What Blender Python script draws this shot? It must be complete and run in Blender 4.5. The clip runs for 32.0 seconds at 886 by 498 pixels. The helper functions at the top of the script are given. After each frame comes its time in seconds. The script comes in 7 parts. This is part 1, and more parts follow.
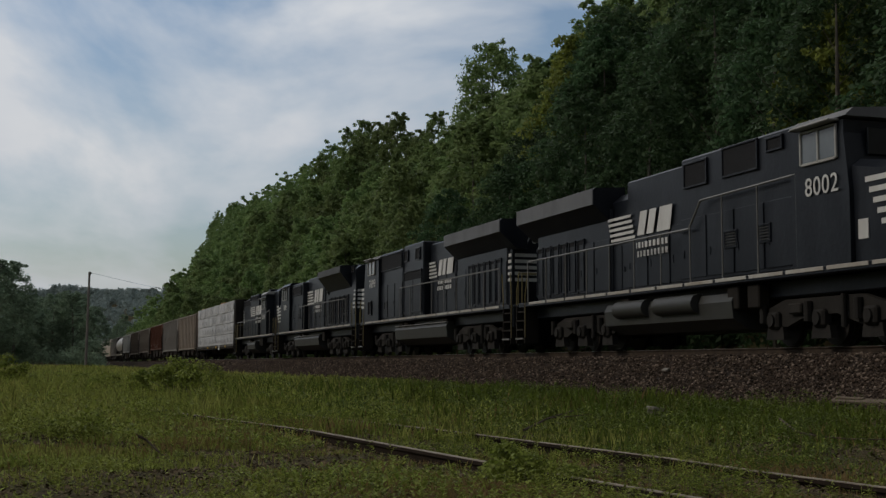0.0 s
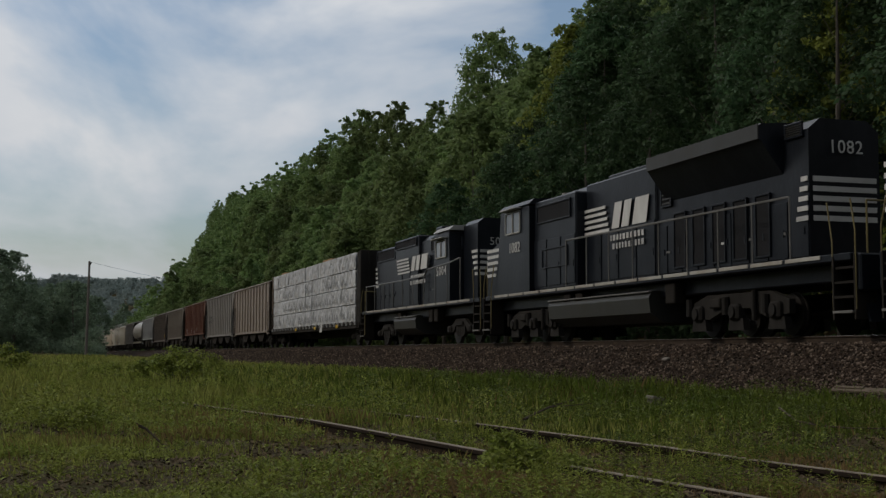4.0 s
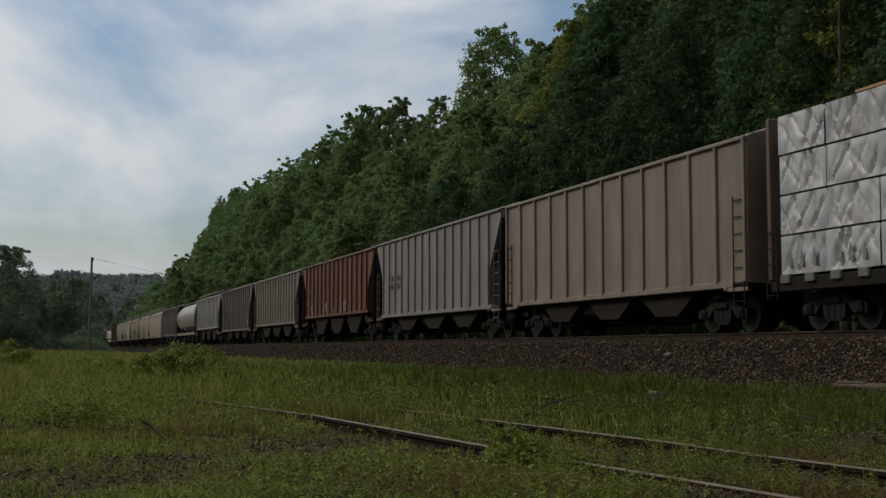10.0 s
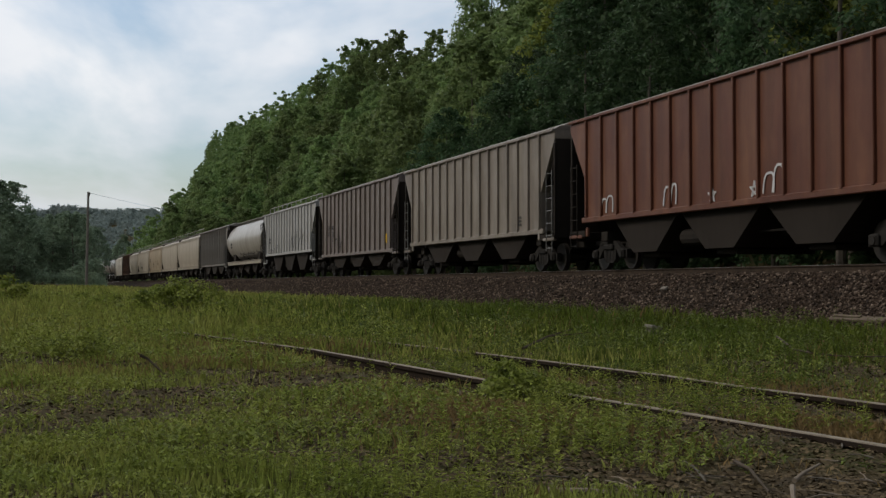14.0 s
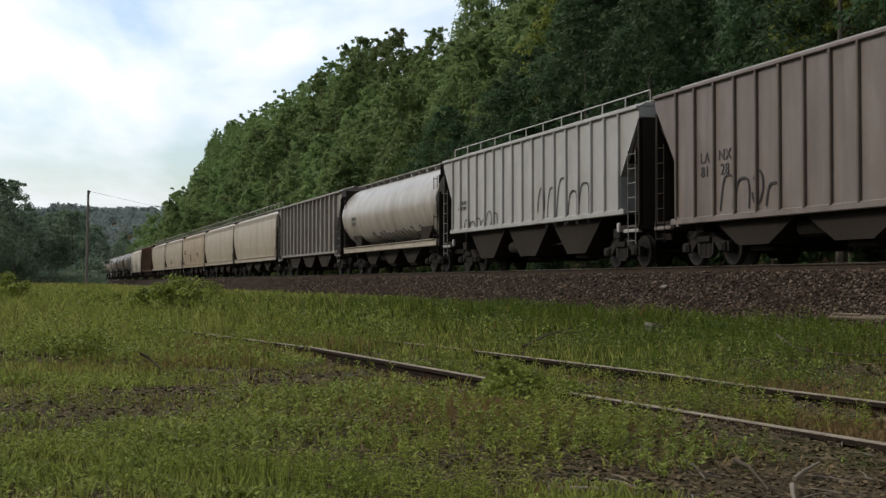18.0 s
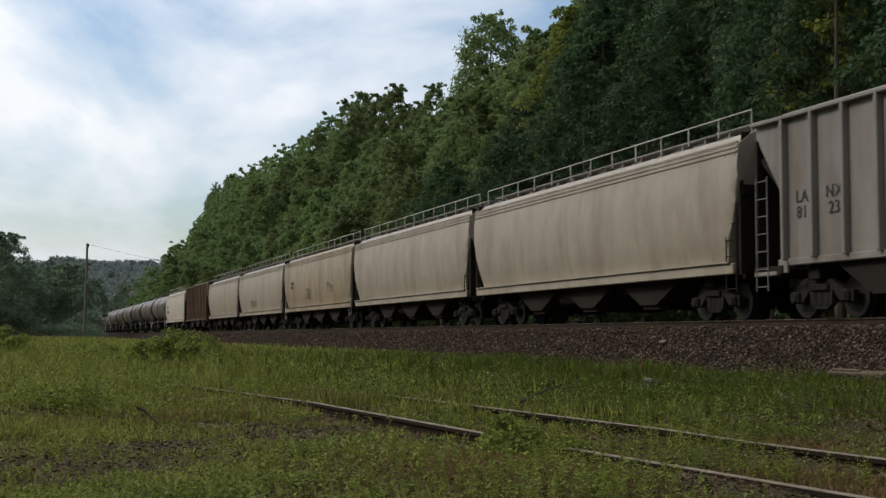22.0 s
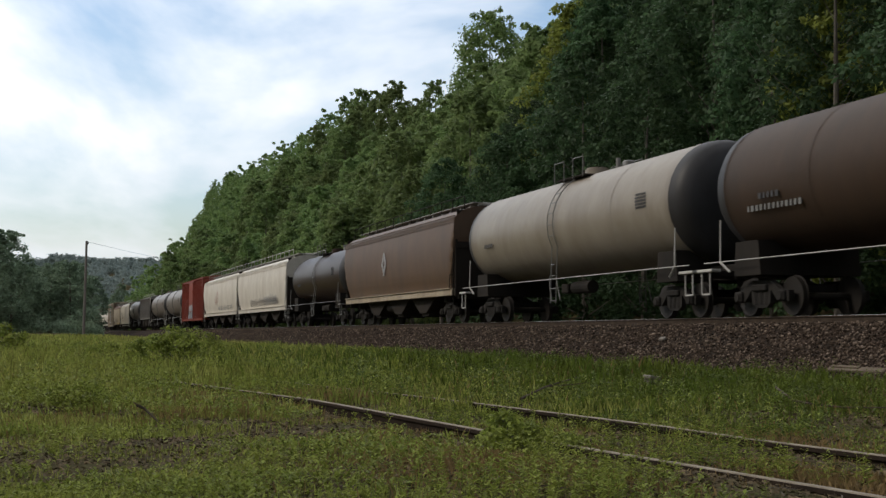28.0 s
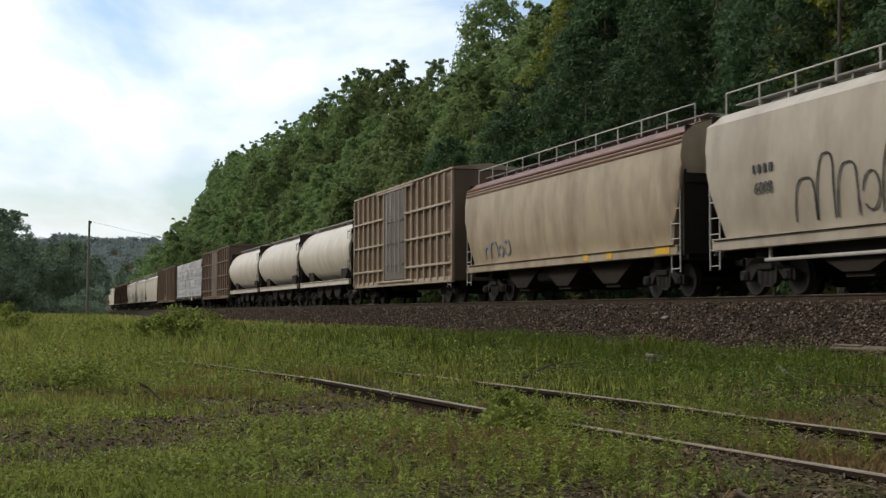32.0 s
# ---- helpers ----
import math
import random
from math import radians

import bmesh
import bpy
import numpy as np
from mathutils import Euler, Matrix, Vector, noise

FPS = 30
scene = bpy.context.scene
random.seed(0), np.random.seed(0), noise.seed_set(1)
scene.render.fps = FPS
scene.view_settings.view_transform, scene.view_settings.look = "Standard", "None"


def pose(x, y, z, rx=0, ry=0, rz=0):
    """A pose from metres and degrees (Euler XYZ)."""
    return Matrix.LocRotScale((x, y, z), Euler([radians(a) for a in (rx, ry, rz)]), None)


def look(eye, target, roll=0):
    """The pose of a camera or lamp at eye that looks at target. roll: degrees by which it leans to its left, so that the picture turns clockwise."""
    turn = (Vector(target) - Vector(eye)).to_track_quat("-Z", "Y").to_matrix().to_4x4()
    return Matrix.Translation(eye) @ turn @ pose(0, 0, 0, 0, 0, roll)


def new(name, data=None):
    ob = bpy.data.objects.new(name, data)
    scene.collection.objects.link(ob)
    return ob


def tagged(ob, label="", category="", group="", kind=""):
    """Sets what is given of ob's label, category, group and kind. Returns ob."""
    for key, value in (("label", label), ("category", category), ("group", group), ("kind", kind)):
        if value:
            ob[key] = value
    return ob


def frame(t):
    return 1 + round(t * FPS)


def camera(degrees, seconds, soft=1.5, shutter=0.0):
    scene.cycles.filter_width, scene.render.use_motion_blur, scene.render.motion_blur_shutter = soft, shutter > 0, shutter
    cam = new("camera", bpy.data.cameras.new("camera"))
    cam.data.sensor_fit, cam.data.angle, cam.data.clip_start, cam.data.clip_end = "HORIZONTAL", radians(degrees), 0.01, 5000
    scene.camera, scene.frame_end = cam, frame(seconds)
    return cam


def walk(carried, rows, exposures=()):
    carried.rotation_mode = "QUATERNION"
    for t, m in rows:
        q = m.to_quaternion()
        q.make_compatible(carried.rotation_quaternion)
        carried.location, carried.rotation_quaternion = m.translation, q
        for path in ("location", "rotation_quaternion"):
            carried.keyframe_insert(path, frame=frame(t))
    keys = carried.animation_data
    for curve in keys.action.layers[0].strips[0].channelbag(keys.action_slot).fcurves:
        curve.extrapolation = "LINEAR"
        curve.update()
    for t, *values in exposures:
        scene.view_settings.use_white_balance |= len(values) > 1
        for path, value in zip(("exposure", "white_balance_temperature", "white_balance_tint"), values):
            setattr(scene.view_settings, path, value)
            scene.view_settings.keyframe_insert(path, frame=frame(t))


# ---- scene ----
# ---- camera: stands still on a low support, tilts a little ----
EYE = 0.80
LENS = 38.5
PATH = [
    (0.0, 95.190, -0.134, -17.967),
    (0.5, 95.344, -0.154, -17.971),
    (1.0, 95.026, -0.124, -17.948),
    (1.5, 94.128, -0.126, -17.953),
    (2.0, 94.878, -0.124, -17.986),
    (2.5, 94.646, -0.191, -17.962),
    (3.0, 94.802, -0.131, -17.970),
    (3.5, 94.712, -0.112, -17.969),
    (5.5, 94.800, -0.117, -17.964),
    (6.0, 95.011, -0.069, -17.962),
    (6.5, 94.997, -0.164, -17.972),
    (7.0, 94.951, -0.138, -17.954),
    (7.5, 94.885, -0.148, -17.955),
    (8.0, 94.830, -0.221, -17.969),
    (8.5, 94.843, -0.195, -17.928),
    (9.0, 94.803, -0.079, -17.919),
    (9.5, 94.612, -0.117, -17.889),
    (10.0, 94.513, -0.054, -17.859),
    (10.5, 94.364, 0.035, -17.935),
    (11.0, 94.882, -0.041, -17.993),
    (11.5, 93.462, 0.068, -17.998),
    (12.0, 92.756, 0.058, -18.002),
    (12.5, 92.018, 0.043, -18.000),
    (13.0, 91.986, 0.031, -17.985),
    (13.5, 91.828, -0.004, -17.991),
    (14.0, 91.552, 0.005, -17.994),
    (14.5, 91.394, 0.040, -17.992),
    (16.5, 90.596, 0.091, -18.002),
    (17.0, 90.839, 0.026, -17.995),
    (17.5, 91.395, 0.020, -17.998),
    (18.0, 91.475, 0.003, -17.994),
    (18.5, 91.475, 0.003, -17.994),
    (19.0, 92.015, -0.000, -18.002),
    (19.5, 92.629, -0.014, -18.043),
    (20.0, 92.829, -0.081, -18.046),
    (20.5, 93.050, -0.081, -18.047),
    (21.0, 93.227, -0.032, -18.039),
    (21.5, 93.631, -0.038, -18.068),
    (22.0, 93.923, -0.163, -18.062),
    (22.5, 94.826, -0.077, -18.092),
    (23.0, 95.653, -0.113, -18.112),
    (23.5, 95.312, -0.153, -18.138),
    (24.0, 94.850, -0.167, -18.139),
    (24.5, 94.781, -0.224, -18.150),
    (25.0, 95.138, -0.117, -18.126),
    (25.5, 94.275, -0.076, -18.080),
    (27.5, 93.913, -0.122, -18.072),
    (28.0, 93.796, -0.105, -18.087),
    (28.5, 93.673, -0.085, -18.053),
    (29.0, 93.576, -0.117, -18.038),
    (29.5, 93.605, -0.128, -18.044),
    (30.0, 93.195, -0.118, -18.015),
    (30.5, 93.510, -0.198, -18.019),
    (31.0, 93.173, -0.129, -17.999),
    (31.5, 93.116, -0.169, -18.001),
    (32.0, 92.858, -0.052, -17.959),
]

EXPOSURES = [(0, -1.17), (6, -1.14), (9, -1.14), (11, -1.07), (12, -1.02), (13, -0.76), (14, -0.7), (16.5, -0.4), (18, -0.26), (19, -0.34), (20, -0.54), (21, -0.5), (22, -0.54),
             (23, -0.72), (24, -0.9), (25, -0.75), (27.5, -0.4), (29, -0.3), (30, -0.38), (31, -0.22), (32, -0.2)]
cam = camera(LENS, 32.0, soft=1.4, shutter=0.04)
walk(cam, [(t, pose(0, 0, EYE, rx, ry, rz)) for t, rx, ry, rz in PATH], EXPOSURES)

# ---- world: broken cloud over blue sky, low veiled sun ----
SUN_EL, SUN_AZ = 38.0, -74.0      # azimuth: degrees clockwise from the far end of the track
world = bpy.data.worlds.new("sky")
scene.world = world
world.use_nodes = True
wn, wl = world.node_tree.nodes, world.node_tree.links
wn.clear()
w_out = wn.new("ShaderNodeOutputWorld")
w_bg = wn.new("ShaderNodeBackground")
w_sky = wn.new("ShaderNodeTexSky")
w_sky.sky_type = "NISHITA"
w_sky.sun_disc = False
w_sky.sun_elevation = radians(SUN_EL)
w_sky.sun_rotation = radians(SUN_AZ)
w_sky.dust_density = 2.0
w_co = wn.new("ShaderNodeTexCoord")
w_map = wn.new("ShaderNodeMapping")
w_map.inputs["Scale"].default_value = (1.0, 1.0, 1.9)
w_map.inputs["Location"].default_value = (0.42, 0.13, 0.30)
w_n1 = wn.new("ShaderNodeTexNoise")
w_n1.inputs["Scale"].default_value = 3.4
w_n1.inputs["Detail"].default_value = 6.0
w_n1.inputs["Roughness"].default_value = 0.52
w_n1.inputs["Distortion"].default_value = 0.35
w_ramp = wn.new("ShaderNodeValToRGB")
w_ramp.color_ramp.elements[0].position = 0.43
w_ramp.color_ramp.elements[1].position = 0.60
w_n2 = wn.new("ShaderNodeTexNoise")
w_n2.inputs["Scale"].default_value = 7.0
w_n2.inputs["Detail"].default_value = 6.0
w_cloud = wn.new("ShaderNodeMix")
w_cloud.data_type = "RGBA"
w_cloud.inputs[6].default_value = (5.9, 6.5, 7.4, 1)
w_cloud.inputs[7].default_value = (9.4, 9.4, 9.4, 1)
w_mix = wn.new("ShaderNodeMix")
w_mix.data_type = "RGBA"
w_gain = wn.new("ShaderNodeMix")
w_gain.data_type = "RGBA"
w_gain.blend_type = "MULTIPLY"
w_gain.inputs[0].default_value = 1.0
w_gain.inputs[7].default_value = (1.42, 1.42, 1.40, 1)
wl.new(w_co.outputs["Generated"], w_map.inputs["Vector"])
wl.new(w_map.outputs["Vector"], w_n1.inputs["Vector"])
wl.new(w_map.outputs["Vector"], w_n2.inputs["Vector"])
w_sep = wn.new("ShaderNodeSeparateXYZ")
w_up = wn.new("ShaderNodeMath")
w_up.operation = "MULTIPLY_ADD"
w_up.inputs[1].default_value = 0.30
wl.new(w_co.outputs["Generated"], w_sep.inputs[0])
wl.new(w_sep.outputs["Z"], w_up.inputs[0])
wl.new(w_n1.outputs["Fac"], w_up.inputs[2])
wl.new(w_up.outputs[0], w_ramp.inputs["Fac"])
wl.new(w_n2.outputs["Fac"], w_cloud.inputs[0])
wl.new(w_ramp.outputs["Color"], w_mix.inputs[0])
wl.new(w_sky.outputs["Color"], w_gain.inputs[6])
wl.new(w_gain.outputs[2], w_mix.inputs[6])
wl.new(w_cloud.outputs[2], w_mix.inputs[7])
w_dot = wn.new("ShaderNodeVectorMath")
w_dot.operation = "DOT_PRODUCT"
w_dot.inputs[1].default_value = (math.sin(radians(5)) * 0.77, math.cos(radians(5)) * 0.77, 0.64)
w_glow = wn.new("ShaderNodeMapRange")
w_glow.inputs["From Min"].default_value = 0.5
w_glow.inputs["From Max"].default_value = 1.0
w_glow.inputs["To Min"].default_value = 0.68
w_glow.inputs["To Max"].default_value = 2.25
w_lit = wn.new("ShaderNodeMix")
w_lit.data_type = "RGBA"
w_lit.blend_type = "MULTIPLY"
w_lit.inputs[0].default_value = 1.0
wl.new(w_co.outputs["Generated"], w_dot.inputs[0])
wl.new(w_dot.outputs["Value"], w_glow.inputs["Value"])
wl.new(w_mix.outputs[2], w_lit.inputs[6])
wl.new(w_glow.outputs[0], w_lit.inputs[7])
wl.new(w_lit.outputs[2], w_bg.inputs["Color"])
wl.new(w_bg.outputs["Background"], w_out.inputs["Surface"])
w_bg.inputs["Strength"].default_value = 0.094

sun_data = bpy.data.lights.new("sun", "SUN")
sun_data.energy = 2.0
sun_data.angle = radians(14)
sun_data.color = (1.0, 0.90, 0.76)
sun = new("sun", sun_data)
_e, _a = radians(SUN_EL), radians(SUN_AZ)
sun.matrix_world = look((0, 0, 60), (-math.sin(_a) * math.cos(_e) * 60, -math.cos(_a) * math.cos(_e) * 60, 60 - math.sin(_e) * 60))

# ---- materials ----
MATS = {}


def mat(name, c1, c2=None, scale=3.0, rough=0.7, metal=0.0, bump=0.0, bscale=None, stretch=(1, 1, 1), dirt=None, dirt_amount=0.0,
        dirt_scale=1.2, dirt_stretch=(1, 1, 0.25), per_object=0.0, spec=0.5, leaf=0.0, island=0.0, low=0.42, high=0.6, streak=0.0):
    """A surface with grain at one scale, stains at another, and relief."""
    if name in MATS:
        return MATS[name]
    m = bpy.data.materials.new(name)
    m.use_nodes = True
    n, l = m.node_tree.nodes, m.node_tree.links
    b = n["Principled BSDF"]
    out = n["Material Output"]
    b.inputs["Roughness"].default_value = rough
    b.inputs["Metallic"].default_value = metal
    b.inputs["Specular IOR Level"].default_value = spec if rough < 0.8 else min(spec, 0.1)
    co = n.new("ShaderNodeTexCoord")

    def noise_node(sc, st, detail=6.0):
        mp = n.new("ShaderNodeMapping")
        mp.inputs["Scale"].default_value = st
        l.new(co.outputs["Object"], mp.inputs["Vector"])
        t = n.new("ShaderNodeTexNoise")
        t.inputs["Scale"].default_value = sc
        t.inputs["Detail"].default_value = detail
        t.inputs["Roughness"].default_value = 0.6
        l.new(mp.outputs["Vector"], t.inputs["Vector"])
        return t

    def mix(kind, fac, a, c):
        x = n.new("ShaderNodeMix")
        x.data_type = "RGBA"
        x.blend_type = kind
        for sock, v in ((x.inputs[0], fac), (x.inputs[6], a), (x.inputs[7], c)):
            if isinstance(v, (int, float)):
                sock.default_value = v
            elif isinstance(v, tuple):
                sock.default_value = (*v, 1)
            else:
                l.new(v, sock)
        return x.outputs[2]

    def ramp(src, lo, hi):
        r = n.new("ShaderNodeMapRange")
        r.inputs["From Min"].default_value = lo
        r.inputs["From Max"].default_value = hi
        l.new(src, r.inputs["Value"])
        return r.outputs[0]

    grain = noise_node(scale, stretch)
    col = mix("MIX", ramp(grain.outputs["Fac"], 0.3, 0.7), tuple(c1), tuple(c2 or [v * 0.8 for v in c1]))
    if dirt:
        d = noise_node(dirt_scale, dirt_stretch, 8.0)
        fac = ramp(d.outputs["Fac"], low, high)
        k = n.new("ShaderNodeMath")
        k.operation = "MULTIPLY"
        k.inputs[1].default_value = dirt_amount
        l.new(fac, k.inputs[0])
        col = mix("MIX", k.outputs[0], col, tuple(dirt))
    if streak:
        sk = noise_node(2.6, (1.0, 1.3, 0.09), 7.0)
        fk = n.new("ShaderNodeMapRange")
        fk.inputs["From Min"].default_value = 0.40
        fk.inputs["From Max"].default_value = 0.66
        fk.inputs["To Max"].default_value = streak
        l.new(sk.outputs["Fac"], fk.inputs["Value"])
        col = mix("MIX", fk.outputs[0], col, tuple(v * 0.42 + 0.004 for v in c1))
    if per_object or island:
        if island:
            src = n.new("ShaderNodeNewGeometry").outputs["Random Per Island"]
        else:
            src = n.new("ShaderNodeObjectInfo").outputs["Random"]
        amount = island or per_object
        r = n.new("ShaderNodeMapRange")
        r.inputs["To Min"].default_value = 1 - amount
        r.inputs["To Max"].default_value = 1 + amount
        l.new(src, r.inputs["Value"])
        hsv = n.new("ShaderNodeHueSaturation")
        l.new(col, hsv.inputs["Color"])
        l.new(r.outputs[0], hsv.inputs["Value"])
        col = hsv.outputs["Color"]
        if per_object and island:
            r2 = n.new("ShaderNodeMapRange")
            r2.inputs["To Min"].default_value = 1 - per_object
            r2.inputs["To Max"].default_value = 1 + per_object
            oi = n.new("ShaderNodeObjectInfo")
            l.new(oi.outputs["Random"], r2.inputs["Value"])
            hsv2 = n.new("ShaderNodeHueSaturation")
            l.new(col, hsv2.inputs["Color"])
            l.new(r2.outputs[0], hsv2.inputs["Value"])
            r3 = n.new("ShaderNodeMapRange")
            r3.inputs["To Min"].default_value = 0.482
            r3.inputs["To Max"].default_value = 0.51
            l.new(oi.outputs["Random"], r3.inputs["Value"])
            l.new(r3.outputs[0], hsv2.inputs["Hue"])
            col = hsv2.outputs["Color"]
    l.new(col, b.inputs["Base Color"])
    if bump:
        g = noise_node(bscale or scale * 4, (1, 1, 1))
        bp = n.new("ShaderNodeBump")
        bp.inputs["Strength"].default_value = bump
        bp.inputs["Distance"].default_value = 0.03
        l.new(g.outputs["Fac"], bp.inputs["Height"])
        l.new(bp.outputs["Normal"], b.inputs["Normal"])
    if leaf:
        tr = n.new("ShaderNodeBsdfTranslucent")
        l.new(col, tr.inputs["Color"])
        ms = n.new("ShaderNodeMixShader")
        ms.inputs[0].default_value = leaf
        l.new(b.outputs[0], ms.inputs[1])
        l.new(tr.outputs[0], ms.inputs[2])
        l.new(ms.outputs[0], out.inputs["Surface"])
    MATS[name] = m
    return m

# ---- mesh building ----


class Geo:
    """Collects faces; link() makes them one mesh object."""

    def __init__(self):
        self.v, self.f = [], []

    def add(self, pts, faces):
        o = len(self.v)
        self.v += [tuple(p) for p in pts]
        self.f += [tuple(i + o for i in q) for q in faces]
        return self

    def box(self, x, y, z, sx, sy, sz, ch=0.0):
        """A box about its centre, edges chamfered by ch."""
        hx, hy, hz = sx / 2, sy / 2, sz / 2
        if ch <= 0:
            p = [(x + a * hx, y + b * hy, z + c * hz) for a in (-1, 1) for b in (-1, 1) for c in (-1, 1)]
            return self.add(p, [(0, 1, 3, 2), (4, 6, 7, 5), (0, 4, 5, 1), (2, 3, 7, 6), (0, 2, 6, 4), (1, 5, 7, 3)])
        ch = min(ch, hx * 0.45, hy * 0.45, hz * 0.45)
        p, idx = [], {}
        for a in (-1, 1):
            for b in (-1, 1):
                for c in (-1, 1):
                    for k in range(3):
                        q = [hx - ch, hy - ch, hz - ch]
                        q[k] += ch
                        idx[a, b, c, k] = len(p)
                        p.append((x + a * q[0], y + b * q[1], z + c * q[2]))
        f = []
        for s in (-1, 1):
            r = ((-1, -1), (-1, 1), (1, 1), (1, -1)) if s < 0 else ((-1, -1), (1, -1), (1, 1), (-1, 1))
            f.append([idx[s, u, w, 0] for u, w in r])
            f.append([idx[w, s, u, 1] for u, w in r])
            f.append([idx[u, w, s, 2] for u, w in r])
        for u in (-1, 1):
            for w in (-1, 1):
                f.append((idx[u, w, -1, 0], idx[u, w, 1, 0], idx[u, w, 1, 1], idx[u, w, -1, 1]))
                f.append((idx[-1, u, w, 1], idx[1, u, w, 1], idx[1, u, w, 2], idx[-1, u, w, 2]))
                f.append((idx[u, -1, w, 0], idx[u, 1, w, 0], idx[u, 1, w, 2], idx[u, -1, w, 2]))
                for c in (-1, 1):
                    f.append((idx[u, w, c, 0], idx[u, w, c, 1], idx[u, w, c, 2]))
        return self.add(p, f)

    def tube(self, a, b, r, n=6, r2=None, caps=True):
        a, b = Vector(a), Vector(b)
        d = (b - a).normalized()
        s = d.orthogonal().normalized()
        t = d.cross(s)
        r2 = r if r2 is None else r2
        p = []
        for c, rad in ((a, r), (b, r2)):
            for i in range(n):
                w = 2 * math.pi * i / n
                p.append(c + (s * math.cos(w) + t * math.sin(w)) * rad)
        f = [(i, (i + 1) % n, n + (i + 1) % n, n + i) for i in range(n)]
        if caps:
            f += [tuple(range(n - 1, -1, -1)), tuple(range(n, 2 * n))]
        return self.add(p, f)

    def line(self, pts, r, n=5):
        for a, b in zip(pts, pts[1:]):
            self.tube(a, b, r, n)
        return self

    def loft(self, rings, close=True, caps=True):
        """Skins rings of equal point count."""
        n = len(rings[0])
        p = [q for r in rings for q in r]
        f = []
        for k in range(len(rings) - 1):
            for i in range(n if close else n - 1):
                j = (i + 1) % n
                f.append((k * n + i, k * n + j, (k + 1) * n + j, (k + 1) * n + i))
        if caps:
            f += [tuple(range(n - 1, -1, -1)), tuple(range((len(rings) - 1) * n, len(rings) * n))]
        return self.add(p, f)

    def side(self, poly, x0, x1):
        """A (y, z) outline drawn through from x0 to x1."""
        return self.loft([[(x0, y, z) for y, z in poly], [(x1, y, z) for y, z in poly]])

    def along(self, poly, y0, y1):
        """An (x, z) outline drawn along y."""
        return self.loft([[(x, y0, z) for x, z in poly], [(x, y1, z) for x, z in poly]])

    def mesh(self, name, material, smooth=False):
        me = bpy.data.meshes.new(name)
        me.from_pydata(self.v, [], self.f)
        bm = bmesh.new()
        bm.from_mesh(me)
        bmesh.ops.recalc_face_normals(bm, faces=bm.faces)
        bm.to_mesh(me)
        bm.free()
        if smooth:
            me.polygons.foreach_set("use_smooth", [True] * len(me.polygons))
            me.set_sharp_from_angle(angle=radians(35))
        me.materials.append(material)
        return me


def part(name, geo, material, parent, label="", smooth=False, loc=None):
    """Links one mesh under a thing or a part."""
    me = geo if isinstance(geo, bpy.types.Mesh) else geo.mesh(name, material, smooth)
    ob = new(name, me)
    ob.parent = parent
    if loc is not None:
        ob.location = loc
    return tagged(ob, label)


def empty(name, label, category, group="", m=None):
    ob = new(name)
    if m is not None:
        ob.matrix_basis = m
    return tagged(ob, label, category, group)


def big_mesh(name, verts, faces, material):
    """Many loose faces of one size, straight from arrays."""
    me = bpy.data.meshes.new(name)
    k = faces.shape[1]
    me.vertices.add(len(verts))
    me.vertices.foreach_set("co", np.asarray(verts, dtype=np.float32).ravel())
    me.loops.add(faces.size)
    me.loops.foreach_set("vertex_index", faces.astype(np.int32).ravel())
    me.polygons.add(len(faces))
    me.polygons.foreach_set("loop_start", np.arange(0, faces.size, k, dtype=np.int32))
    me.update(calc_edges=True)
    me.validate()
    me.materials.append(material)
    return me


# ---- plan: the main track runs straight past the camera and goes out of sight behind trees ----
TRACK_X, RAIL_Z = 17.2, 1.20
BEND_Y, BEND_R = 900.0, 1560.0


def on_track(u, lat=0.0):
    """Place and heading at u metres along the track, lat metres beyond its centre line."""
    if u <= BEND_Y:
        return TRACK_X + lat, u, 0.0
    a = (u - BEND_Y) / BEND_R
    r = BEND_R - lat
    return TRACK_X + BEND_R - r * math.cos(a), BEND_Y + r * math.sin(a), a


def lateral(x, y):
    """Distance beyond the track's centre line, for arrays."""
    bend = BEND_R - np.hypot(x - TRACK_X - BEND_R, y - BEND_Y)
    return np.where(y <= BEND_Y, x - TRACK_X, bend)


def wave(x, y, s, k=0.0):
    return (np.sin(x / s + 1.7 * k) * np.cos(y / s * 1.13 + k) + 0.5 * np.sin(x / s * 2.3 + y / s * 1.9 + k * 2.1)
            + 0.25 * np.cos(x / s * 4.7 - y / s * 4.1 + k))


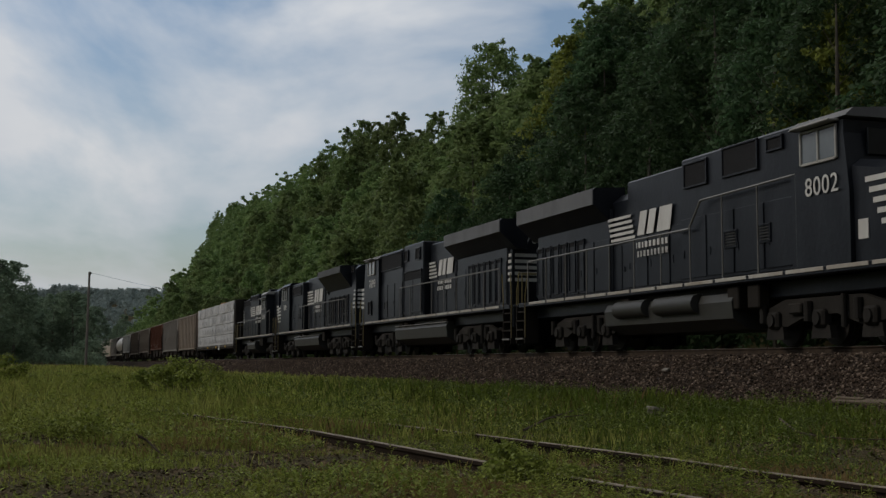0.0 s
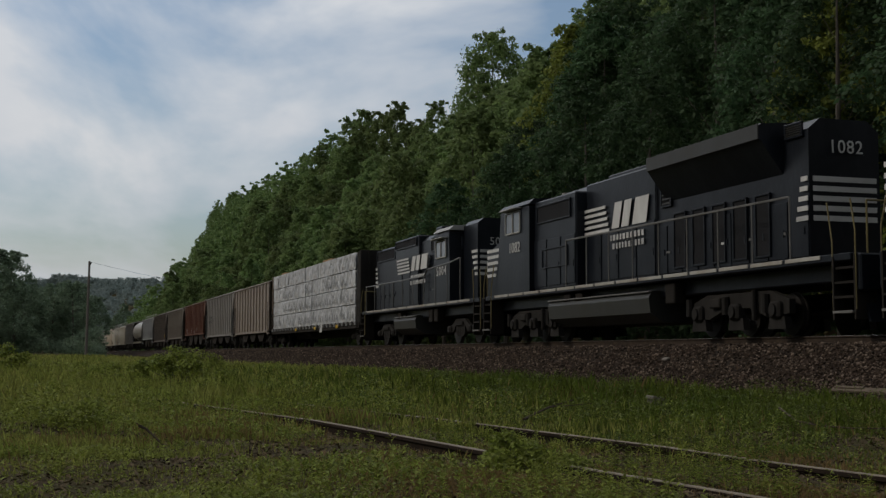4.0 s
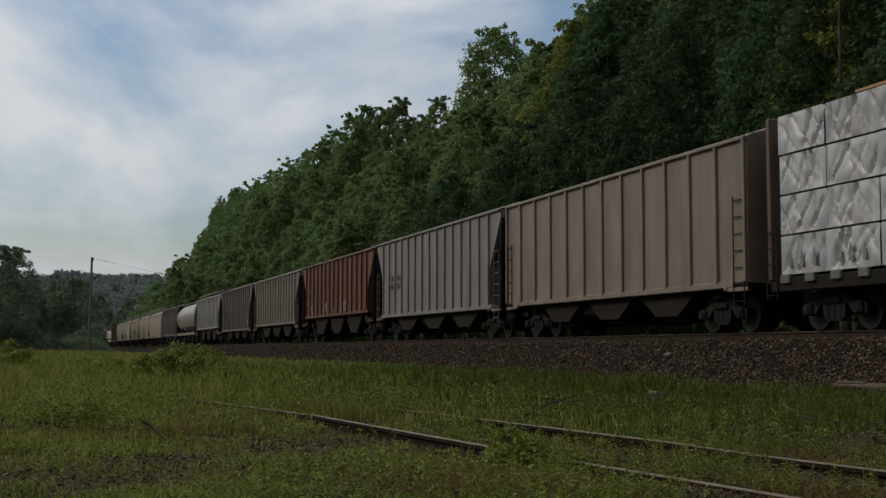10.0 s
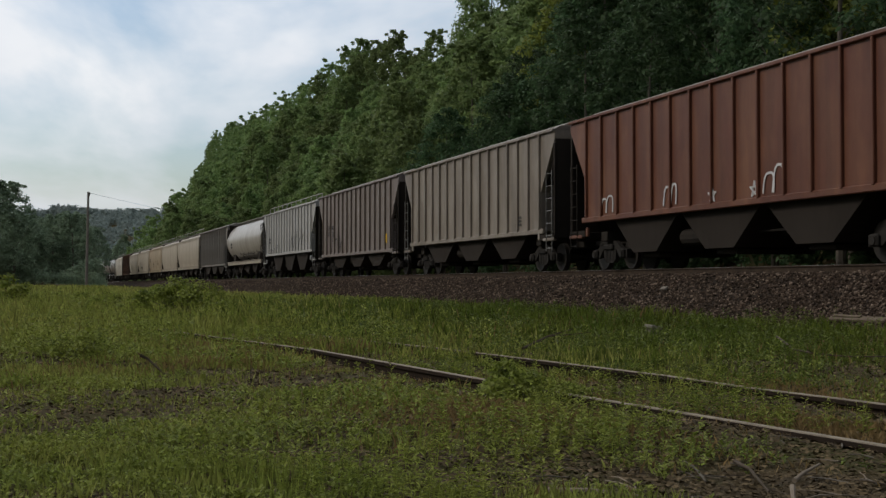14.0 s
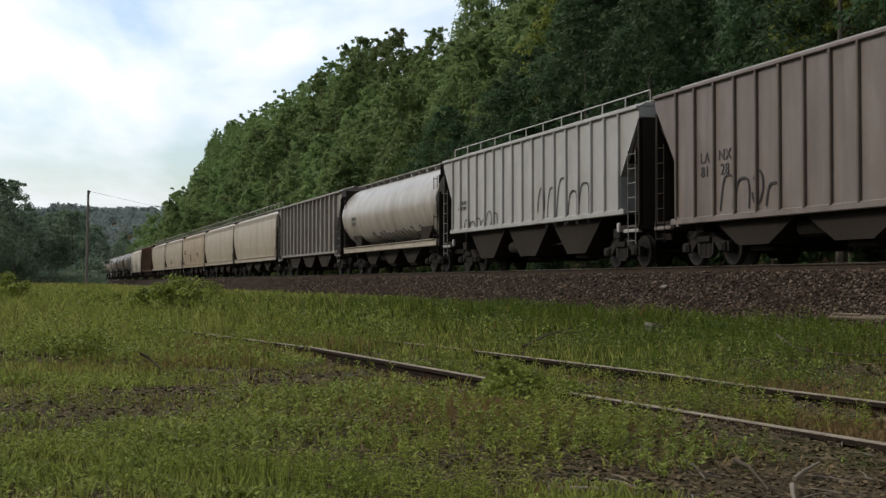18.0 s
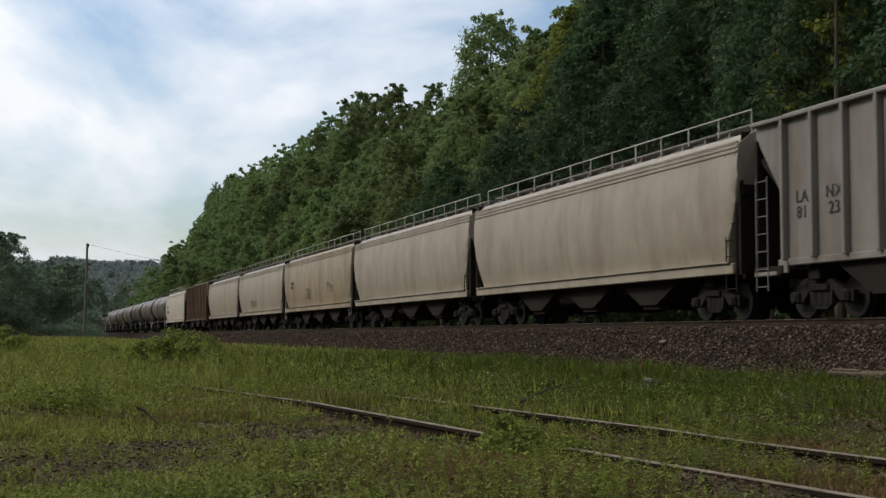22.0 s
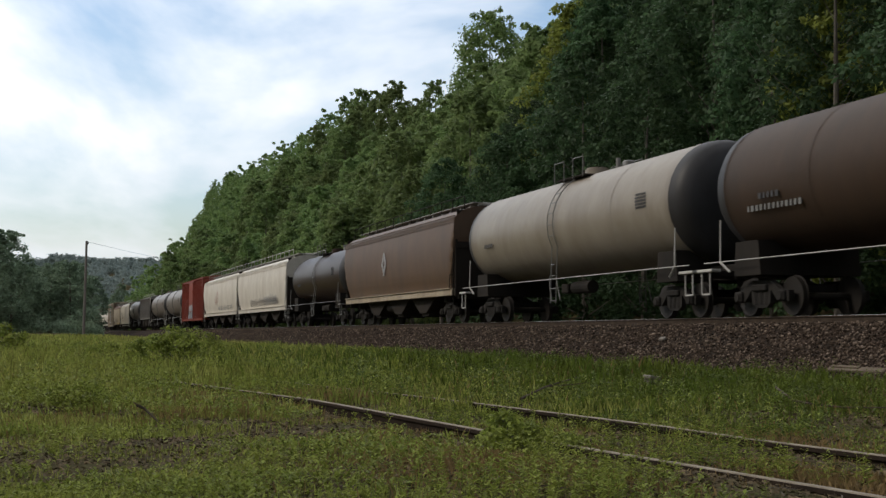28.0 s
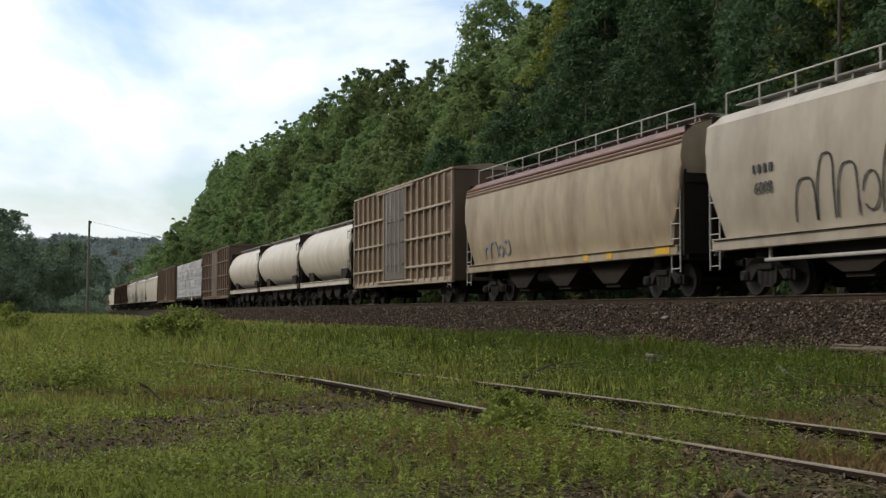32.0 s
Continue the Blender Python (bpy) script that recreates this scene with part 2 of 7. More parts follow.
def ground_z(x, y):
    x, y = np.asarray(x, float), np.asarray(y, float)
    lat = lateral(x, y)
    z = 0.02 * wave(x, y, 1.3) + 0.03 * wave(x, y, 4.0, 2.0)
    far = np.clip((y - 30) / 200, 0, 1)
    z = z + np.where(lat < -3, far * 0.9, far * 0.2) * np.clip((-lat - 4) / 8, 0, 1)
    h = np.clip(lat - 6.5 - np.clip(0.0813 * y - 26, 0, None), 0, None)
    rise = np.where(h < 40, h * 0.30 + h * h * 0.0125, 32 + (h - 40) * 0.10)
    crest = np.interp(y, (0, 105, 130, 150, 195, 225, 290, 360, 450, 490, 520, 590, 660, 730), (1.05, 0.95, 0.83, 0.74, 0.72, 0.88, 1.10, 1.08, 1.32, 1.46, 1.5, 1.68, 1.96, 1.98))
    rise = np.minimum(rise, 36) * crest
    rise = rise * (1 + 0.05 * wave(x, y, 30.0, 1.0)) + np.clip(h / 20, 0, 1) * 0.8 * wave(x, y, 9.0)
    z = np.where(h > 0, z + np.maximum(rise, 0), z)
    dist = np.hypot(x, y)
    hills = np.clip((dist - 1100) / 900, 0, 1) ** 1.5 * (98 + 0.065 * np.clip(x, 0, 300) + 7 * wave(x, y, 260.0) + 5 * wave(x, y, 70.0, 1.0))
    return np.where(lat > 40, np.maximum(z, hills), z + hills)


M_GROUND = mat("meadow_soil", (0.045, 0.036, 0.024), (0.115, 0.085, 0.048), scale=5.0, rough=0.95, bump=0.9, bscale=30.0,
               dirt=(0.07, 0.075, 0.024), dirt_amount=0.6, dirt_scale=0.9, dirt_stretch=(1, 1, 1), low=0.4, high=0.55)
M_BALLAST = mat("crushed_stone", (0.017, 0.013, 0.010), (0.045, 0.034, 0.027), scale=16.0, rough=0.95, bump=1.0, bscale=22.0,
                dirt=(0.035, 0.021, 0.015), dirt_amount=0.6, dirt_scale=0.6, dirt_stretch=(1, 1, 1))
M_STONE = mat("ballast_stone", (0.032, 0.023, 0.017), (0.082, 0.060, 0.046), scale=3.0, rough=0.9, island=0.85)
M_RAIL = mat("rusty_rail", (0.038, 0.029, 0.023), (0.075, 0.056, 0.042), scale=5.0, rough=0.8, metal=0.0, bump=0.2)
M_RAILTOP = mat("polished_rail_head", (0.50, 0.49, 0.48), (0.38, 0.36, 0.35), scale=2.0, rough=0.3, metal=0.9)
M_TIE = mat("weathered_timber", (0.05, 0.042, 0.036), (0.10, 0.085, 0.072), scale=2.5, rough=0.9, bump=0.5, stretch=(1, 6, 6), per_object=0.3)
M_BARK = mat("bark", (0.11, 0.097, 0.082), (0.19, 0.175, 0.155), scale=4.0, rough=0.95, bump=0.8, stretch=(1, 1, 0.3))
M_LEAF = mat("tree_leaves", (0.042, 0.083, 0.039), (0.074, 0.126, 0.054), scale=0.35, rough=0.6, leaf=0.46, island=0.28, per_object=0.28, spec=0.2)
# Lighter than the near leaves: haze over the farther slope put into the colour.
M_LEAF_MID = mat("hazed_hillside_leaves", (0.147, 0.226, 0.090), (0.220, 0.302, 0.112), scale=0.35, rough=0.6, leaf=0.5, island=0.25, per_object=0.25, spec=0.2)
# Distance haze is put into the next two leaf colours, pale and bluish.
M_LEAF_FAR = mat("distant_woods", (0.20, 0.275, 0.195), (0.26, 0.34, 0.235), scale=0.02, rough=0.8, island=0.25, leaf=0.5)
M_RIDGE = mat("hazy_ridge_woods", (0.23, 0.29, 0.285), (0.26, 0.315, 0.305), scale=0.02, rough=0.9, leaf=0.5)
M_WEED = mat("weed_leaves", (0.145, 0.20, 0.033), (0.255, 0.285, 0.058), scale=0.8, rough=0.6, leaf=0.35, island=0.5, spec=0.2)
M_GRASS = mat("grass_blades", (0.165, 0.235, 0.042), (0.375, 0.36, 0.11), scale=0.42, rough=0.65, leaf=0.35, island=0.5, spec=0.2)
# Deeper green than the meadow, with the dimmer light there put into it.
M_DEEP = mat("dimmed_deep_green_grass", (0.070, 0.118, 0.016), (0.145, 0.175, 0.030), scale=0.6, rough=0.65, leaf=0.35, island=0.5, spec=0.2)
M_STRAW = mat("dry_stalks", (0.30, 0.215, 0.10), (0.19, 0.132, 0.062), scale=0.8, rough=0.8, leaf=0.2, island=0.3)

# ---- ground ----


def axis(steps):
    out = []
    for a, b, s in steps:
        out += list(np.arange(a, b, s))
    return np.array(out)


gx = axis([(-4500, -600, 300), (-600, -120, 60), (-120, -30, 10), (-30, -8, 2), (-8, 16, 0.6), (16, 90, 3.0), (90, 300, 21), (300, 4600, 300)])
gy = axis([(-3000, -300, 300), (-300, -30, 30), (-30, 0, 3), (0, 30, 0.6), (30, 80, 2), (80, 300, 10), (300, 1200, 45), (1200, 4900, 180)])
XX, YY = np.meshgrid(gx, gy)
ZZ = ground_z(XX, YY)
nx, ny = len(gx), len(gy)
gi = np.arange(nx * ny).reshape(ny, nx)
gf = np.stack([gi[:-1, :-1], gi[:-1, 1:], gi[1:, 1:], gi[1:, :-1]], -1).reshape(-1, 4)
ground_me = big_mesh("ground", np.stack([XX, YY, ZZ], -1).reshape(-1, 3), gf, M_GROUND)
ground_me.polygons.foreach_set("use_smooth", [True] * len(ground_me.polygons))
ground = tagged(new("ground", ground_me), "rough weedy meadow rising to a wooded hillside", "ground", kind="structure")

# ---- ballast bed, ties and rails of the main track ----


def sweep(poly, us, name, material, smooth=False):
    g = Geo()
    rings = []
    for u in us:
        r = []
        for lat, z in poly:
            x, y, _ = on_track(u, lat)
            r.append((x, y, z))
        rings.append(r)
    return g.loft(rings).mesh(name, material, smooth)


US = list(np.arange(-60, 240, 6)) + list(np.arange(240, 1200, 30))
bed = [(-3.75, -0.1), (-3.55, 0.0), (-2.1, 0.94), (-1.8, 1.02), (1.8, 1.02), (2.1, 0.94), (4.4, -0.3), (4.4, -0.6), (-3.75, -0.6)]
tagged(new("ballast_bed", sweep(bed, US, "ballast_bed", M_BALLAST)), "embankment of grey-brown crushed stone under the track", "ballast", kind="structure")
rail_poly = [(-0.07, 0.0), (0.07, 0.0), (0.07, 0.015), (0.01, 0.03), (0.01, 0.13), (0.036, 0.14), (0.036, 0.168), (-0.036, 0.168), (-0.036, 0.14),
             (-0.01, 0.13), (-0.01, 0.03), (-0.07, 0.015)]
head_poly = [(-0.03, 0.168), (0.03, 0.168), (0.026, 0.174), (-0.026, 0.174)]
for off in (-0.755, 0.755):
    r = empty("rail", "steel rail of the main line with polished head", "rail", "rails of the main line")
    part("web", sweep([(off + a, RAIL_Z - 0.174 + b) for a, b in rail_poly], US, "web", M_RAIL), None, r)
    part("head", sweep([(off + a, RAIL_Z - 0.174 + b) for a, b in head_poly], US, "head", M_RAILTOP), None, r, "polished running surface")

# ---- trees ----
rng = np.random.default_rng(7)


def leaf_cloud(clumps, per_clump, size, r):
    """Loose pointed leaves over the shells of many clumps: (centre, radius) each."""
    vs = []
    for c, rad in clumps:
        n = per_clump
        d = r.normal(size=(n, 3))
        d /= np.linalg.norm(d, axis=1, keepdims=True)
        d[:, 2] = np.where(d[:, 2] < -0.55, -d[:, 2], d[:, 2])
        p = np.array(c) + d * (rad * r.uniform(0.55, 1.08, (n, 1))) * np.array([1, 1, 0.78])
        nrm = d + r.normal(scale=0.55, size=(n, 3)) + np.array([0, 0, 0.35])
        nrm /= np.linalg.norm(nrm, axis=1, keepdims=True)
        a = np.cross(nrm, r.normal(size=(n, 3)))
        a /= np.linalg.norm(a, axis=1, keepdims=True)
        b = np.cross(nrm, a)
        s = size * r.uniform(0.6, 1.35, (n, 1))
        vs.append(np.stack([p - a * s, p - b * s * 0.55 - nrm * s * 0.18, p + a * s, p + b * s * 0.55 - nrm * s * 0.18], 1))
    v = np.concatenate(vs).reshape(-1, 3)
    return v, np.arange(len(v)).reshape(-1, 4)


def tree_meshes(seed, height, spread, base, clumps, per_clump, leaf, foliage=None):
    """Trunk with limbs, and a crown of many small leafy sprays on a lobed dome; base: where the crown starts, as a share of the height."""
    r = np.random.default_rng(seed)
    g = Geo()
    lean = r.normal(scale=0.35, size=2)
    top = np.array([lean[0], lean[1], height * 0.93])
    pts = [np.array([0, 0, -0.8]), np.array([lean[0] * 0.1, lean[1] * 0.1, height * 0.3]), top * np.array([0.5, 0.5, 0.68]), top]
    rad = height * 0.011 + 0.04
    for i in range(3):
        g.tube(pts[i], pts[i + 1], rad * (1, 0.72, 0.45)[i], 7, rad * (0.72, 0.45, 0.12)[i], caps=False)
    # a few leaders and boughs give the dome its lobes
    lobes = []
    for i in range(9):
        k = (i + 0.6) / 9
        w = r.uniform(0, 2 * math.pi) + i * 2.4
        lobes.append((k, w, r.uniform(0.75, 1.15)))
    cl = []
    for i in range(clumps):
        k = (i + r.random()) / clumps
        w = r.uniform(0, 2 * math.pi)
        near = max(amp * math.exp(-((k - lk) / 0.16) ** 2) * math.exp(-((math.sin((w - lw) / 2)) / 0.42) ** 2) for lk, lw, amp in lobes)
        env = spread * (math.sin(math.pi * (0.16 + 0.80 * k)) ** 0.62) * (0.68 + 0.42 * near)
        out = env * r.uniform(0.62, 1.0)
        h = base + (1 - base) * k
        z = height * (h - 0.02) + spread * r.uniform(-0.10, 0.14) * (1 - 0.6 * k)
        c = np.array([lean[0] * h + out * math.cos(w), lean[1] * h + out * math.sin(w), z])
        cl.append((c, spread * r.uniform(0.11, 0.23) * (1.08 - 0.18 * k)))
        if i % 11 == 0:
            st = np.array([lean[0] * h * 0.5, lean[1] * h * 0.5, max(z - out * 0.9 - 0.4, height * 0.12)])
            g.tube(st, c, rad * 0.24 * (1.1 - k), 5, rad * 0.06, caps=False)
    # sprigs that break the outline at the top
    for i in range(max(4, clumps // 16)):
        w, d = r.uniform(0, 2 * math.pi), spread * r.uniform(0.0, 0.55)
        cl.append((np.array([lean[0] + d * math.cos(w), lean[1] + d * math.sin(w), height * (1.02 - 0.10 * (d / spread) ** 2 + r.uniform(-0.02, 0.03))]), spread * r.uniform(0.07, 0.12)))
    v, f = leaf_cloud(cl, per_clump, leaf, r)
    return g.mesh("trunk", M_BARK), big_mesh("crown", v, f, foliage or M_LEAF)


def plant(meshes, name, x, y, s, turn, label, group, category="tree", z=None, sz=None):
    ob = new(name)
    z = float(ground_z(x, y)) if z is None else z
    ob.location, ob.rotation_euler, ob.scale = (x, y, z), (0, 0, turn), (s, s, sz or s)
    tagged(ob, label, category, group)
    for nm, me in zip(("trunk", "crown"), meshes):
        part(nm, me, None, ob)
    return ob


NEAR = [tree_meshes(10 + i, 17 + (i % 3) * 1.5, 4.3 + 0.5 * (i % 2), (0.10, 0.30, 0.16, 0.36, 0.12)[i], 250, 46, 0.155) for i in range(5)]
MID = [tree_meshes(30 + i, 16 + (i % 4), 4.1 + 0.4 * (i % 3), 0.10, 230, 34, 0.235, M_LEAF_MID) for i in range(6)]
FAR = [tree_meshes(50 + i, 15 + (i % 3) * 1.5, 4.2, 0.10, 74, 26, 0.31) for i in range(5)]
COARSE = [tree_meshes(70 + i, 16, 4.4, 0.08, 34, 14, 0.8) for i in range(3)]
TREE_LABEL = "leafy green deciduous tree on the wooded hillside"


def stand(u0, u1, step, lat0, lat1, row):
    """Jittered rows of trees along the slope."""
    for u in np.arange(u0, u1, step):
        for k, lat in enumerate(np.arange(lat0, lat1, row)):
            yield k, u + rng.uniform(-0.38, 0.38) * step, lat + rng.uniform(-0.25, 0.25) * row


for k, u, la in list(stand(22, 112, 5.9, 7.2, 50, 6.2)) + list(stand(112, 262, 7.6, 8.0, 52, 7.6)):
    x, y, _ = on_track(u, la)
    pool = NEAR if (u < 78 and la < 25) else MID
    s = rng.uniform(0.88, 1.10) * (0.68 if k == 0 else (0.88 if k == 1 else 1.0))
    tall = float(np.interp(u, (40, 60, 75, 110, 170, 205, 230, 250), (1.02, 0.92, 0.92, 0.94, 0.78, 0.80, 1.0, 1.02)))
    plant(pool[rng.integers(len(pool))], "tree", x, y, s * (0.5 + 0.5 * tall), rng.uniform(0, 6.28), TREE_LABEL, "trees on the hillside", sz=s * tall * rng.uniform(0.93, 1.08))
# yellow-green trees forward of the rest; sunlight on them is put into leaf colour
M_LEAF_LIT = mat("sunlit_yellow_green_leaves", (0.16, 0.205, 0.045), (0.25, 0.285, 0.062), scale=0.35, rough=0.6, leaf=0.46, island=0.3, spec=0.2)
for k, (u, la, h) in enumerate(((70, 13.4, 17.5), (37, 9.6, 12.5), (29, 9.0, 10.5))):
    x, y, _ = on_track(u, la)
    plant(tree_meshes(80 + k, h, 3.4, 0.12, 190, 44, 0.15, M_LEAF_LIT), "tree", x, y, 1.0, 1.7 * k, "tree at the foot of the hill, sunlight put into its yellow-green leaves", "trees on the hillside")
# the tall tree that stands over the ridge
x, y, _ = on_track(163, 43)
plant(tree_meshes(91, 21.0, 6.6, 0.42, 330, 38, 0.22, M_LEAF_MID), "tree", x, y, 1.05, 1.0, "tall broad tree standing above the ridge line", "trees on the hillside", sz=1.17)
# trees beyond the meadow, left of the track's bend; haze put into leaf colour
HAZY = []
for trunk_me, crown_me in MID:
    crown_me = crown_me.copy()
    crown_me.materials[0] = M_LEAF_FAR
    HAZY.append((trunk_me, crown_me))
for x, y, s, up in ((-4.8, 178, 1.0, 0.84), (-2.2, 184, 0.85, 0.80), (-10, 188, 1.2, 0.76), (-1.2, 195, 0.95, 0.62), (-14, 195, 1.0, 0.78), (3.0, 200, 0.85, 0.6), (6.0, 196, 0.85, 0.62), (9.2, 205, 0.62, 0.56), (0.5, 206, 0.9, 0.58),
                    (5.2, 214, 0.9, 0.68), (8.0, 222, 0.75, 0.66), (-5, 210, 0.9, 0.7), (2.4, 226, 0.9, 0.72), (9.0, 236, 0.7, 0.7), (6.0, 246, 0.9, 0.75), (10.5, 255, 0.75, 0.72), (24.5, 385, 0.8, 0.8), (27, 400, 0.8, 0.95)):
    plant(HAZY[rng.integers(6)], "tree", x, y, s, rng.uniform(0, 6.28), "tree at the far end of the meadow, haze put into its green", "trees beyond the meadow", sz=up * (0.84 if x < -3 else 0.92))


def woods(name, spots, sources, material, label):
    """Many crowns joined, too far off to count."""
    vs = []
    for x, y, s, turn in spots:
        me = sources[rng.integers(len(sources))][1]
        co = np.empty(len(me.vertices) * 3, dtype=np.float32)
        me.vertices.foreach_get("co", co)
        co = co.reshape(-1, 3) * s
        c, d = math.cos(turn), math.sin(turn)
        vs.append(np.stack([co[:, 0] * c - co[:, 1] * d + x, co[:, 0] * d + co[:, 1] * c + y, co[:, 2] + float(ground_z(x, y))], -1))
    v = np.concatenate(vs)
    return tagged(new(name, big_mesh(name, v, np.arange(len(v)).reshape(-1, 4), material)), label, "woods", kind="stuff")


spots = []
for k, u, la in stand(262, 760, 10.0, 9.5, 62, 9.5):
    x, y, _ = on_track(u, la + max(0.0, 0.0813 * u - 26))
    spots.append((x, y, rng.uniform(0.85, 1.2) * (0.75 if k == 0 else 1), rng.uniform(0, 6.28)))
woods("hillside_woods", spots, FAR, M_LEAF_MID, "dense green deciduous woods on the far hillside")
spots = []
for i in range(46):
    spots.append((rng.uniform(-150, -20), rng.uniform(230, 420), rng.uniform(0.4, 0.58), rng.uniform(0, 6.28)))
for i in range(30):
    spots.append((rng.uniform(-30, 8), rng.uniform(250, 380), rng.uniform(0.38, 0.52), rng.uniform(0, 6.28)))
woods("meadow_edge_woods", spots, FAR, M_LEAF_FAR, "green woods closing the far end of the meadow, haze put into their colour")
# unseen woods across the meadow, beside and behind the camera, block low sky light
spots = [(rng.uniform(-80, -36), rng.uniform(-90, 165), rng.uniform(0.9, 1.3), rng.uniform(0, 6.28)) for i in range(110)]
spots += [(rng.uniform(-36, 40), rng.uniform(-90, -50), rng.uniform(0.9, 1.3), rng.uniform(0, 6.28)) for i in range(30)]
woods("woods_across_meadow", spots, COARSE, M_LEAF, "unseen woods added across the meadow to block low sky light")
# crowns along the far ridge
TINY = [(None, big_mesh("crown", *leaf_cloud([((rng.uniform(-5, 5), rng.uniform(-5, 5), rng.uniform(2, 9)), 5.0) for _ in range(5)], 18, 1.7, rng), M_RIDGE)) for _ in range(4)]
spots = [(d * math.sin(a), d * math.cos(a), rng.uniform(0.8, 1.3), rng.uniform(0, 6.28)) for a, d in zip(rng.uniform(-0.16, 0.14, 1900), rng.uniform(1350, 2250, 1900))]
woods("distant_woods", spots, TINY, M_RIDGE, "wooded ridge in the distance, haze put into its colour")
# undergrowth on the slope behind the track
cl, hz = [], []
for i in range(900):
    u = 16 + 250 * rng.random() ** 1.3
    la = rng.uniform(10.0, 15) if i % 2 else rng.uniform(9, 40)
    x, y, _ = on_track(u, la)
    r = rng.uniform(0.6, 1.5)
    cl.append(((x, y, float(ground_z(x, y)) + 0.45 * r), r))
for i in range(260):
    y = rng.uniform(182, 226)
    x = rng.uniform(-14, 0.0565 * y - 1.2)
    r = rng.uniform(0.8, 1.9)
    hz.append(((x, y, float(ground_z(x, y)) + rng.uniform(0.3, 3.2) * (1 if i % 3 == 0 else 0.4)), r))
v, f = leaf_cloud(hz, 75, 0.20, rng)
tagged(new("meadow_edge_bushes", big_mesh("meadow_edge_bushes", v, f, M_LEAF_FAR)), "bushes at the far end of the meadow, haze put into their green", "bushes", kind="stuff")
v, f = leaf_cloud(cl, 75, 0.20, rng)
tagged(new("undergrowth", big_mesh("undergrowth", v, f, M_LEAF)), "leafy bushes and saplings along the foot of the hill", "bushes", kind="stuff")

# ---- train: one chain of locomotives and cars ----
GRIME = (0.055, 0.045, 0.037)
RUST = (0.15, 0.065, 0.035)


def paint(name, c, amount=0.45, dirt=GRIME, rough=0.5, bump=0.05, low=0.42, high=0.7, spec=0.4, streak=0.11):
    return mat(name, c, [v * 0.86 for v in c], scale=1.4, rough=rough, bump=bump, bscale=9.0, dirt=dirt, dirt_amount=amount,
               dirt_scale=0.9, dirt_stretch=(1.0, 1.2, 0.5), low=low, high=high, spec=spec, streak=streak)


P_BLACK = paint("black_locomotive_paint", (0.0088, 0.0115, 0.0175), 0.6, (0.031, 0.036, 0.046), 0.36, bump=0.16, low=0.46, high=0.74, spec=0.26)
P_WHITE = paint("white_lettering_paint", (0.72, 0.72, 0.71), 0.3, (0.3, 0.28, 0.26))
P_SILL = paint("worn_sill_stripe", (0.50, 0.485, 0.45), 0.6, (0.20, 0.13, 0.08))
# Wing faces are paler than the hood: sky light put into their colour.
P_WING = paint("sky_lit_wing_face", (0.15, 0.156, 0.168), 0.5, (0.06, 0.062, 0.068), 0.6)
# Peeling grey cab roof, with the light on it put into the grey.
P_ROOF = paint("lit_peeling_roof_paint", (0.19, 0.19, 0.195), 0.6, (0.07, 0.07, 0.075), 0.7)
P_UNDER = paint("underframe_black", (0.027, 0.0245, 0.0225), 0.5, (0.050, 0.042, 0.036), 0.85, 0.2)
P_FRAME = paint("bogie_casting", (0.028, 0.0265, 0.0255), 0.55, (0.060, 0.054, 0.049), 0.8, 0.3)
P_WHEEL = paint("wheel_steel", (0.022, 0.019, 0.017), 0.4, (0.02, 0.016, 0.014), 0.6, 0.1)
P_RAILING = paint("railing_paint", (0.20, 0.20, 0.195), 0.4)
P_STEEL = paint("galvanised_grating", (0.42, 0.42, 0.41), 0.4, (0.2, 0.17, 0.14))
P_GREYRAIL = paint("pale_handrail", (0.55, 0.54, 0.52), 0.3)
P_YELLOW = paint("yellow_marker", (0.75, 0.48, 0.03), 0.2)
P_GOLD = paint("faded_yellow_railing", (0.24, 0.20, 0.085), 0.5)
P_GLASS = mat("dark_window_glass", (0.02, 0.024, 0.03), (0.03, 0.035, 0.045), scale=1.0, rough=0.08)
# Pale blue-grey base stands in for sky reflected in the cab windows.
P_PALEGLASS = mat("sky_lit_glass", (0.16, 0.19, 0.22), (0.10, 0.12, 0.14), scale=1.0, rough=0.06)
P_GRILLE = mat("radiator_grille", (0.035, 0.036, 0.04), (0.015, 0.015, 0.017), scale=30.0, rough=0.8, bump=0.5, stretch=(1, 1, 6))
P_TANKBLUE = paint("dull_fuel_tank", (0.055, 0.057, 0.056), 0.6, (0.04, 0.036, 0.030), 0.5, spec=0.3)
P_WRAP = mat("white_lumber_wrap", (0.66, 0.67, 0.69), (0.40, 0.42, 0.46), scale=2.2, rough=0.38, bump=0.6, bscale=2.6, stretch=(1, 2, 1),
             dirt=(0.40, 0.33, 0.24), dirt_amount=0.45, dirt_scale=0.9, dirt_stretch=(1, 1, 1.6), low=0.52, high=0.75, per_object=0.12)
P_WOOD = mat("sawn_lumber", (0.52, 0.35, 0.20), (0.42, 0.27, 0.15), scale=4.0, rough=0.8, stretch=(1, 0.3, 6))
P_INK = paint("dark_print", (0.05, 0.05, 0.055), 0.2)
P_SPRAY = paint("black_spray_paint", (0.035, 0.033, 0.035), 0.1, rough=0.6)
P_SPRAY_W = paint("white_spray_paint", (0.66, 0.67, 0.70), 0.25, (0.25, 0.27, 0.3))
P_SPRAY_B = paint("blue_grey_spray_paint", (0.16, 0.19, 0.24), 0.4, (0.4, 0.4, 0.42))
P_SPRAY_G = paint("silver_spray_paint", (0.46, 0.47, 0.50), 0.45, (0.16, 0.17, 0.20))
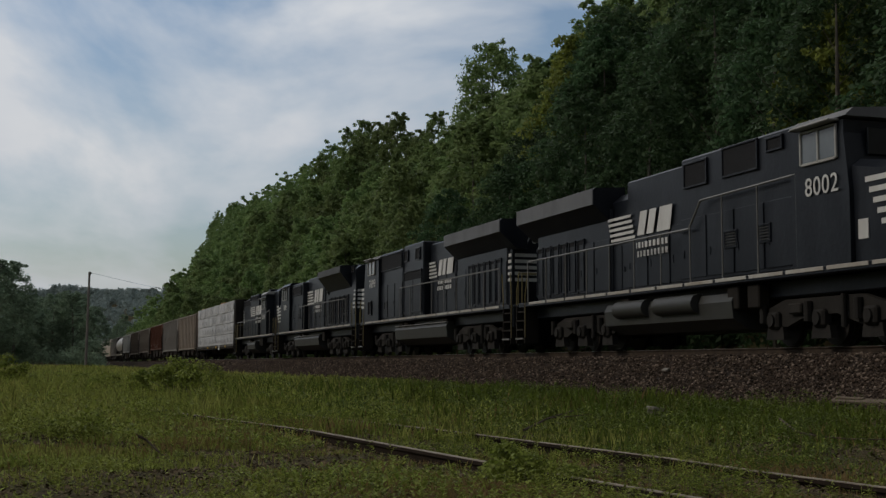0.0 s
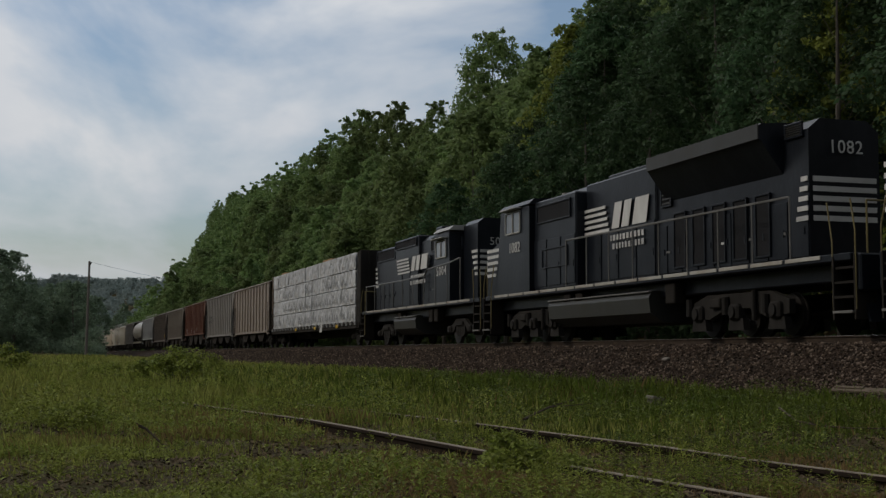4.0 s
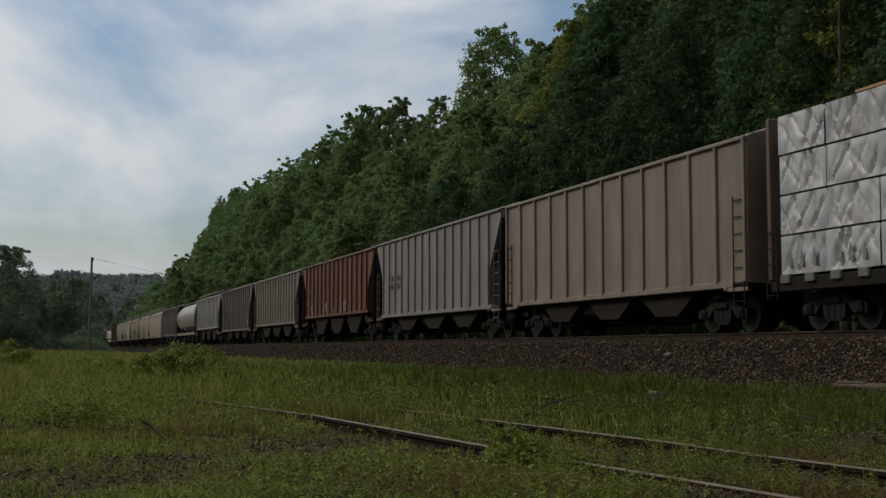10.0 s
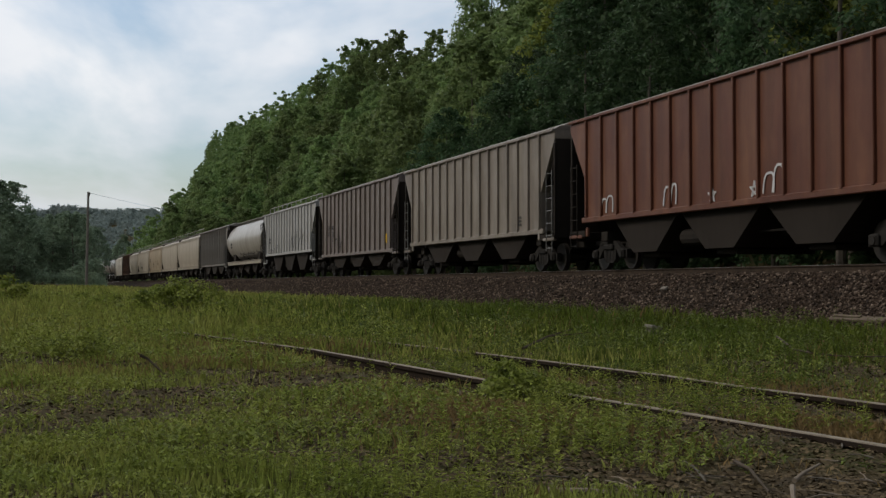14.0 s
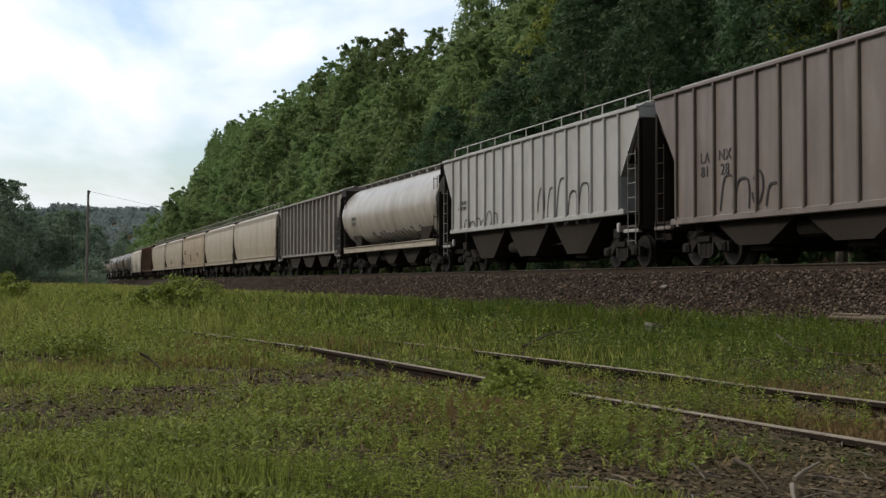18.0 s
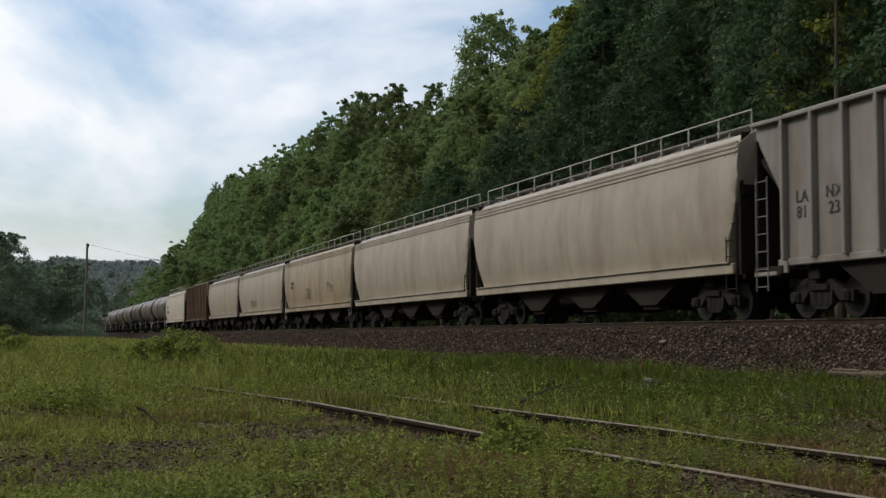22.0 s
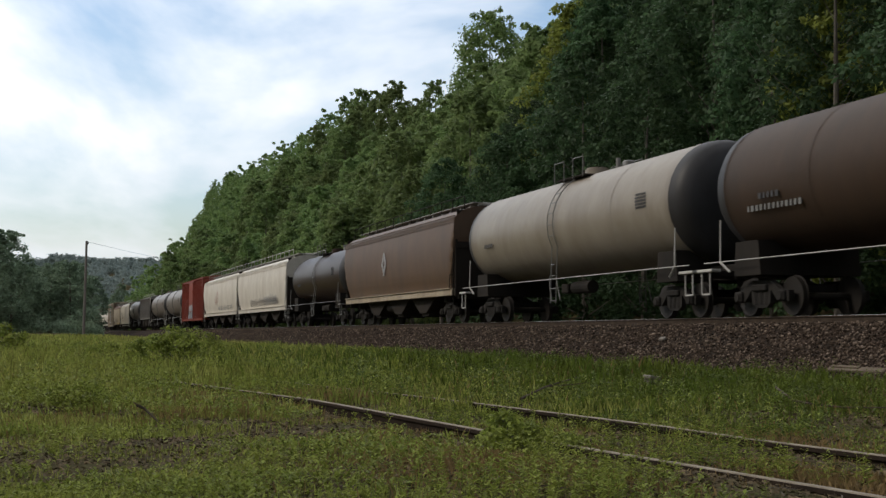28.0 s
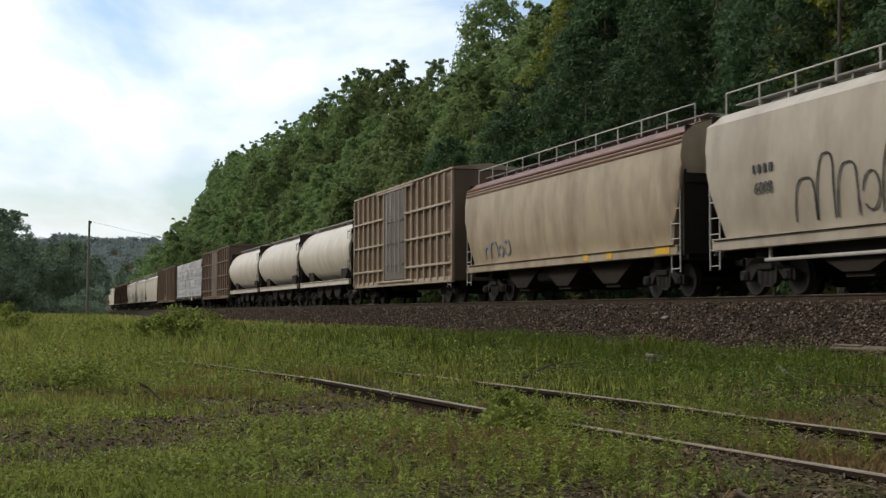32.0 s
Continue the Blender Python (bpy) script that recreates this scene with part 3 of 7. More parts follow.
P_SPRAY_R = paint("red_spray_paint", (0.35, 0.05, 0.04), 0.2, (0.4, 0.3, 0.3))
CAR = {
    "dark_grey": paint("dark_stained_panel", (0.15, 0.125, 0.105), 0.6, (0.07, 0.055, 0.045)),
    "tan": paint("tan_hopper_paint", (0.315, 0.265, 0.222), 0.5, (0.15, 0.105, 0.08), streak=0.34),
    "white_grey": paint("grey_white_hopper_paint", (0.305, 0.290, 0.272), 0.6, (0.165, 0.13, 0.112), streak=0.34),
    "mauve_grey": paint("brown_stained_grey_hopper_paint", (0.235, 0.202, 0.190), 0.6, (0.135, 0.098, 0.084), streak=0.4),
    "rust_brown": paint("rusty_brown_hopper_paint", (0.135, 0.048, 0.030), 0.6, (0.25, 0.115, 0.060), streak=0.4),
    "old_brown": paint("faded_brown_hopper_paint", (0.105, 0.058, 0.042), 0.8, (0.30, 0.165, 0.085), low=0.46, high=0.66, streak=0.4),
    "grey": paint("weathered_grey_hopper_paint", (0.29, 0.255, 0.22), 0.65, (0.10, 0.072, 0.052), streak=0.4),
    "light": paint("light_grey_hopper_paint", (0.45, 0.455, 0.455), 0.4, (0.22, 0.195, 0.175)),
    "cream": paint("cream_hopper_paint", (0.46, 0.415, 0.345), 0.5, (0.21, 0.165, 0.12)),
    "beige": paint("stained_beige_hopper_paint", (0.44, 0.365, 0.265), 0.65, (0.17, 0.12, 0.075)),
    "white": paint("white_hopper_paint", (0.68, 0.64, 0.57), 0.4, (0.36, 0.30, 0.23)),
    "silver": paint("silver_cylinder_paint", (0.46, 0.44, 0.41), 0.7, (0.21, 0.175, 0.145), 0.34),
    "tank_grey": paint("grey_tank_paint", (0.215, 0.188, 0.168), 0.55, (0.125, 0.102, 0.086), 0.38, spec=0.5),
    "tank_dark": paint("dark_grey_brown_tank_paint", (0.098, 0.086, 0.080), 0.55, (0.055, 0.046, 0.041), 0.38, spec=0.45),
    "tank_pale": paint("pale_tank_paint", (0.30, 0.265, 0.22), 0.55, (0.17, 0.14, 0.11), 0.40, spec=0.3),
    "tank_brown": paint("dirty_brown_tank_paint", (0.060, 0.037, 0.024), 0.6, (0.034, 0.024, 0.018), 0.6, spec=0.25),
    "tank_black": paint("black_tank_paint", (0.042, 0.025, 0.017), 0.5, (0.022, 0.015, 0.012), 0.38, spec=0.3),
    "brown": paint("dark_brown_hopper_paint", (0.13, 0.078, 0.048), 0.5, (0.06, 0.045, 0.035)),
    "red": paint("red_boxcar_paint", (0.30, 0.055, 0.032), 0.5, (0.13, 0.045, 0.03)),
    "box_tan": paint("stained_tan_boxcar_paint", (0.44, 0.37, 0.28), 0.6, (0.20, 0.13, 0.08)),
    "box_brown": paint("brown_boxcar_paint", (0.19, 0.13, 0.09), 0.5, (0.09, 0.065, 0.05)),
}
# Near-black colour of the end frames, slope sheets and discharge hoppers.
P_SLOPE = paint("dark_slope_sheet", (0.037, 0.031, 0.027), 0.6, (0.018, 0.015, 0.013), 0.8)
SIDE_TURN = Matrix(((0, 0, -1, 0), (-1, 0, 0, 0), (0, 1, 0, 0), (0, 0, 0, 1)))   # lettering that reads from the meadow side


def lettering(body, x, y, z, size, material, parent, label="", spacing=1.0):
    cu = bpy.data.curves.new("lettering", "FONT")
    cu.body, cu.size, cu.extrude, cu.align_x, cu.align_y = body, size, 0.006, "CENTER", "CENTER"
    cu.space_character, cu.space_line = spacing, 0.9
    cu.materials.append(material)
    tmp = new("tmp", cu)
    me = bpy.data.meshes.new_from_object(tmp)
    bpy.data.objects.remove(tmp)
    ob = new("lettering", me)
    ob.parent = parent
    ob.matrix_basis = Matrix.Translation((x - 0.01, y, z)) @ SIDE_TURN
    return tagged(ob, label)


def bars(parent, x, y, z, w, h, rows, material, seed=0, label="illegible lettering", name="lettering"):
    """Writing that cannot be read: short bars in rows, on the meadow side."""
    r = random.Random(seed)
    board = part(name, Geo().box(x - 0.001, y, z, 0.004, 0.02, 0.02), material, parent, label)
    for i in range(rows):
        zz = z + h / 2 - (i + 0.5) * h / rows
        a = y - w / 2
        while a < y + w / 2 - 0.03:
            b = min(a + r.uniform(0.4, 0.75) * h / rows * 0.8, y + w / 2)
            part("letter_bar", Geo().box(x - 0.008, (a + b) / 2, zz, 0.012, b - a, h / rows * 0.66), material, board)
            a = b + h / rows * 0.4
    return board


def scrawl(parent, x, y, z, w, h, strokes, material, seed, r=0.035, curve=None, label="spray-painted scrawl"):
    """Spray-painted loops that spell nothing."""
    rr = random.Random(seed)
    for s in range(strokes):
        g = Geo()
        cy = y - w / 2 + w * (s + 0.5) / strokes
        ww = w / strokes * rr.uniform(0.7, 1.2)
        hh = h * rr.uniform(0.55, 1.0)
        ph, kx = rr.uniform(-0.8, 0.8), rr.choice((1, 1, 2))
        pts = []
        for i in range(27):
            k = i / 26
            u = 2 * k - 1
            rise = hh * (1 - abs(u) ** 3.2) if kx < 2 else hh * (0.55 + 0.45 * math.sin(5.5 * k + ph))
            py = cy + 0.5 * ww * (math.sin(1.5 * u) if kx < 2 else 0.8 * math.cos(5.5 * k + ph)) - 0.12 * (rise - hh / 2)
            pz = z - h / 2 + rise
            px = (curve(pz) if curve else x) - 0.012
            pts.append((px, py, pz))
        rings = []
        for i, p in enumerate(pts):
            a, b = pts[max(0, i - 1)], pts[min(len(pts) - 1, i + 1)]
            d = Vector((0, b[1] - a[1], b[2] - a[2]))
            n = Vector((0, -d.z, d.y)).normalized() * r * rr.uniform(0.8, 1.15) if d.length > 1e-6 else Vector((0, 0, r))
            p, o = Vector(p), Vector((-0.006, 0, 0))
            rings.append([p + n, p - n, p - n + o, p + n + o])
        g.loft(rings)
        part("graffiti", g, material, parent, label)


# -- running gear --
_wheel = Geo()
for _x0, _x1, _r in ((-0.068, 0.068, 0.44), (0.045, 0.075, 0.475)):
    _wheel.tube((_x0, 0, 0), (_x1, 0, 0), _r, 20)
_wheel.tube((-0.10, 0, 0), (-0.06, 0, 0), 0.13, 12)
WHEEL_ME = _wheel.mesh("wheel", P_WHEEL, True)
AXLE_ME = Geo().tube((-0.72, 0, 0), (0.72, 0, 0), 0.085, 10).mesh("axle", P_WHEEL)


def frame_mesh(wb):
    """One cast side frame: arch bars, spring nest, journal ends."""
    h = wb / 2
    g = Geo()
    g.side([(-h - 0.24, 0.34), (-h - 0.24, 0.58), (-h + 0.12, 0.62), (-h * 0.42, 0.84), (h * 0.42, 0.84), (h - 0.12, 0.62), (h + 0.24, 0.58), (h + 0.24, 0.34),
            (h - 0.22, 0.36), (h * 0.46, 0.62), (h * 0.42, 0.30), (h * 0.24, 0.20), (-h * 0.24, 0.20), (-h * 0.42, 0.30), (-h * 0.46, 0.62), (-h + 0.22, 0.36)], -0.07, 0.07)
    for s in (-1, 1):
        g.box(-0.05, s * h, 0.46, 0.22, 0.30, 0.26, 0.04)
        g.tube((-0.18, s * h, 0.46), (-0.02, s * h, 0.46), 0.10, 10)
    for y in (-0.22, 0, 0.22):
        g.tube((-0.02, y, 0.28), (-0.02, y, 0.56), 0.085, 8)
    g.box(0, 0, 0.66, 0.3, 0.62, 0.16, 0.03)
    return g.mesh("side_frame", P_FRAME)


FRAME2 = frame_mesh(1.78)
BOLSTER_ME = Geo().box(0, 0, 0.66, 2.0, 0.4, 0.22, 0.04).tube((0, 0, 0.7), (0, 0, 1.0), 0.22, 12).mesh("bogie", P_FRAME)


def bogie(parent, y, wb=1.78):
    b = part("bogie", BOLSTER_ME, None, parent, loc=(0, y, 0))
    for s in (-1, 1):
        o = part("side_frame", FRAME2, None, b, loc=(s * 1.0, 0, 0))
        o.scale = (-s, 1, 1)
        for k in (-1, 1):
            w = part("wheel", WHEEL_ME, None, b, loc=(s * 0.755, k * wb / 2, 0.457))
            w.scale = (-s, 1, 1)
    for k in (-1, 1):
        part("axle", AXLE_ME, None, b, loc=(0, k * wb / 2, 0.457))
    return b


_c = Geo()
_c.box(0, -0.30, 0.86, 0.14, 0.55, 0.16, 0.03).box(0, -0.62, 0.86, 0.26, 0.24, 0.28, 0.05)
_c.line([(0.25, -0.1, 0.9), (0.28, -0.35, 0.62), (0.1, -0.6, 0.55)], 0.025)
COUPLER_ME = _c.mesh("coupler", P_FRAME)


def couplers(parent, half):
    part("coupler", COUPLER_ME, None, parent, loc=(0, -half, 0))
    o = part("coupler", COUPLER_ME, None, parent, loc=(0, half, 0))
    o.rotation_euler = (0, 0, math.pi)


def ladder_geo(x, y0, y1, z0, z1, rungs, r=0.015):
    g = Geo()
    g.box(x, y0, (z0 + z1) / 2, 0.026, 0.026, z1 - z0).box(x, y1, (z0 + z1) / 2, 0.026, 0.026, z1 - z0)
    for i in range(rungs):
        z = z0 + 0.1 + (z1 - z0 - 0.2) * i / (rungs - 1)
        g.tube((x, y0, z), (x, y1, z), r, 5)
    return g


def underframe(ob, L, z=1.05, sill_z=1.1):
    g = Geo()
    g.box(0, 0, z - 0.15, 0.55, L - 0.6, 0.3, 0.02)
    for s in (-1, 1):
        g.box(0, s * (L / 2 - 0.3), z, 2.6, 0.35, 0.22, 0.02)
        g.box(0, s * (L / 2 - 1.9), z - 0.08, 2.5, 0.4, 0.28, 0.02)
    part("underframe", g, P_UNDER, ob)
    g = Geo()
    g.tube((-0.9, 1.2, 0.80), (-0.9, 2.3, 0.80), 0.22, 12)
    g.line([(-0.9, 1.2, 0.8), (-0.9, -L * 0.3, 0.85)], 0.03)
    g.box(-0.8, -0.6, 0.8, 0.35, 0.5, 0.35, 0.03)
    part("brake_gear", g, P_UNDER, ob)
    bogie(ob, -(L / 2 - 1.9))
    bogie(ob, L / 2 - 1.9)
    couplers(ob, L / 2)


def end_steps(ob, L, z1=4.0, rungs=9, material=None):
    """Ladders and corner posts at the four corners."""
    m = material or P_UNDER
    for sx in (-1, 1):
        for sy in (-1, 1):
            y = sy * (L / 2 - 0.12)
            part("ladder", ladder_geo(sx * 1.52, y, y - sy * 0.46, 0.62, z1, rungs), m, ob)
    for sy in (-1, 1):
        g = Geo()
        for sx in (-0.55, -0.15):
            g.box(sx, sy * (L / 2 - 0.05), 2.5, 0.06, 0.06, 2.9)
        for i in range(8):
            g.tube((-0.55, sy * (L / 2 - 0.03), 1.2 + 0.36 * i), (-0.15, sy * (L / 2 - 0.03), 1.2 + 0.36 * i), 0.02, 5)
        part("end_ladder", g, m, ob)
    g = Geo().tube((0.8, -L / 2 - 0.02, 2.2), (0.8, -L / 2 + 0.04, 2.2), 0.30, 16)
    part("brake_wheel", g, P_UNDER, ob)


HATCH_ME = Geo().box(0, 0, 0, 0.55, 1.05, 0.14, 0.04).mesh("hatch_cover", P_STEEL)


def roof_walk(ob, L, z, rail=True, rail_mat=None, rail_h=0.36, x=-1.05):
    for sx in (-0.52, 0.52):
        g = Geo().box(sx, 0, z, 0.42, L - 0.1, 0.03)
        for i in range(int(L / 1.2)):
            g.box(sx, -L / 2 + 0.6 + i * 1.2, z - 0.1, 0.3, 0.06, 0.2)
        part("roof_walk", g, P_STEEL, ob)
    n = int(L / 1.6)
    for i in range(n):
        part("hatch_cover", HATCH_ME, None, ob, loc=(0, -L / 2 + L * (i + 0.5) / n, z - 0.03))
    if rail:
        m = rail_mat or P_GREYRAIL
        for sx in (-1, 1):
            g = Geo()
            y0, y1 = -L / 2 + 0.15, L / 2 - 0.15
            g.line([(sx * abs(x), y0, z - 0.3), (sx * abs(x), y0, z + rail_h), (sx * abs(x), y1, z + rail_h), (sx * abs(x), y1, z - 0.3)], 0.019)
            k = int(L / 1.45)
            for i in range(1, k):
                yy = y0 + (y1 - y0) * i / k
                g.box(sx * abs(x), yy, z + rail_h / 2 - 0.1, 0.028, 0.036, rail_h + 0.22)
            part("roof_railing", g, m, ob)


def car_thing(name, label, category, group="freight cars of the train"):
    return empty(name, label, category, group)


RIB_CACHE = {}


def ribbed_hopper(L, color, label, ribs=15, top=4.5, roof=4.66, cut=1.15, rail=False, slope_end=True, sill=1.15, rib_mat=None, rib_w=0.075, full_sides=False, rail_h=0.2, W=1.47, rib_d=0.085):
    """Covered hopper with outside posts; the side sheets are cut away at the ends."""
    ob = car_thing("covered_hopper", label, "rail car")
    m = CAR[color]
    h = L / 2
    g = Geo()
    if full_sides:
        g.side([(-h, top), (h, top), (h, sill), (-h, sill)], -W, W)
        g.side([(-h, top), (h, top), (h, sill), (-h, sill)], -W + 0.02, W - 0.02)
    else:
        g.side([(-h, top), (h, top), (h, top - 0.3), (h - cut, 2.55), (h - cut, sill), (-h + cut, sill), (-h + cut, 2.55), (-h, top - 0.3)], -W, W)
    part("body", g, m, ob)
    g = Geo().along([(-W - 0.03, top - 0.02), (-1.28, top + 0.09), (-0.75, roof - 0.04), (0, roof), (0.75, roof - 0.04), (1.28, top + 0.09), (W + 0.03, top - 0.02)], -h, h)
    part("roof", g, m, ob, smooth=True)
    key = (color, top, sill, rib_w, rib_mat, rib_d)
    if key not in RIB_CACHE:
        RIB_CACHE[key] = Geo().box(0, 0, (top + sill) / 2, rib_d, rib_w, top - sill - 0.06, 0.015).mesh("rib", CAR[rib_mat or color])
    far = Geo()
    y0 = h - cut - 0.06 if not full_sides else h - 0.08
    for i in range(ribs):
        y = -y0 + 2 * y0 * i / (ribs - 1)
        part("rib", RIB_CACHE[key], None, ob, loc=(-W - rib_d * 0.42, y, 0))
        far.box(W + 0.03, y, (top + sill) / 2, 0.07, rib_w, top - sill - 0.06)
    part("far_side_ribs", far, m, ob)
    for sx in (-1, 1):
        part("top_chord", Geo().box(sx * (W + rib_d * 0.35), 0, top - 0.035, rib_d + 0.03, L, 0.09, 0.015), m, ob)
        part("side_sill", Geo().box(sx * (W - 0.02), 0, sill - 0.02, 0.14, L - 2 * cut + 0.5, 0.16, 0.02), m, ob)
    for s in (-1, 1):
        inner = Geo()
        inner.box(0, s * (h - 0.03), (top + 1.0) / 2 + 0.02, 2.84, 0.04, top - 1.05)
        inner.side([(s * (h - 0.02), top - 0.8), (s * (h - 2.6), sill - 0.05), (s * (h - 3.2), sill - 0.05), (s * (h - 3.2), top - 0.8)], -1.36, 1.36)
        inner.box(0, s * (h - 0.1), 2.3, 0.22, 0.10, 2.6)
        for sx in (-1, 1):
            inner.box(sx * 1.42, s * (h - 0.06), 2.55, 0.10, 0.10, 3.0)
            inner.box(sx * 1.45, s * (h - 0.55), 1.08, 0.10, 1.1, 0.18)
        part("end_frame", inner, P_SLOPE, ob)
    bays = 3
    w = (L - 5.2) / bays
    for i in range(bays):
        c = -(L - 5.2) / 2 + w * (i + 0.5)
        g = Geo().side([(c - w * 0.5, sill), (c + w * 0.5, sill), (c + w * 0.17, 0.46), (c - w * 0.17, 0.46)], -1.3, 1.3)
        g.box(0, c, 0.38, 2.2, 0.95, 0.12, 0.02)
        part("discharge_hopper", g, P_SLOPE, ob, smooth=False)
    underframe(ob, L)
    end_steps(ob, L, 3.2, 7, P_RAILING if color in ("light", "white_grey", "grey") else P_UNDER)
    for sy in (-1, 1):
        part("jacking_pad", Geo().box(-1.46, sy * (h - 0.45), 1.0, 0.12, 0.9, 0.10, 0.02), m, ob)
        part("corner_bracket", Geo().box(-1.48, sy * (h - cut - 0.1), 1.12, 0.08, 0.14, 0.26, 0.02), m, ob)
    roof_walk(ob, L, roof + 0.12, rail, rail_h=rail_h)
    return ob


def flow_profile(z):
    """Half width of the rounded hopper body at height z."""
    pts = ((1.30, 1.40), (1.75, 1.505), (2.3, 1.575), (2.9, 1.60), (3.5, 1.575), (4.12, 1.50))
    return float(np.interp(z, [p[0] for p in pts], [p[1] for p in pts]))


def round_profile(z, c=2.90, r=1.62):
    return math.sqrt(max(0.02, r * r - (z - c) ** 2))


def curved_hopper(L, color, label, width=flow_profile, top=4.12, roof=4.62, rail=True, bands=True, sill_mat=None, cyl=False, roof_mat=None, rail_mat=None, bay=True):
    """Covered hopper with smooth bulging sides whose lower corners curve away at the ends."""
    ob = car_thing("covered_hopper", label, "rail car")
    m = CAR[color]
    h = L / 2
    g = Geo()
    low = 1.32
    rings = []
    st = [(-h, 3.35), (-h + 0.09, 2.8), (-h + 0.28, 2.28), (-h + 0.52, 1.8), (-h + 0.70, low)]
    st = st + [(-y, z) for y, z in reversed(st)]
    zs = np.linspace(top, low, 11)
    for y, zb in st:
        right = [(width(max(z, zb)) * (1 if z >= zb else 0.97), max(z, zb)) for z in zs]
        if cyl:
            crown = [(width(z), z) for z in np.linspace(roof, top, 6)[1:-1]]
            arch = [(0, roof)] + crown
        else:
            arch = [(0, roof), (0.6, roof - 0.04), (1.15, roof - 0.22)]
        half = arch + right
        ring = [(x, y, z) for x, z in half] + [(-x, y, z) for x, z in reversed(half[1:])]
        rings.append(ring)
    part("body", g.loft(rings), m, ob, smooth=True)
    if bands:
        for k, z in enumerate((top + 0.05, top - 0.06, top - 0.17)):
            b = Geo()
            for sx in (-1, 1):
                b.box(sx * (width(min(z, top)) + 0.01), 0, z, 0.05, L - 0.04, 0.045)
            part("roof_band", b, roof_mat or m, ob)
    if roof_mat:
        b = Geo()
        for sx in (-1, 1):
            b.loft([[(sx * 1.53, y, top + 0.03), (sx * 1.15, y, roof - 0.19), (sx * 0.6, y, roof - 0.01), (sx * 0.6, y, roof - 0.05), (sx * 1.15, y, roof - 0.24), (sx * 1.5, y, top)] for y in (-h + 0.02, h - 0.02)])
        part("roof_sheet", b, roof_mat, ob)
    if cyl:
        for i in range(5):
            y = -h + 1.6 + (L - 3.2) * i / 4
            b = Geo()
            pr = [(width(z) + 0.012, z) for z in np.linspace(1.4, 4.2, 14)]
            for sx in (-1, 1):
                b.loft([[(sx * x, y - 0.03, z) for x, z in pr], [(sx * x, y + 0.03, z) for x, z in pr]], close=False, caps=False)
            part("weld_band", b, m, ob)
    sm = sill_mat or m
    for sx in (-1, 1):
        b = Geo()
        b.box(sx * 1.47, 0, 1.20, 0.16, L - 0.5, 0.26, 0.02)
        b.box(sx * 1.50, 0, 1.345, 0.24, L - 0.7, 0.03)
        part("side_sill", b, sm, ob)
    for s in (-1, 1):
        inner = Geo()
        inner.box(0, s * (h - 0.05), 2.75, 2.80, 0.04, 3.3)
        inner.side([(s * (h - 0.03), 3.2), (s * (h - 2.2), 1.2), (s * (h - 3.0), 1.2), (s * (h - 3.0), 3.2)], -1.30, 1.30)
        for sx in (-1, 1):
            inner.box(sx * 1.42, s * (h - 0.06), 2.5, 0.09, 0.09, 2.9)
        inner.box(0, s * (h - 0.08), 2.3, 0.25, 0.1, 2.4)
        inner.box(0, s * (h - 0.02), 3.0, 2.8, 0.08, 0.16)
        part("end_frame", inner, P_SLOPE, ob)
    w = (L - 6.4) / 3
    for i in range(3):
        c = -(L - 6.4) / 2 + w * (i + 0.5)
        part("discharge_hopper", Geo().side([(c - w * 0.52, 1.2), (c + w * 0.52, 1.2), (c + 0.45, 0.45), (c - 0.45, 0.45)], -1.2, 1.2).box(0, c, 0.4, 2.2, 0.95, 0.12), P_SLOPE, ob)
    underframe(ob, L)
    end_steps(ob, L, 3.9, 9, rail_mat or P_UNDER)
    roof_walk(ob, L, roof + 0.10, rail, rail_mat, 0.25)
    return ob


# Both domed ends get a darker colour than the rest of the shell.
P_HEAD = paint("dark_tank_head", (0.045, 0.045, 0.05), 0.6, (0.025, 0.022, 0.02), 0.5, spec=0.25)


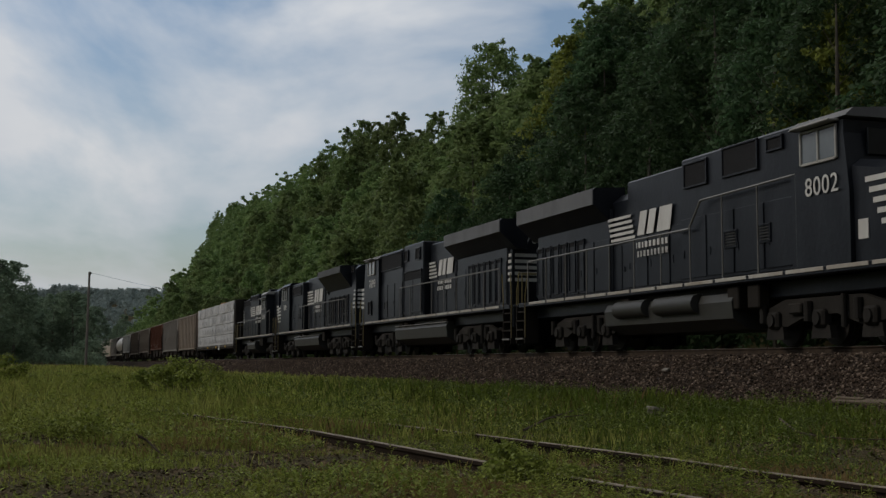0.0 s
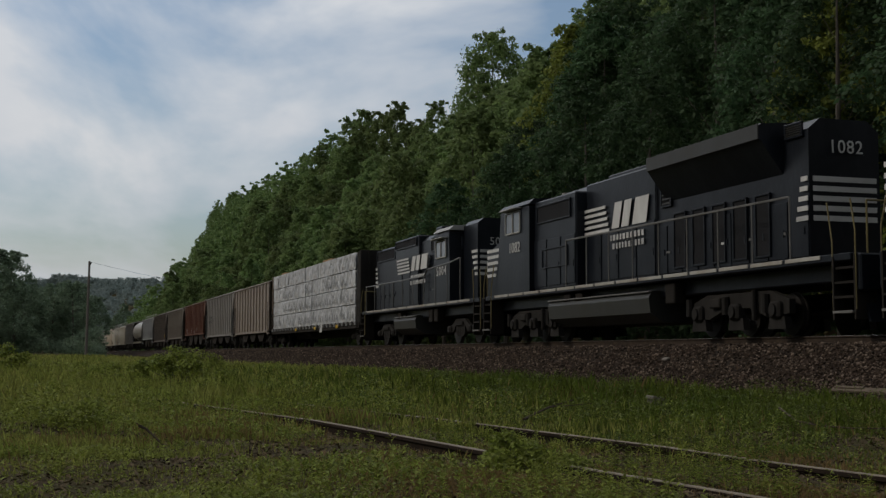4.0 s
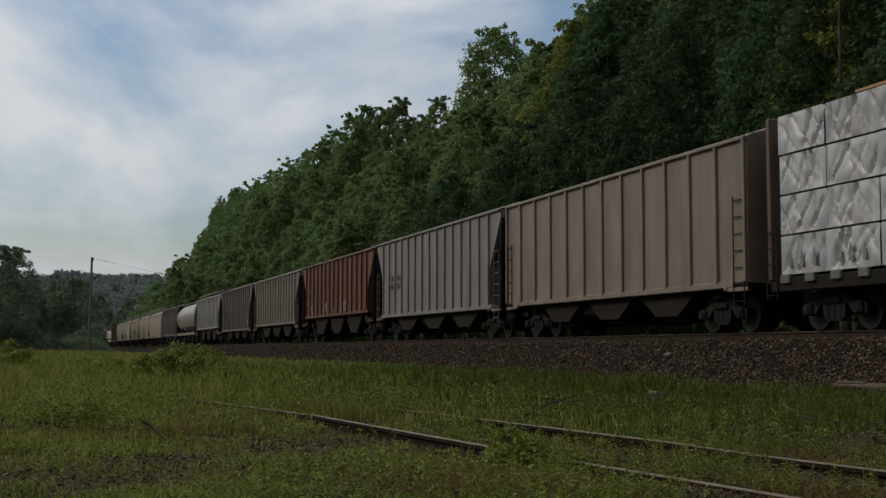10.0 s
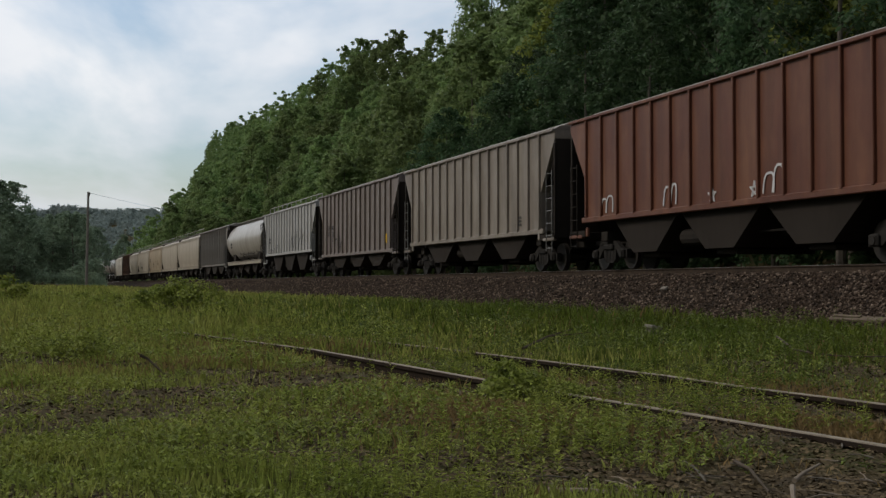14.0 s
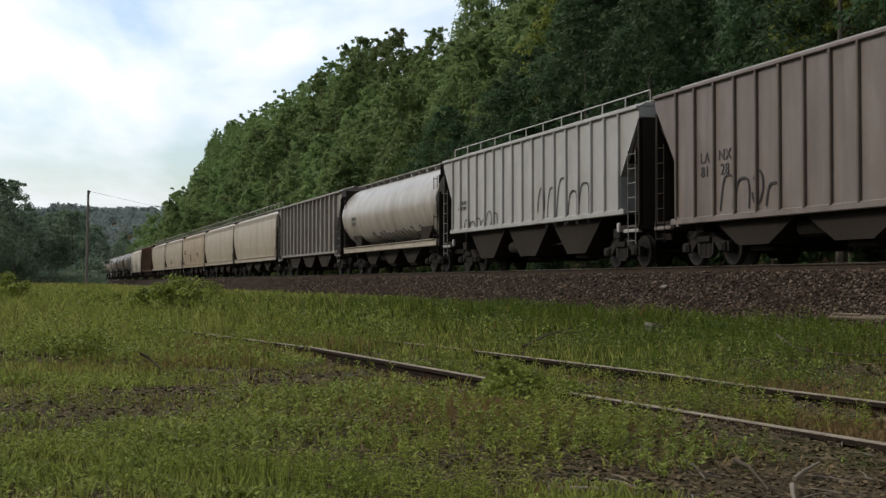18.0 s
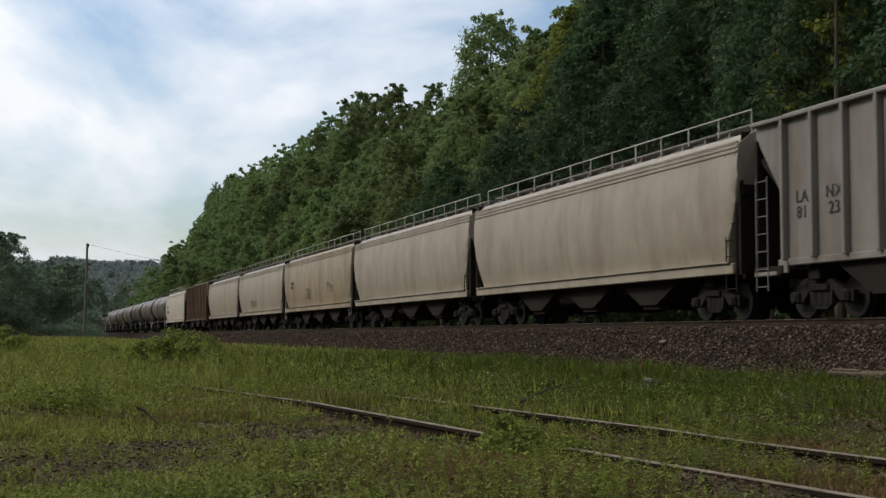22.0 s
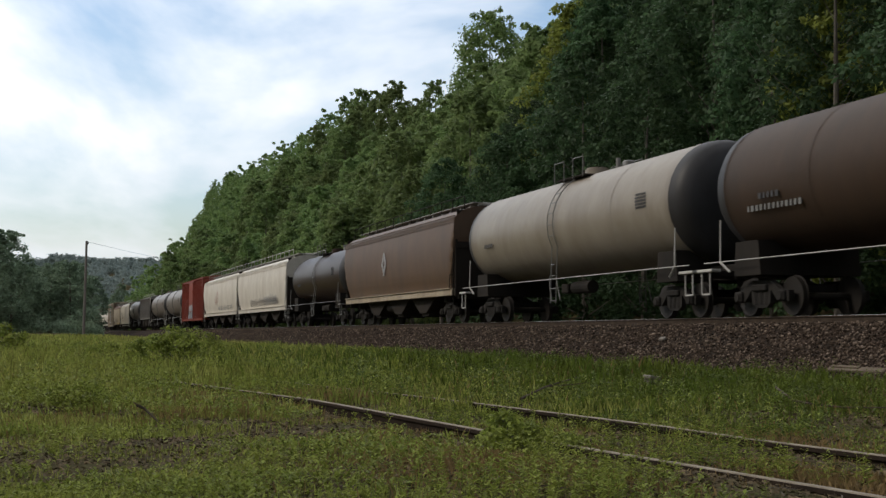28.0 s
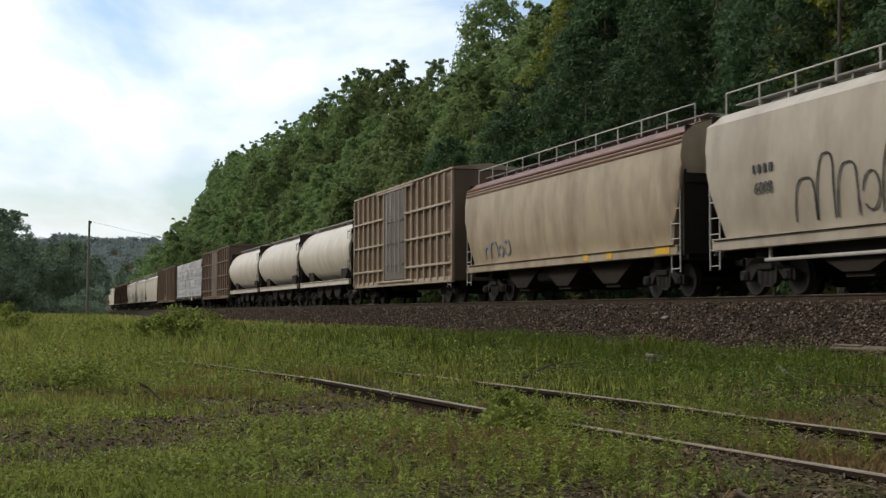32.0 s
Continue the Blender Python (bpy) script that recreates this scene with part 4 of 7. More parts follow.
def tank_car(L, color, label, r=1.60, cz=3.05, seed=0, pale=True, brace=True, dark_ends=True):
    """Tank car: domed shell on a stub sill, platform and ladders at the middle, handrail along the side."""
    ob = car_thing("tank_car", label, "tank car")
    m = CAR[color]
    h = L / 2 - 0.45
    g = Geo()
    rings = []
    st = [(-h, 0.05), (-h + 0.03, 0.45), (-h + 0.12, 0.78), (-h + 0.26, 0.92), (-h + 0.48, 0.985), (-h + 0.75, 1.0)]
    st = st + [(-y, k) for y, k in reversed(st)]
    for y, k in st:
        rings.append([(r * k * math.cos(2 * math.pi * i / 36), y, cz + r * k * math.sin(2 * math.pi * i / 36)) for i in range(36)])
    part("shell", g.loft(rings), m, ob, smooth=True)
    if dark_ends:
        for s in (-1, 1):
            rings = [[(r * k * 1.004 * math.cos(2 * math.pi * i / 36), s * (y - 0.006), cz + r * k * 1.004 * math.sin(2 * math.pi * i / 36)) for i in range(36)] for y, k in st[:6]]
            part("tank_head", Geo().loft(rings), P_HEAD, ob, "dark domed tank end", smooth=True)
    for y in (-h * 0.5, h * 0.5, -h + 0.78, h - 0.78):
        b = Geo()
        ring = lambda yy: [((r + 0.012) * math.cos(2 * math.pi * i / 32), yy, cz + (r + 0.012) * math.sin(2 * math.pi * i / 32)) for i in range(32)]
        b.loft([ring(y - 0.025), ring(y + 0.025)], caps=False)
        part("jacket_band", b, m, ob, smooth=True)
    # fittings at the middle
    t = cz + r
    g = Geo().tube((0, 0, t - 0.1), (0, 0, t + 0.16), 0.40, 16).tube((0, 0, t + 0.16), (0, 0, t + 0.22), 0.34, 16)
    part("manway", g, m, ob, smooth=True)
    for sx in (-1, 1):
        part("platform", Geo().box(sx * 0.80, 0, t - 0.13, 0.34, 2.2, 0.04), P_UNDER, ob)
        x = sx * 1.02
        for y0, y1 in ((-1.1, -0.35), (0.35, 1.1)):
            part("platform_railing", Geo().line([(x, y0, t - 0.2), (x, y0, t + 0.42), (x, y1, t + 0.42), (x, y1, t - 0.2)], 0.016), P_RAILING, ob)
    g = Geo().tube((0.2, 2.2, t - 0.05), (0.2, 2.2, t + 0.22), 0.12, 10).box(-0.1, -2.4, t + 0.06, 0.3, 0.3, 0.2, 0.04)
    g.tube((0.0, -1.5, t + 0.0), (0.0, -1.5, t + 0.35), 0.08, 8)
    part("valves", g, P_RAILING, ob)
    m2 = P_GREYRAIL if pale else P_RAILING
    for sx in (-1, 1):
        g = Geo()
        arc = [(sx * (r + 0.07) * math.cos(a), cz + (r + 0.07) * math.sin(a)) for a in np.linspace(-0.45, 1.25, 9)]
        for y in (-0.22, 0.22):
            g.line([(x, y, z) for x, z in [(sx * 1.56, 0.55)] + arc], 0.018)
        for x, z in [(sx * 1.56, 0.62), (sx * 1.57, 1.0), (sx * 1.58, 1.4), (sx * 1.60, 1.75)] + arc[1:]:
            g.tube((x, -0.22, z), (x, 0.22, z), 0.014, 5)
        g.line([(sx * 1.57, -0.26, 1.35), (sx * 1.57, -0.6, 0.62)], 0.022)
        g.line([(sx * 1.57, 0.26, 1.35), (sx * 1.57, 0.1, 0.62)], 0.022)
        part("ladder", g, P_RAILING, ob)
        g = Geo()
        g.line([(sx * 1.57, -h - 0.25, 1.30), (sx * 1.57, h + 0.25, 1.30)], 0.014)
        for y in (-h + 0.5, h - 0.5):
            g.line([(sx * 1.57, y, 1.30), (sx * 1.52, y + 0.05, 2.3)], 0.022)
            g.line([(sx * 1.57, y, 1.30), (sx * 1.52, y - math.copysign(0.35, y), 1.05)], 0.03)
        part("handrail", g, m2, ob)
    for s in (-1, 1):
        g = Geo()
        g.box(0, s * (h - 0.55), 1.15, 0.7, 2.0, 0.4, 0.03)
        g.side([(s * (h - 1.9), 0.95), (s * (h - 0.75), 0.95), (s * (h - 0.85), 1.75), (s * (h - 1.8), 1.75)], -1.35, 1.35)
        g.box(0, s * (h + 0.20), 1.06, 3.0, 0.30, 0.16, 0.02)
        part("stub_sill", g, P_UNDER, ob)
    for sx in (-1, 1):
        for s in (-1, 1):
            g = Geo().box(sx * 1.5, s * (h + 0.16), 1.12, 0.26, 0.7, 0.07, 0.01)
            g.line([(sx * 1.55, s * (h + 0.4), 1.1), (sx * 1.55, s * (h + 0.4), 0.55), (sx * 1.55, s * (h + 0.02), 0.55), (sx * 1.55, s * (h + 0.02), 1.1)], 0.022)
            part("end_step", g, m2, ob)
    g = Geo().tube((-0.6, -0.9, 1.05), (-0.6, 0.4, 1.05), 0.2, 12).box(-0.5, 1.2, 1.05, 0.3, 0.5, 0.3, 0.03)
    part("brake_gear", g, P_UNDER, ob)
    bogie(ob, -(L / 2 - 1.9))
    bogie(ob, L / 2 - 1.9)
    couplers(ob, L / 2)
    bars(ob, -r * 0.985 - 0.03, -h + 2.3, cz + 0.12, 0.62, 0.44, 5, P_INK, seed, "stencilled data panel", "data_panel")
    bars(ob, -r * 0.985 - 0.03, h - 2.6, cz - 0.35, 0.9, 0.2, 1, P_INK, seed + 1)
    return ob


def boxcar(L, color, label, ribs=8, top=4.6, base=0.85, door_y=0.0, door_w=3.1, horizontals=False, door_mat=None, rib_depth=0.10, body_mat=None, rods=(-0.32, -0.12, 0.12, 0.32)):
    ob = car_thing("boxcar", label, "boxcar")
    m = CAR[color]
    h, W = L / 2, 1.46
    part("body", Geo().box(0, 0, (top + base) / 2, 2 * W, L, top - base, 0.03), body_mat or m, ob)
    part("roof", Geo().along([(-W - 0.10, top), (-W - 0.10, top + 0.07), (0, top + 0.26), (W + 0.10, top + 0.07), (W + 0.10, top)], -h - 0.04, h + 0.04), m, ob)
    g = Geo()
    for i in range(int(L / 1.1)):
        y = -h + 0.5 + i * 1.1
        for sx in (-1, 1):
            g.loft([[(0, y - 0.04, top + 0.27), (0, y + 0.04, top + 0.27), (0, y + 0.04, top + 0.31), (0, y - 0.04, top + 0.31)],
                    [(sx * (W + 0.08), y - 0.04, top + 0.08), (sx * (W + 0.08), y + 0.04, top + 0.08), (sx * (W + 0.08), y + 0.04, top + 0.12), (sx * (W + 0.08), y - 0.04, top + 0.12)]])
    part("roof_ribs", g, m, ob)
    rib = Geo().box(0, 0, (top + base) / 2, rib_depth, 0.12, top - base - 0.1, 0.02).mesh("rib", m)
    far = Geo()
    a, b = door_y - door_w / 2, door_y + door_w / 2
    for lo, hi in ((-h + 0.06, a - 0.2), (b + 0.2, h - 0.06)):
        n = max(2, round((hi - lo) / (L / (2.1 * ribs)) * 0.9))
        for i in range(n):
            y = lo + (hi - lo) * i / (n - 1)
            part("rib", rib, None, ob, loc=(-W - rib_depth / 2, y, 0))
            far.box(W + 0.05, y, (top + base) / 2, 0.1, 0.12, top - base - 0.1)
        if horizontals:
            for z in (1.55, 2.75, 3.95):
                part("belt_rail", Geo().box(-W - rib_depth * 0.62, (lo + hi) / 2, z, rib_depth * 1.2, hi - lo, 0.10, 0.02), m, ob)
    part("far_side_ribs", far, m, ob)
    for sx in (-1, 1):
        d = part("door", Geo().box(sx * (W + 0.06), door_y, (top + base) / 2 + 0.05, 0.10, door_w, top - base - 0.35, 0.02), door_mat or m, ob)
        for z in (1.75, 2.75, 3.75):
            part("door_rib", Geo().box(sx * (W + 0.13), door_y, z, 0.05, door_w - 0.1, 0.09, 0.01), door_mat or m, d)
        for k in rods:
            y = door_y + k * door_w
            part("lock_rod", Geo().tube((sx * (W + 0.17), y, 1.4), (sx * (W + 0.17), y, top - 0.2), 0.025, 6), m if not horizontals else P_GREYRAIL, d)
        for z in (base + 0.14, top - 0.10):
            part("door_track", Geo().box(sx * (W + 0.10), door_y, z, 0.12, door_w * 1.9, 0.10, 0.02), m, ob)
        part("side_sill", Geo().box(sx * (W + 0.02), 0, base + 0.06, 0.12, L - 0.1, 0.24, 0.02), m, ob)
    underframe(ob, L, 0.95)
    for sx in (-1, 1):
        for sy in (-1, 1):
            y = sy * (h - 0.1)
            part("ladder", ladder_geo(sx * (W + 0.12), y, y - sy * 0.45, 0.6, 2.4 if sy > 0 else top - 0.1, 5 if sy > 0 else 9), m, ob)
    part("brake_wheel", Geo().tube((0.8, -h - 0.06, 2.6), (0.8, -h, 2.6), 0.28, 16), P_UNDER, ob)
    return ob


def wrap_mesh(w, h, d, seed):
    """A packet of boards in a creased plastic sheet."""
    r = random.Random(seed)
    nx, nz = 34, 12
    off = Vector((r.uniform(0, 50), r.uniform(0, 50), r.uniform(0, 50)))
    v, f = [], []
    folds = [(r.uniform(-1, 1) * w / 2, r.uniform(-1, 1), r.uniform(0.03, 0.09)) for _ in range(10)]
    for j in range(nz + 1):
        for i in range(nx + 1):
            y, z = -w / 2 + w * i / nx, -h / 2 + h * j / nz
            edge = min(1.0, min(i, nx - i) / 2.0, min(j, nz - j) / 1.5)
            x = 0.03 * noise.noise(Vector((y * 1.4, z * 2.6, 0)) + off) + 0.035 * abs(noise.noise(Vector((y * 3.4 + z * 2.5, z * 1.6, 3)) + off))
            for fy, sl, am in folds:
                x += am * math.exp(-((y - fy - sl * z) / 0.045) ** 2)
            v.append((-d / 2 + x * edge + 0.025 * (1 - edge), y, z))
    row = nx + 1
    for j in range(nz):
        for i in range(nx):
            f.append((j * row + i, j * row + i + 1, (j + 1) * row + i + 1, (j + 1) * row + i))
    g = Geo().add(v, f)
    g.box(0.06, 0, 0, d - 0.12, w - 0.01, h - 0.01)
    return g.mesh("lumber_packet", P_WRAP, True)


def centerbeam(L, label, cols=13, tiers=4, seed=3):
    ob = car_thing("centerbeam_flat_car", label, "flat car")
    h = L / 2
    lo, hi = 1.22, 4.80
    part("deck", Geo().box(0, 0, 1.10, 2.9, L - 0.1, 0.16, 0.02), P_UNDER, ob)
    for sx in (-1, 1):
        g = Geo().box(sx * 1.42, 0, 1.02, 0.12, L - 0.3, 0.30, 0.02)
        part("side_sill", g, P_UNDER, ob)
        g = Geo()
        for i in range(26):
            y = -h + 0.8 + (L - 1.6) * i / 25
            g.box(sx * 1.50, y, 1.14, 0.10, 0.34, 0.20, 0.02)
        part("winches", g, P_RAILING, ob)
    for s in (-1, 1):
        g = Geo().box(0, s * (h - 0.07), 2.95, 2.9, 0.14, 3.75, 0.02)
        if s < 0:
            g.side([(-h + 0.14, 1.1), (-h + 1.05, 1.1), (-h + 0.75, 4.7), (-h + 0.14, 4.8)], -1.42, -1.30)
            g.side([(-h + 0.14, 1.1), (-h + 1.05, 1.1), (-h + 0.75, 4.7), (-h + 0.14, 4.8)], 1.30, 1.42)
        for k in (-1.0, 0, 1.0):
            g.box(k, s * (h + 0.04), 2.95, 0.14, 0.12, 3.7)
        part("bulkhead", g, CAR["box_brown"] if s > 0 else P_FRAME, ob, "tall end bulkhead")
        for sx in (-1, 1):
            part("ladder", ladder_geo(sx * 1.5, s * (h - 0.05), s * (h - 0.45), 0.7, 2.3, 5), P_UNDER, ob)
    g = Geo().box(0, 0, 4.74, 0.5, L - 0.3, 0.12, 0.02)
    for i in range(17):
        g.box(0, -h + 0.6 + (L - 1.2) * i / 16, 3.0, 0.14, 0.16, 3.5)
    part("center_beam", g, P_UNDER, ob)
    inner = L - 1.75      # the load stands clear of the near bulkhead
    w, th = inner / cols, (hi - lo) / tiers
    ms = [wrap_mesh(w - 0.03, th - 0.045, 1.18, seed + i) for i in range(6)]
    r = random.Random(seed)
    mark = Geo()
    for yy in (0.0,):
        mark.loft([[(0, yy - 0.075, -0.18), (0, yy + 0.075, -0.18), (0, yy + 0.012, 0.18), (0, yy - 0.012, 0.18)], [(-0.006, yy - 0.075, -0.18), (-0.006, yy + 0.075, -0.18), (-0.006, yy + 0.012, 0.18), (-0.006, yy - 0.012, 0.18)]])
    mark_me = mark.mesh("print_mark", mat("faded_print", (0.12, 0.13, 0.15), (0.30, 0.31, 0.33), scale=3.0, rough=0.6))
    for j in range(tiers):
        for i in range(cols):
            y = -inner / 2 + w * (i + 0.5) + (0.38 if i >= cols // 2 + 1 else (0.22 if i < cols // 2 else 0.28))
            z = lo + th * (j + 0.5)
            for sx in (-1, 1):
                x = sx * (0.87 + r.uniform(-0.015, 0.02))
                b = part("lumber_packet", ms[r.randrange(6)], None, ob, loc=(x, y, z))
                b.scale = (-sx * 1.0, r.choice((-1, 1)), 1)
                if sx < 0 and r.random() < 0.75 and j < 3:
                    b.scale[1] = 1
                    b.scale[0] = 1
                    for yy in (-0.46, 0.0, 0.46):
                        part("print_mark", mark_me, None, b, loc=(-0.622, yy, -0.08))
                elif sx < 0:
                    b.scale[0] = 1
    for y, w_ in ((-inner * 0.20, 2.2), (inner * 0.36, 1.6)):
        part("top_board", Geo().box(-0.87, y, hi + 0.03, 1.1, w_, 0.07, 0.01), P_WOOD, ob)
    g = Geo()
    for i in range(3):
        g.box(-1.56, -h * 0.62 + i * h * 0.45, 1.05, 0.02, 0.45, 0.16)
    part("reflector", g, P_YELLOW, ob)
    part("data_panel", Geo().box(-1.50, h * -0.28, 1.0, 0.02, 0.55, 0.42), P_WHITE, ob)
    g = Geo()
    g.box(0, 0, 0.75, 0.8, L - 7, 0.45, 0.03)
    part("fish_belly_sill", g, P_UNDER, ob)
    underframe(ob, L)
    return ob


# -- locomotives --
def frame3_mesh(wb):
    g = Geo()
    g.side([(-wb - 0.45, 0.42), (-wb - 0.45, 0.72), (-wb * 0.8, 0.92), (wb * 0.8, 0.92), (wb + 0.45, 0.72), (wb + 0.45, 0.42), (wb * 0.75, 0.36), (wb * 0.3, 0.58), (-wb * 0.3, 0.58), (-wb * 0.75, 0.36)], -0.08, 0.08)
    for k in (-1, 0, 1):
        g.box(-0.08, k * wb, 0.50, 0.26, 0.42, 0.36, 0.05)
        g.tube((-0.26, k * wb, 0.5), (-0.05, k * wb, 0.5), 0.13, 10)
        g.side([(k * wb - 0.36, 0.10), (k * wb - 0.30, 0.36), (k * wb + 0.30, 0.36), (k * wb + 0.36, 0.10)], -0.12, 0.06)
        g.tube((-0.14, k * wb + 0.42, 0.45), (-0.14, k * wb + 0.42, 0.85), 0.10, 8)
    g.tube((-0.16, -wb * 0.5, 0.3), (-0.16, -wb * 0.5, 0.95), 0.06, 8)
    g.box(-0.1, wb * 0.5, 0.72, 0.2, 0.5, 0.22, 0.03)
    return g.mesh("side_frame", P_FRAME)


FRAME3 = frame3_mesh(1.75)


def power_bogie(parent, y, axles):
    b = part("bogie", BOLSTER_ME, None, parent, loc=(0, y, 0))
    ks = (-1, 0, 1) if axles == 3 else (-0.7, 0.7)
    for s in (-1, 1):
        o = part("side_frame", FRAME3 if axles == 3 else FRAME2, None, b, loc=(s * 1.08, 0, 0.06))
        o.scale = (-s, 1 if axles == 3 else 1.35, 1.08)
        for k in ks:
            w = part("wheel", WHEEL_ME, None, b, loc=(s * 0.755, k * 1.75, 0.50))
            w.scale = (-s, 1.08, 1.08)
    for k in ks:
        part("axle", AXLE_ME, None, b, loc=(0, k * 1.75, 0.5))


def locomotive(L, F, label, kind, number, cfg):
    """F: +1 where the cab leads to the near end, -1 where it trails. Lengths along it run from its front."""
    ob = empty("diesel_locomotive", label, "locomotive", "locomotives of the train")
    Y = lambda v: F * (v - L / 2)

    def bx(g, x, v0, v1, z0, z1, sx, ch=0.03):
        return g.box(x, Y((v0 + v1) / 2), (z0 + z1) / 2, sx, abs(v1 - v0), z1 - z0, ch)

    deck = 1.66
    g = Geo()
    bx(g, 0, 0.5, L - 0.5, 1.12, 1.50, 2.2)
    bx(g, 0, 0.35, L - 0.35, 1.50, deck, 3.06, 0.02)
    part("underframe", g, P_BLACK, ob)
    n = cfg.get("sill_n", 13)
    for sx in (-1, 1):
        for i in range(n):
            a = 1.3 + (L - 2.6) * i / n
            g = Geo()
            bx(g, sx * 1.54, a + 0.06, a + (L - 2.6) / n - 0.06, 1.57, 1.655, 0.03, 0.005)
            part("sill_stripe", g, P_SILL, ob)
    hood_top = cfg["hood_top"]
    h0, h1 = cfg["hood"]
    w = 0.92
    # long hood with its doors
    g = Geo().loft([[(s * a, Y(v), z) for s, a, z in ((-1, w, deck), (-1, w, hood_top - 0.25), (-1, w - 0.3, hood_top), (1, w - 0.3, hood_top), (1, w, hood_top - 0.25), (1, w, deck))] for v in (h0, h1)])
    part("long_hood", g, P_BLACK, ob)
    nd = int((h1 - h0) / 0.78)
    for i in range(nd):
        a = h0 + (h1 - h0) * i / nd
        g = Geo()
        bx(g, -w - 0.012, a + 0.03, a + (h1 - h0) / nd - 0.03, deck + 0.1, 3.05, 0.03, 0.01)
        bx(g, -w - 0.035, a + 0.60, a + 0.66, 2.25, 2.42, 0.03, 0)
        part("hood_door", g, P_BLACK, ob)
    g = Geo()
    for i in range(nd):
        a = h0 + (h1 - h0) * i / nd
        bx(g, w + 0.012, a + 0.03, a + (h1 - h0) / nd - 0.03, deck + 0.1, 3.05, 0.03, 0)
    part("far_side_doors", g, P_BLACK, ob)
    # engine and auxiliary cabs that stand out as wide boxes
    for a, b, ww, zt in cfg["boxes"]:
        g = Geo()
        bx(g, 0, a, b, deck, zt, 2 * ww, 0.05)
        cabinet = part("equipment_cabinet", g, P_BLACK, ob)
        k = max(2, int((b - a) / 1.1))
        for i in range(k):
            g = Geo()
            p, q = a + (b - a) * i / k + 0.05, a + (b - a) * (i + 1) / k - 0.05
            bx(g, -ww - 0.01, p, q, deck + 0.12, min(3.3, zt - 0.9), 0.035, 0.01)
            bx(g, -ww - 0.03, q - 0.14, q - 0.08, 2.3, 2.5, 0.03, 0)
            part("cabinet_door", g, P_BLACK, cabinet)
    for a, b, z0, z1, x, look_ in cfg["panels"]:
        if look_ == "white":
            g = Geo()
            bx(g, -x - 0.01, a, b, z0, z1, 0.02, 0)
            part("placard", g, P_WHITE, ob, "white placard")
            continue
        g = Geo()
        bx(g, -x - 0.012, a, b, z0, z1, 0.03, 0)
        gr = part("intake_screen" if look_ == "dark" else "vent", g, P_GRILLE, ob)
        for p, q, r0, r1 in ((a - 0.05, b + 0.05, z0 - 0.05, z0), (a - 0.05, b + 0.05, z1, z1 + 0.05), (a - 0.05, a, z0, z1), (b, b + 0.05, z0, z1)):
            g = Geo()
            bx(g, -x - 0.03, p, q, r0, r1, 0.06, 0.008)
            part("screen_frame", g, P_BLACK, gr)
        if look_ == "vent":
            for i in range(5):
                g = Geo()
                bx(g, -x - 0.04, a + 0.02, b - 0.02, z0 + (z1 - z0) * (i + 0.25) / 5, z0 + (z1 - z0) * (i + 0.6) / 5, 0.03, 0)
                part("louvre", g, P_TANKBLUE, gr)
    # grab irons, latches and small worn marks along the hood
    rl = random.Random(len(number) + int(number))
    for i in range(9):
        v = h0 + (h1 - h0) * (i + rl.uniform(0.2, 0.8)) / 9
        g = Geo()
        bx(g, -w - 0.035, v, v + rl.uniform(0.08, 0.22), 2.3, 2.36, 0.02, 0)
        part("latch", g, P_RAILING if i % 3 else P_WHITE, ob)
    # flared radiator wings
    if "wing" in cfg:
        a, b, z0, z1, zin = cfg["wing"]
        for s in (-1, 1):
            g = Geo()
            poly = [(s * w, zin), (s * 1.50, z0), (s * 1.54, z0 + 0.04), (s * 1.54, z1 - 0.05), (s * 1.48, z1), (s * 0.5, z1 + 0.06), (s * 0.5, zin)]
            g.along(poly, Y(a), Y(b))
            wing = part("radiator_wing", g, P_BLACK, ob, "flared radiator wing with pale lip")
            g = Geo()
            bx(g, s * 1.55, a + 0.02, b - 0.02, z0 + 0.03, z1 - 0.02, 0.03, 0.005)
            part("wing_face", g, cfg.get("wing_mat", P_TANKBLUE), wing)
    # roof details
    for v, l, ww, hh in cfg["roof_bits"]:
        g = Geo()
        bx(g, 0, v, v + l, hood_top - 0.02, hood_top + hh, ww, 0.05)
        part("roof_hatch", g, P_BLACK, ob)
    # cab
    c0, c1, cw, cz = cfg["cab"]
    g = Geo()
    slope = cfg.get("slope", 0.35)
    g.side([(Y(c0), deck), (Y(c0), 3.15), (Y(c0 + slope), cz - 0.55), (Y(c0 + slope), cz - 0.28), (Y(c1), cz - 0.28), (Y(c1), deck)], -cw, cw)
    cab = part("cab", g, P_BLACK, ob)
    rw = cw + 0.05
    g = Geo()
    g.loft([[(-rw, Y(v), cz - 0.22), (-rw * 0.86, Y(v), cz - 0.04), (-0.5, Y(v), cz + 0.02), (0.5, Y(v), cz + 0.02), (rw * 0.86, Y(v), cz - 0.04), (rw, Y(v), cz - 0.22)] for v in (c0 + slope - 0.12, c1 + 0.05)])
    part("cab_roof", g, cfg.get("cab_roof", P_BLACK), ob, smooth=False)
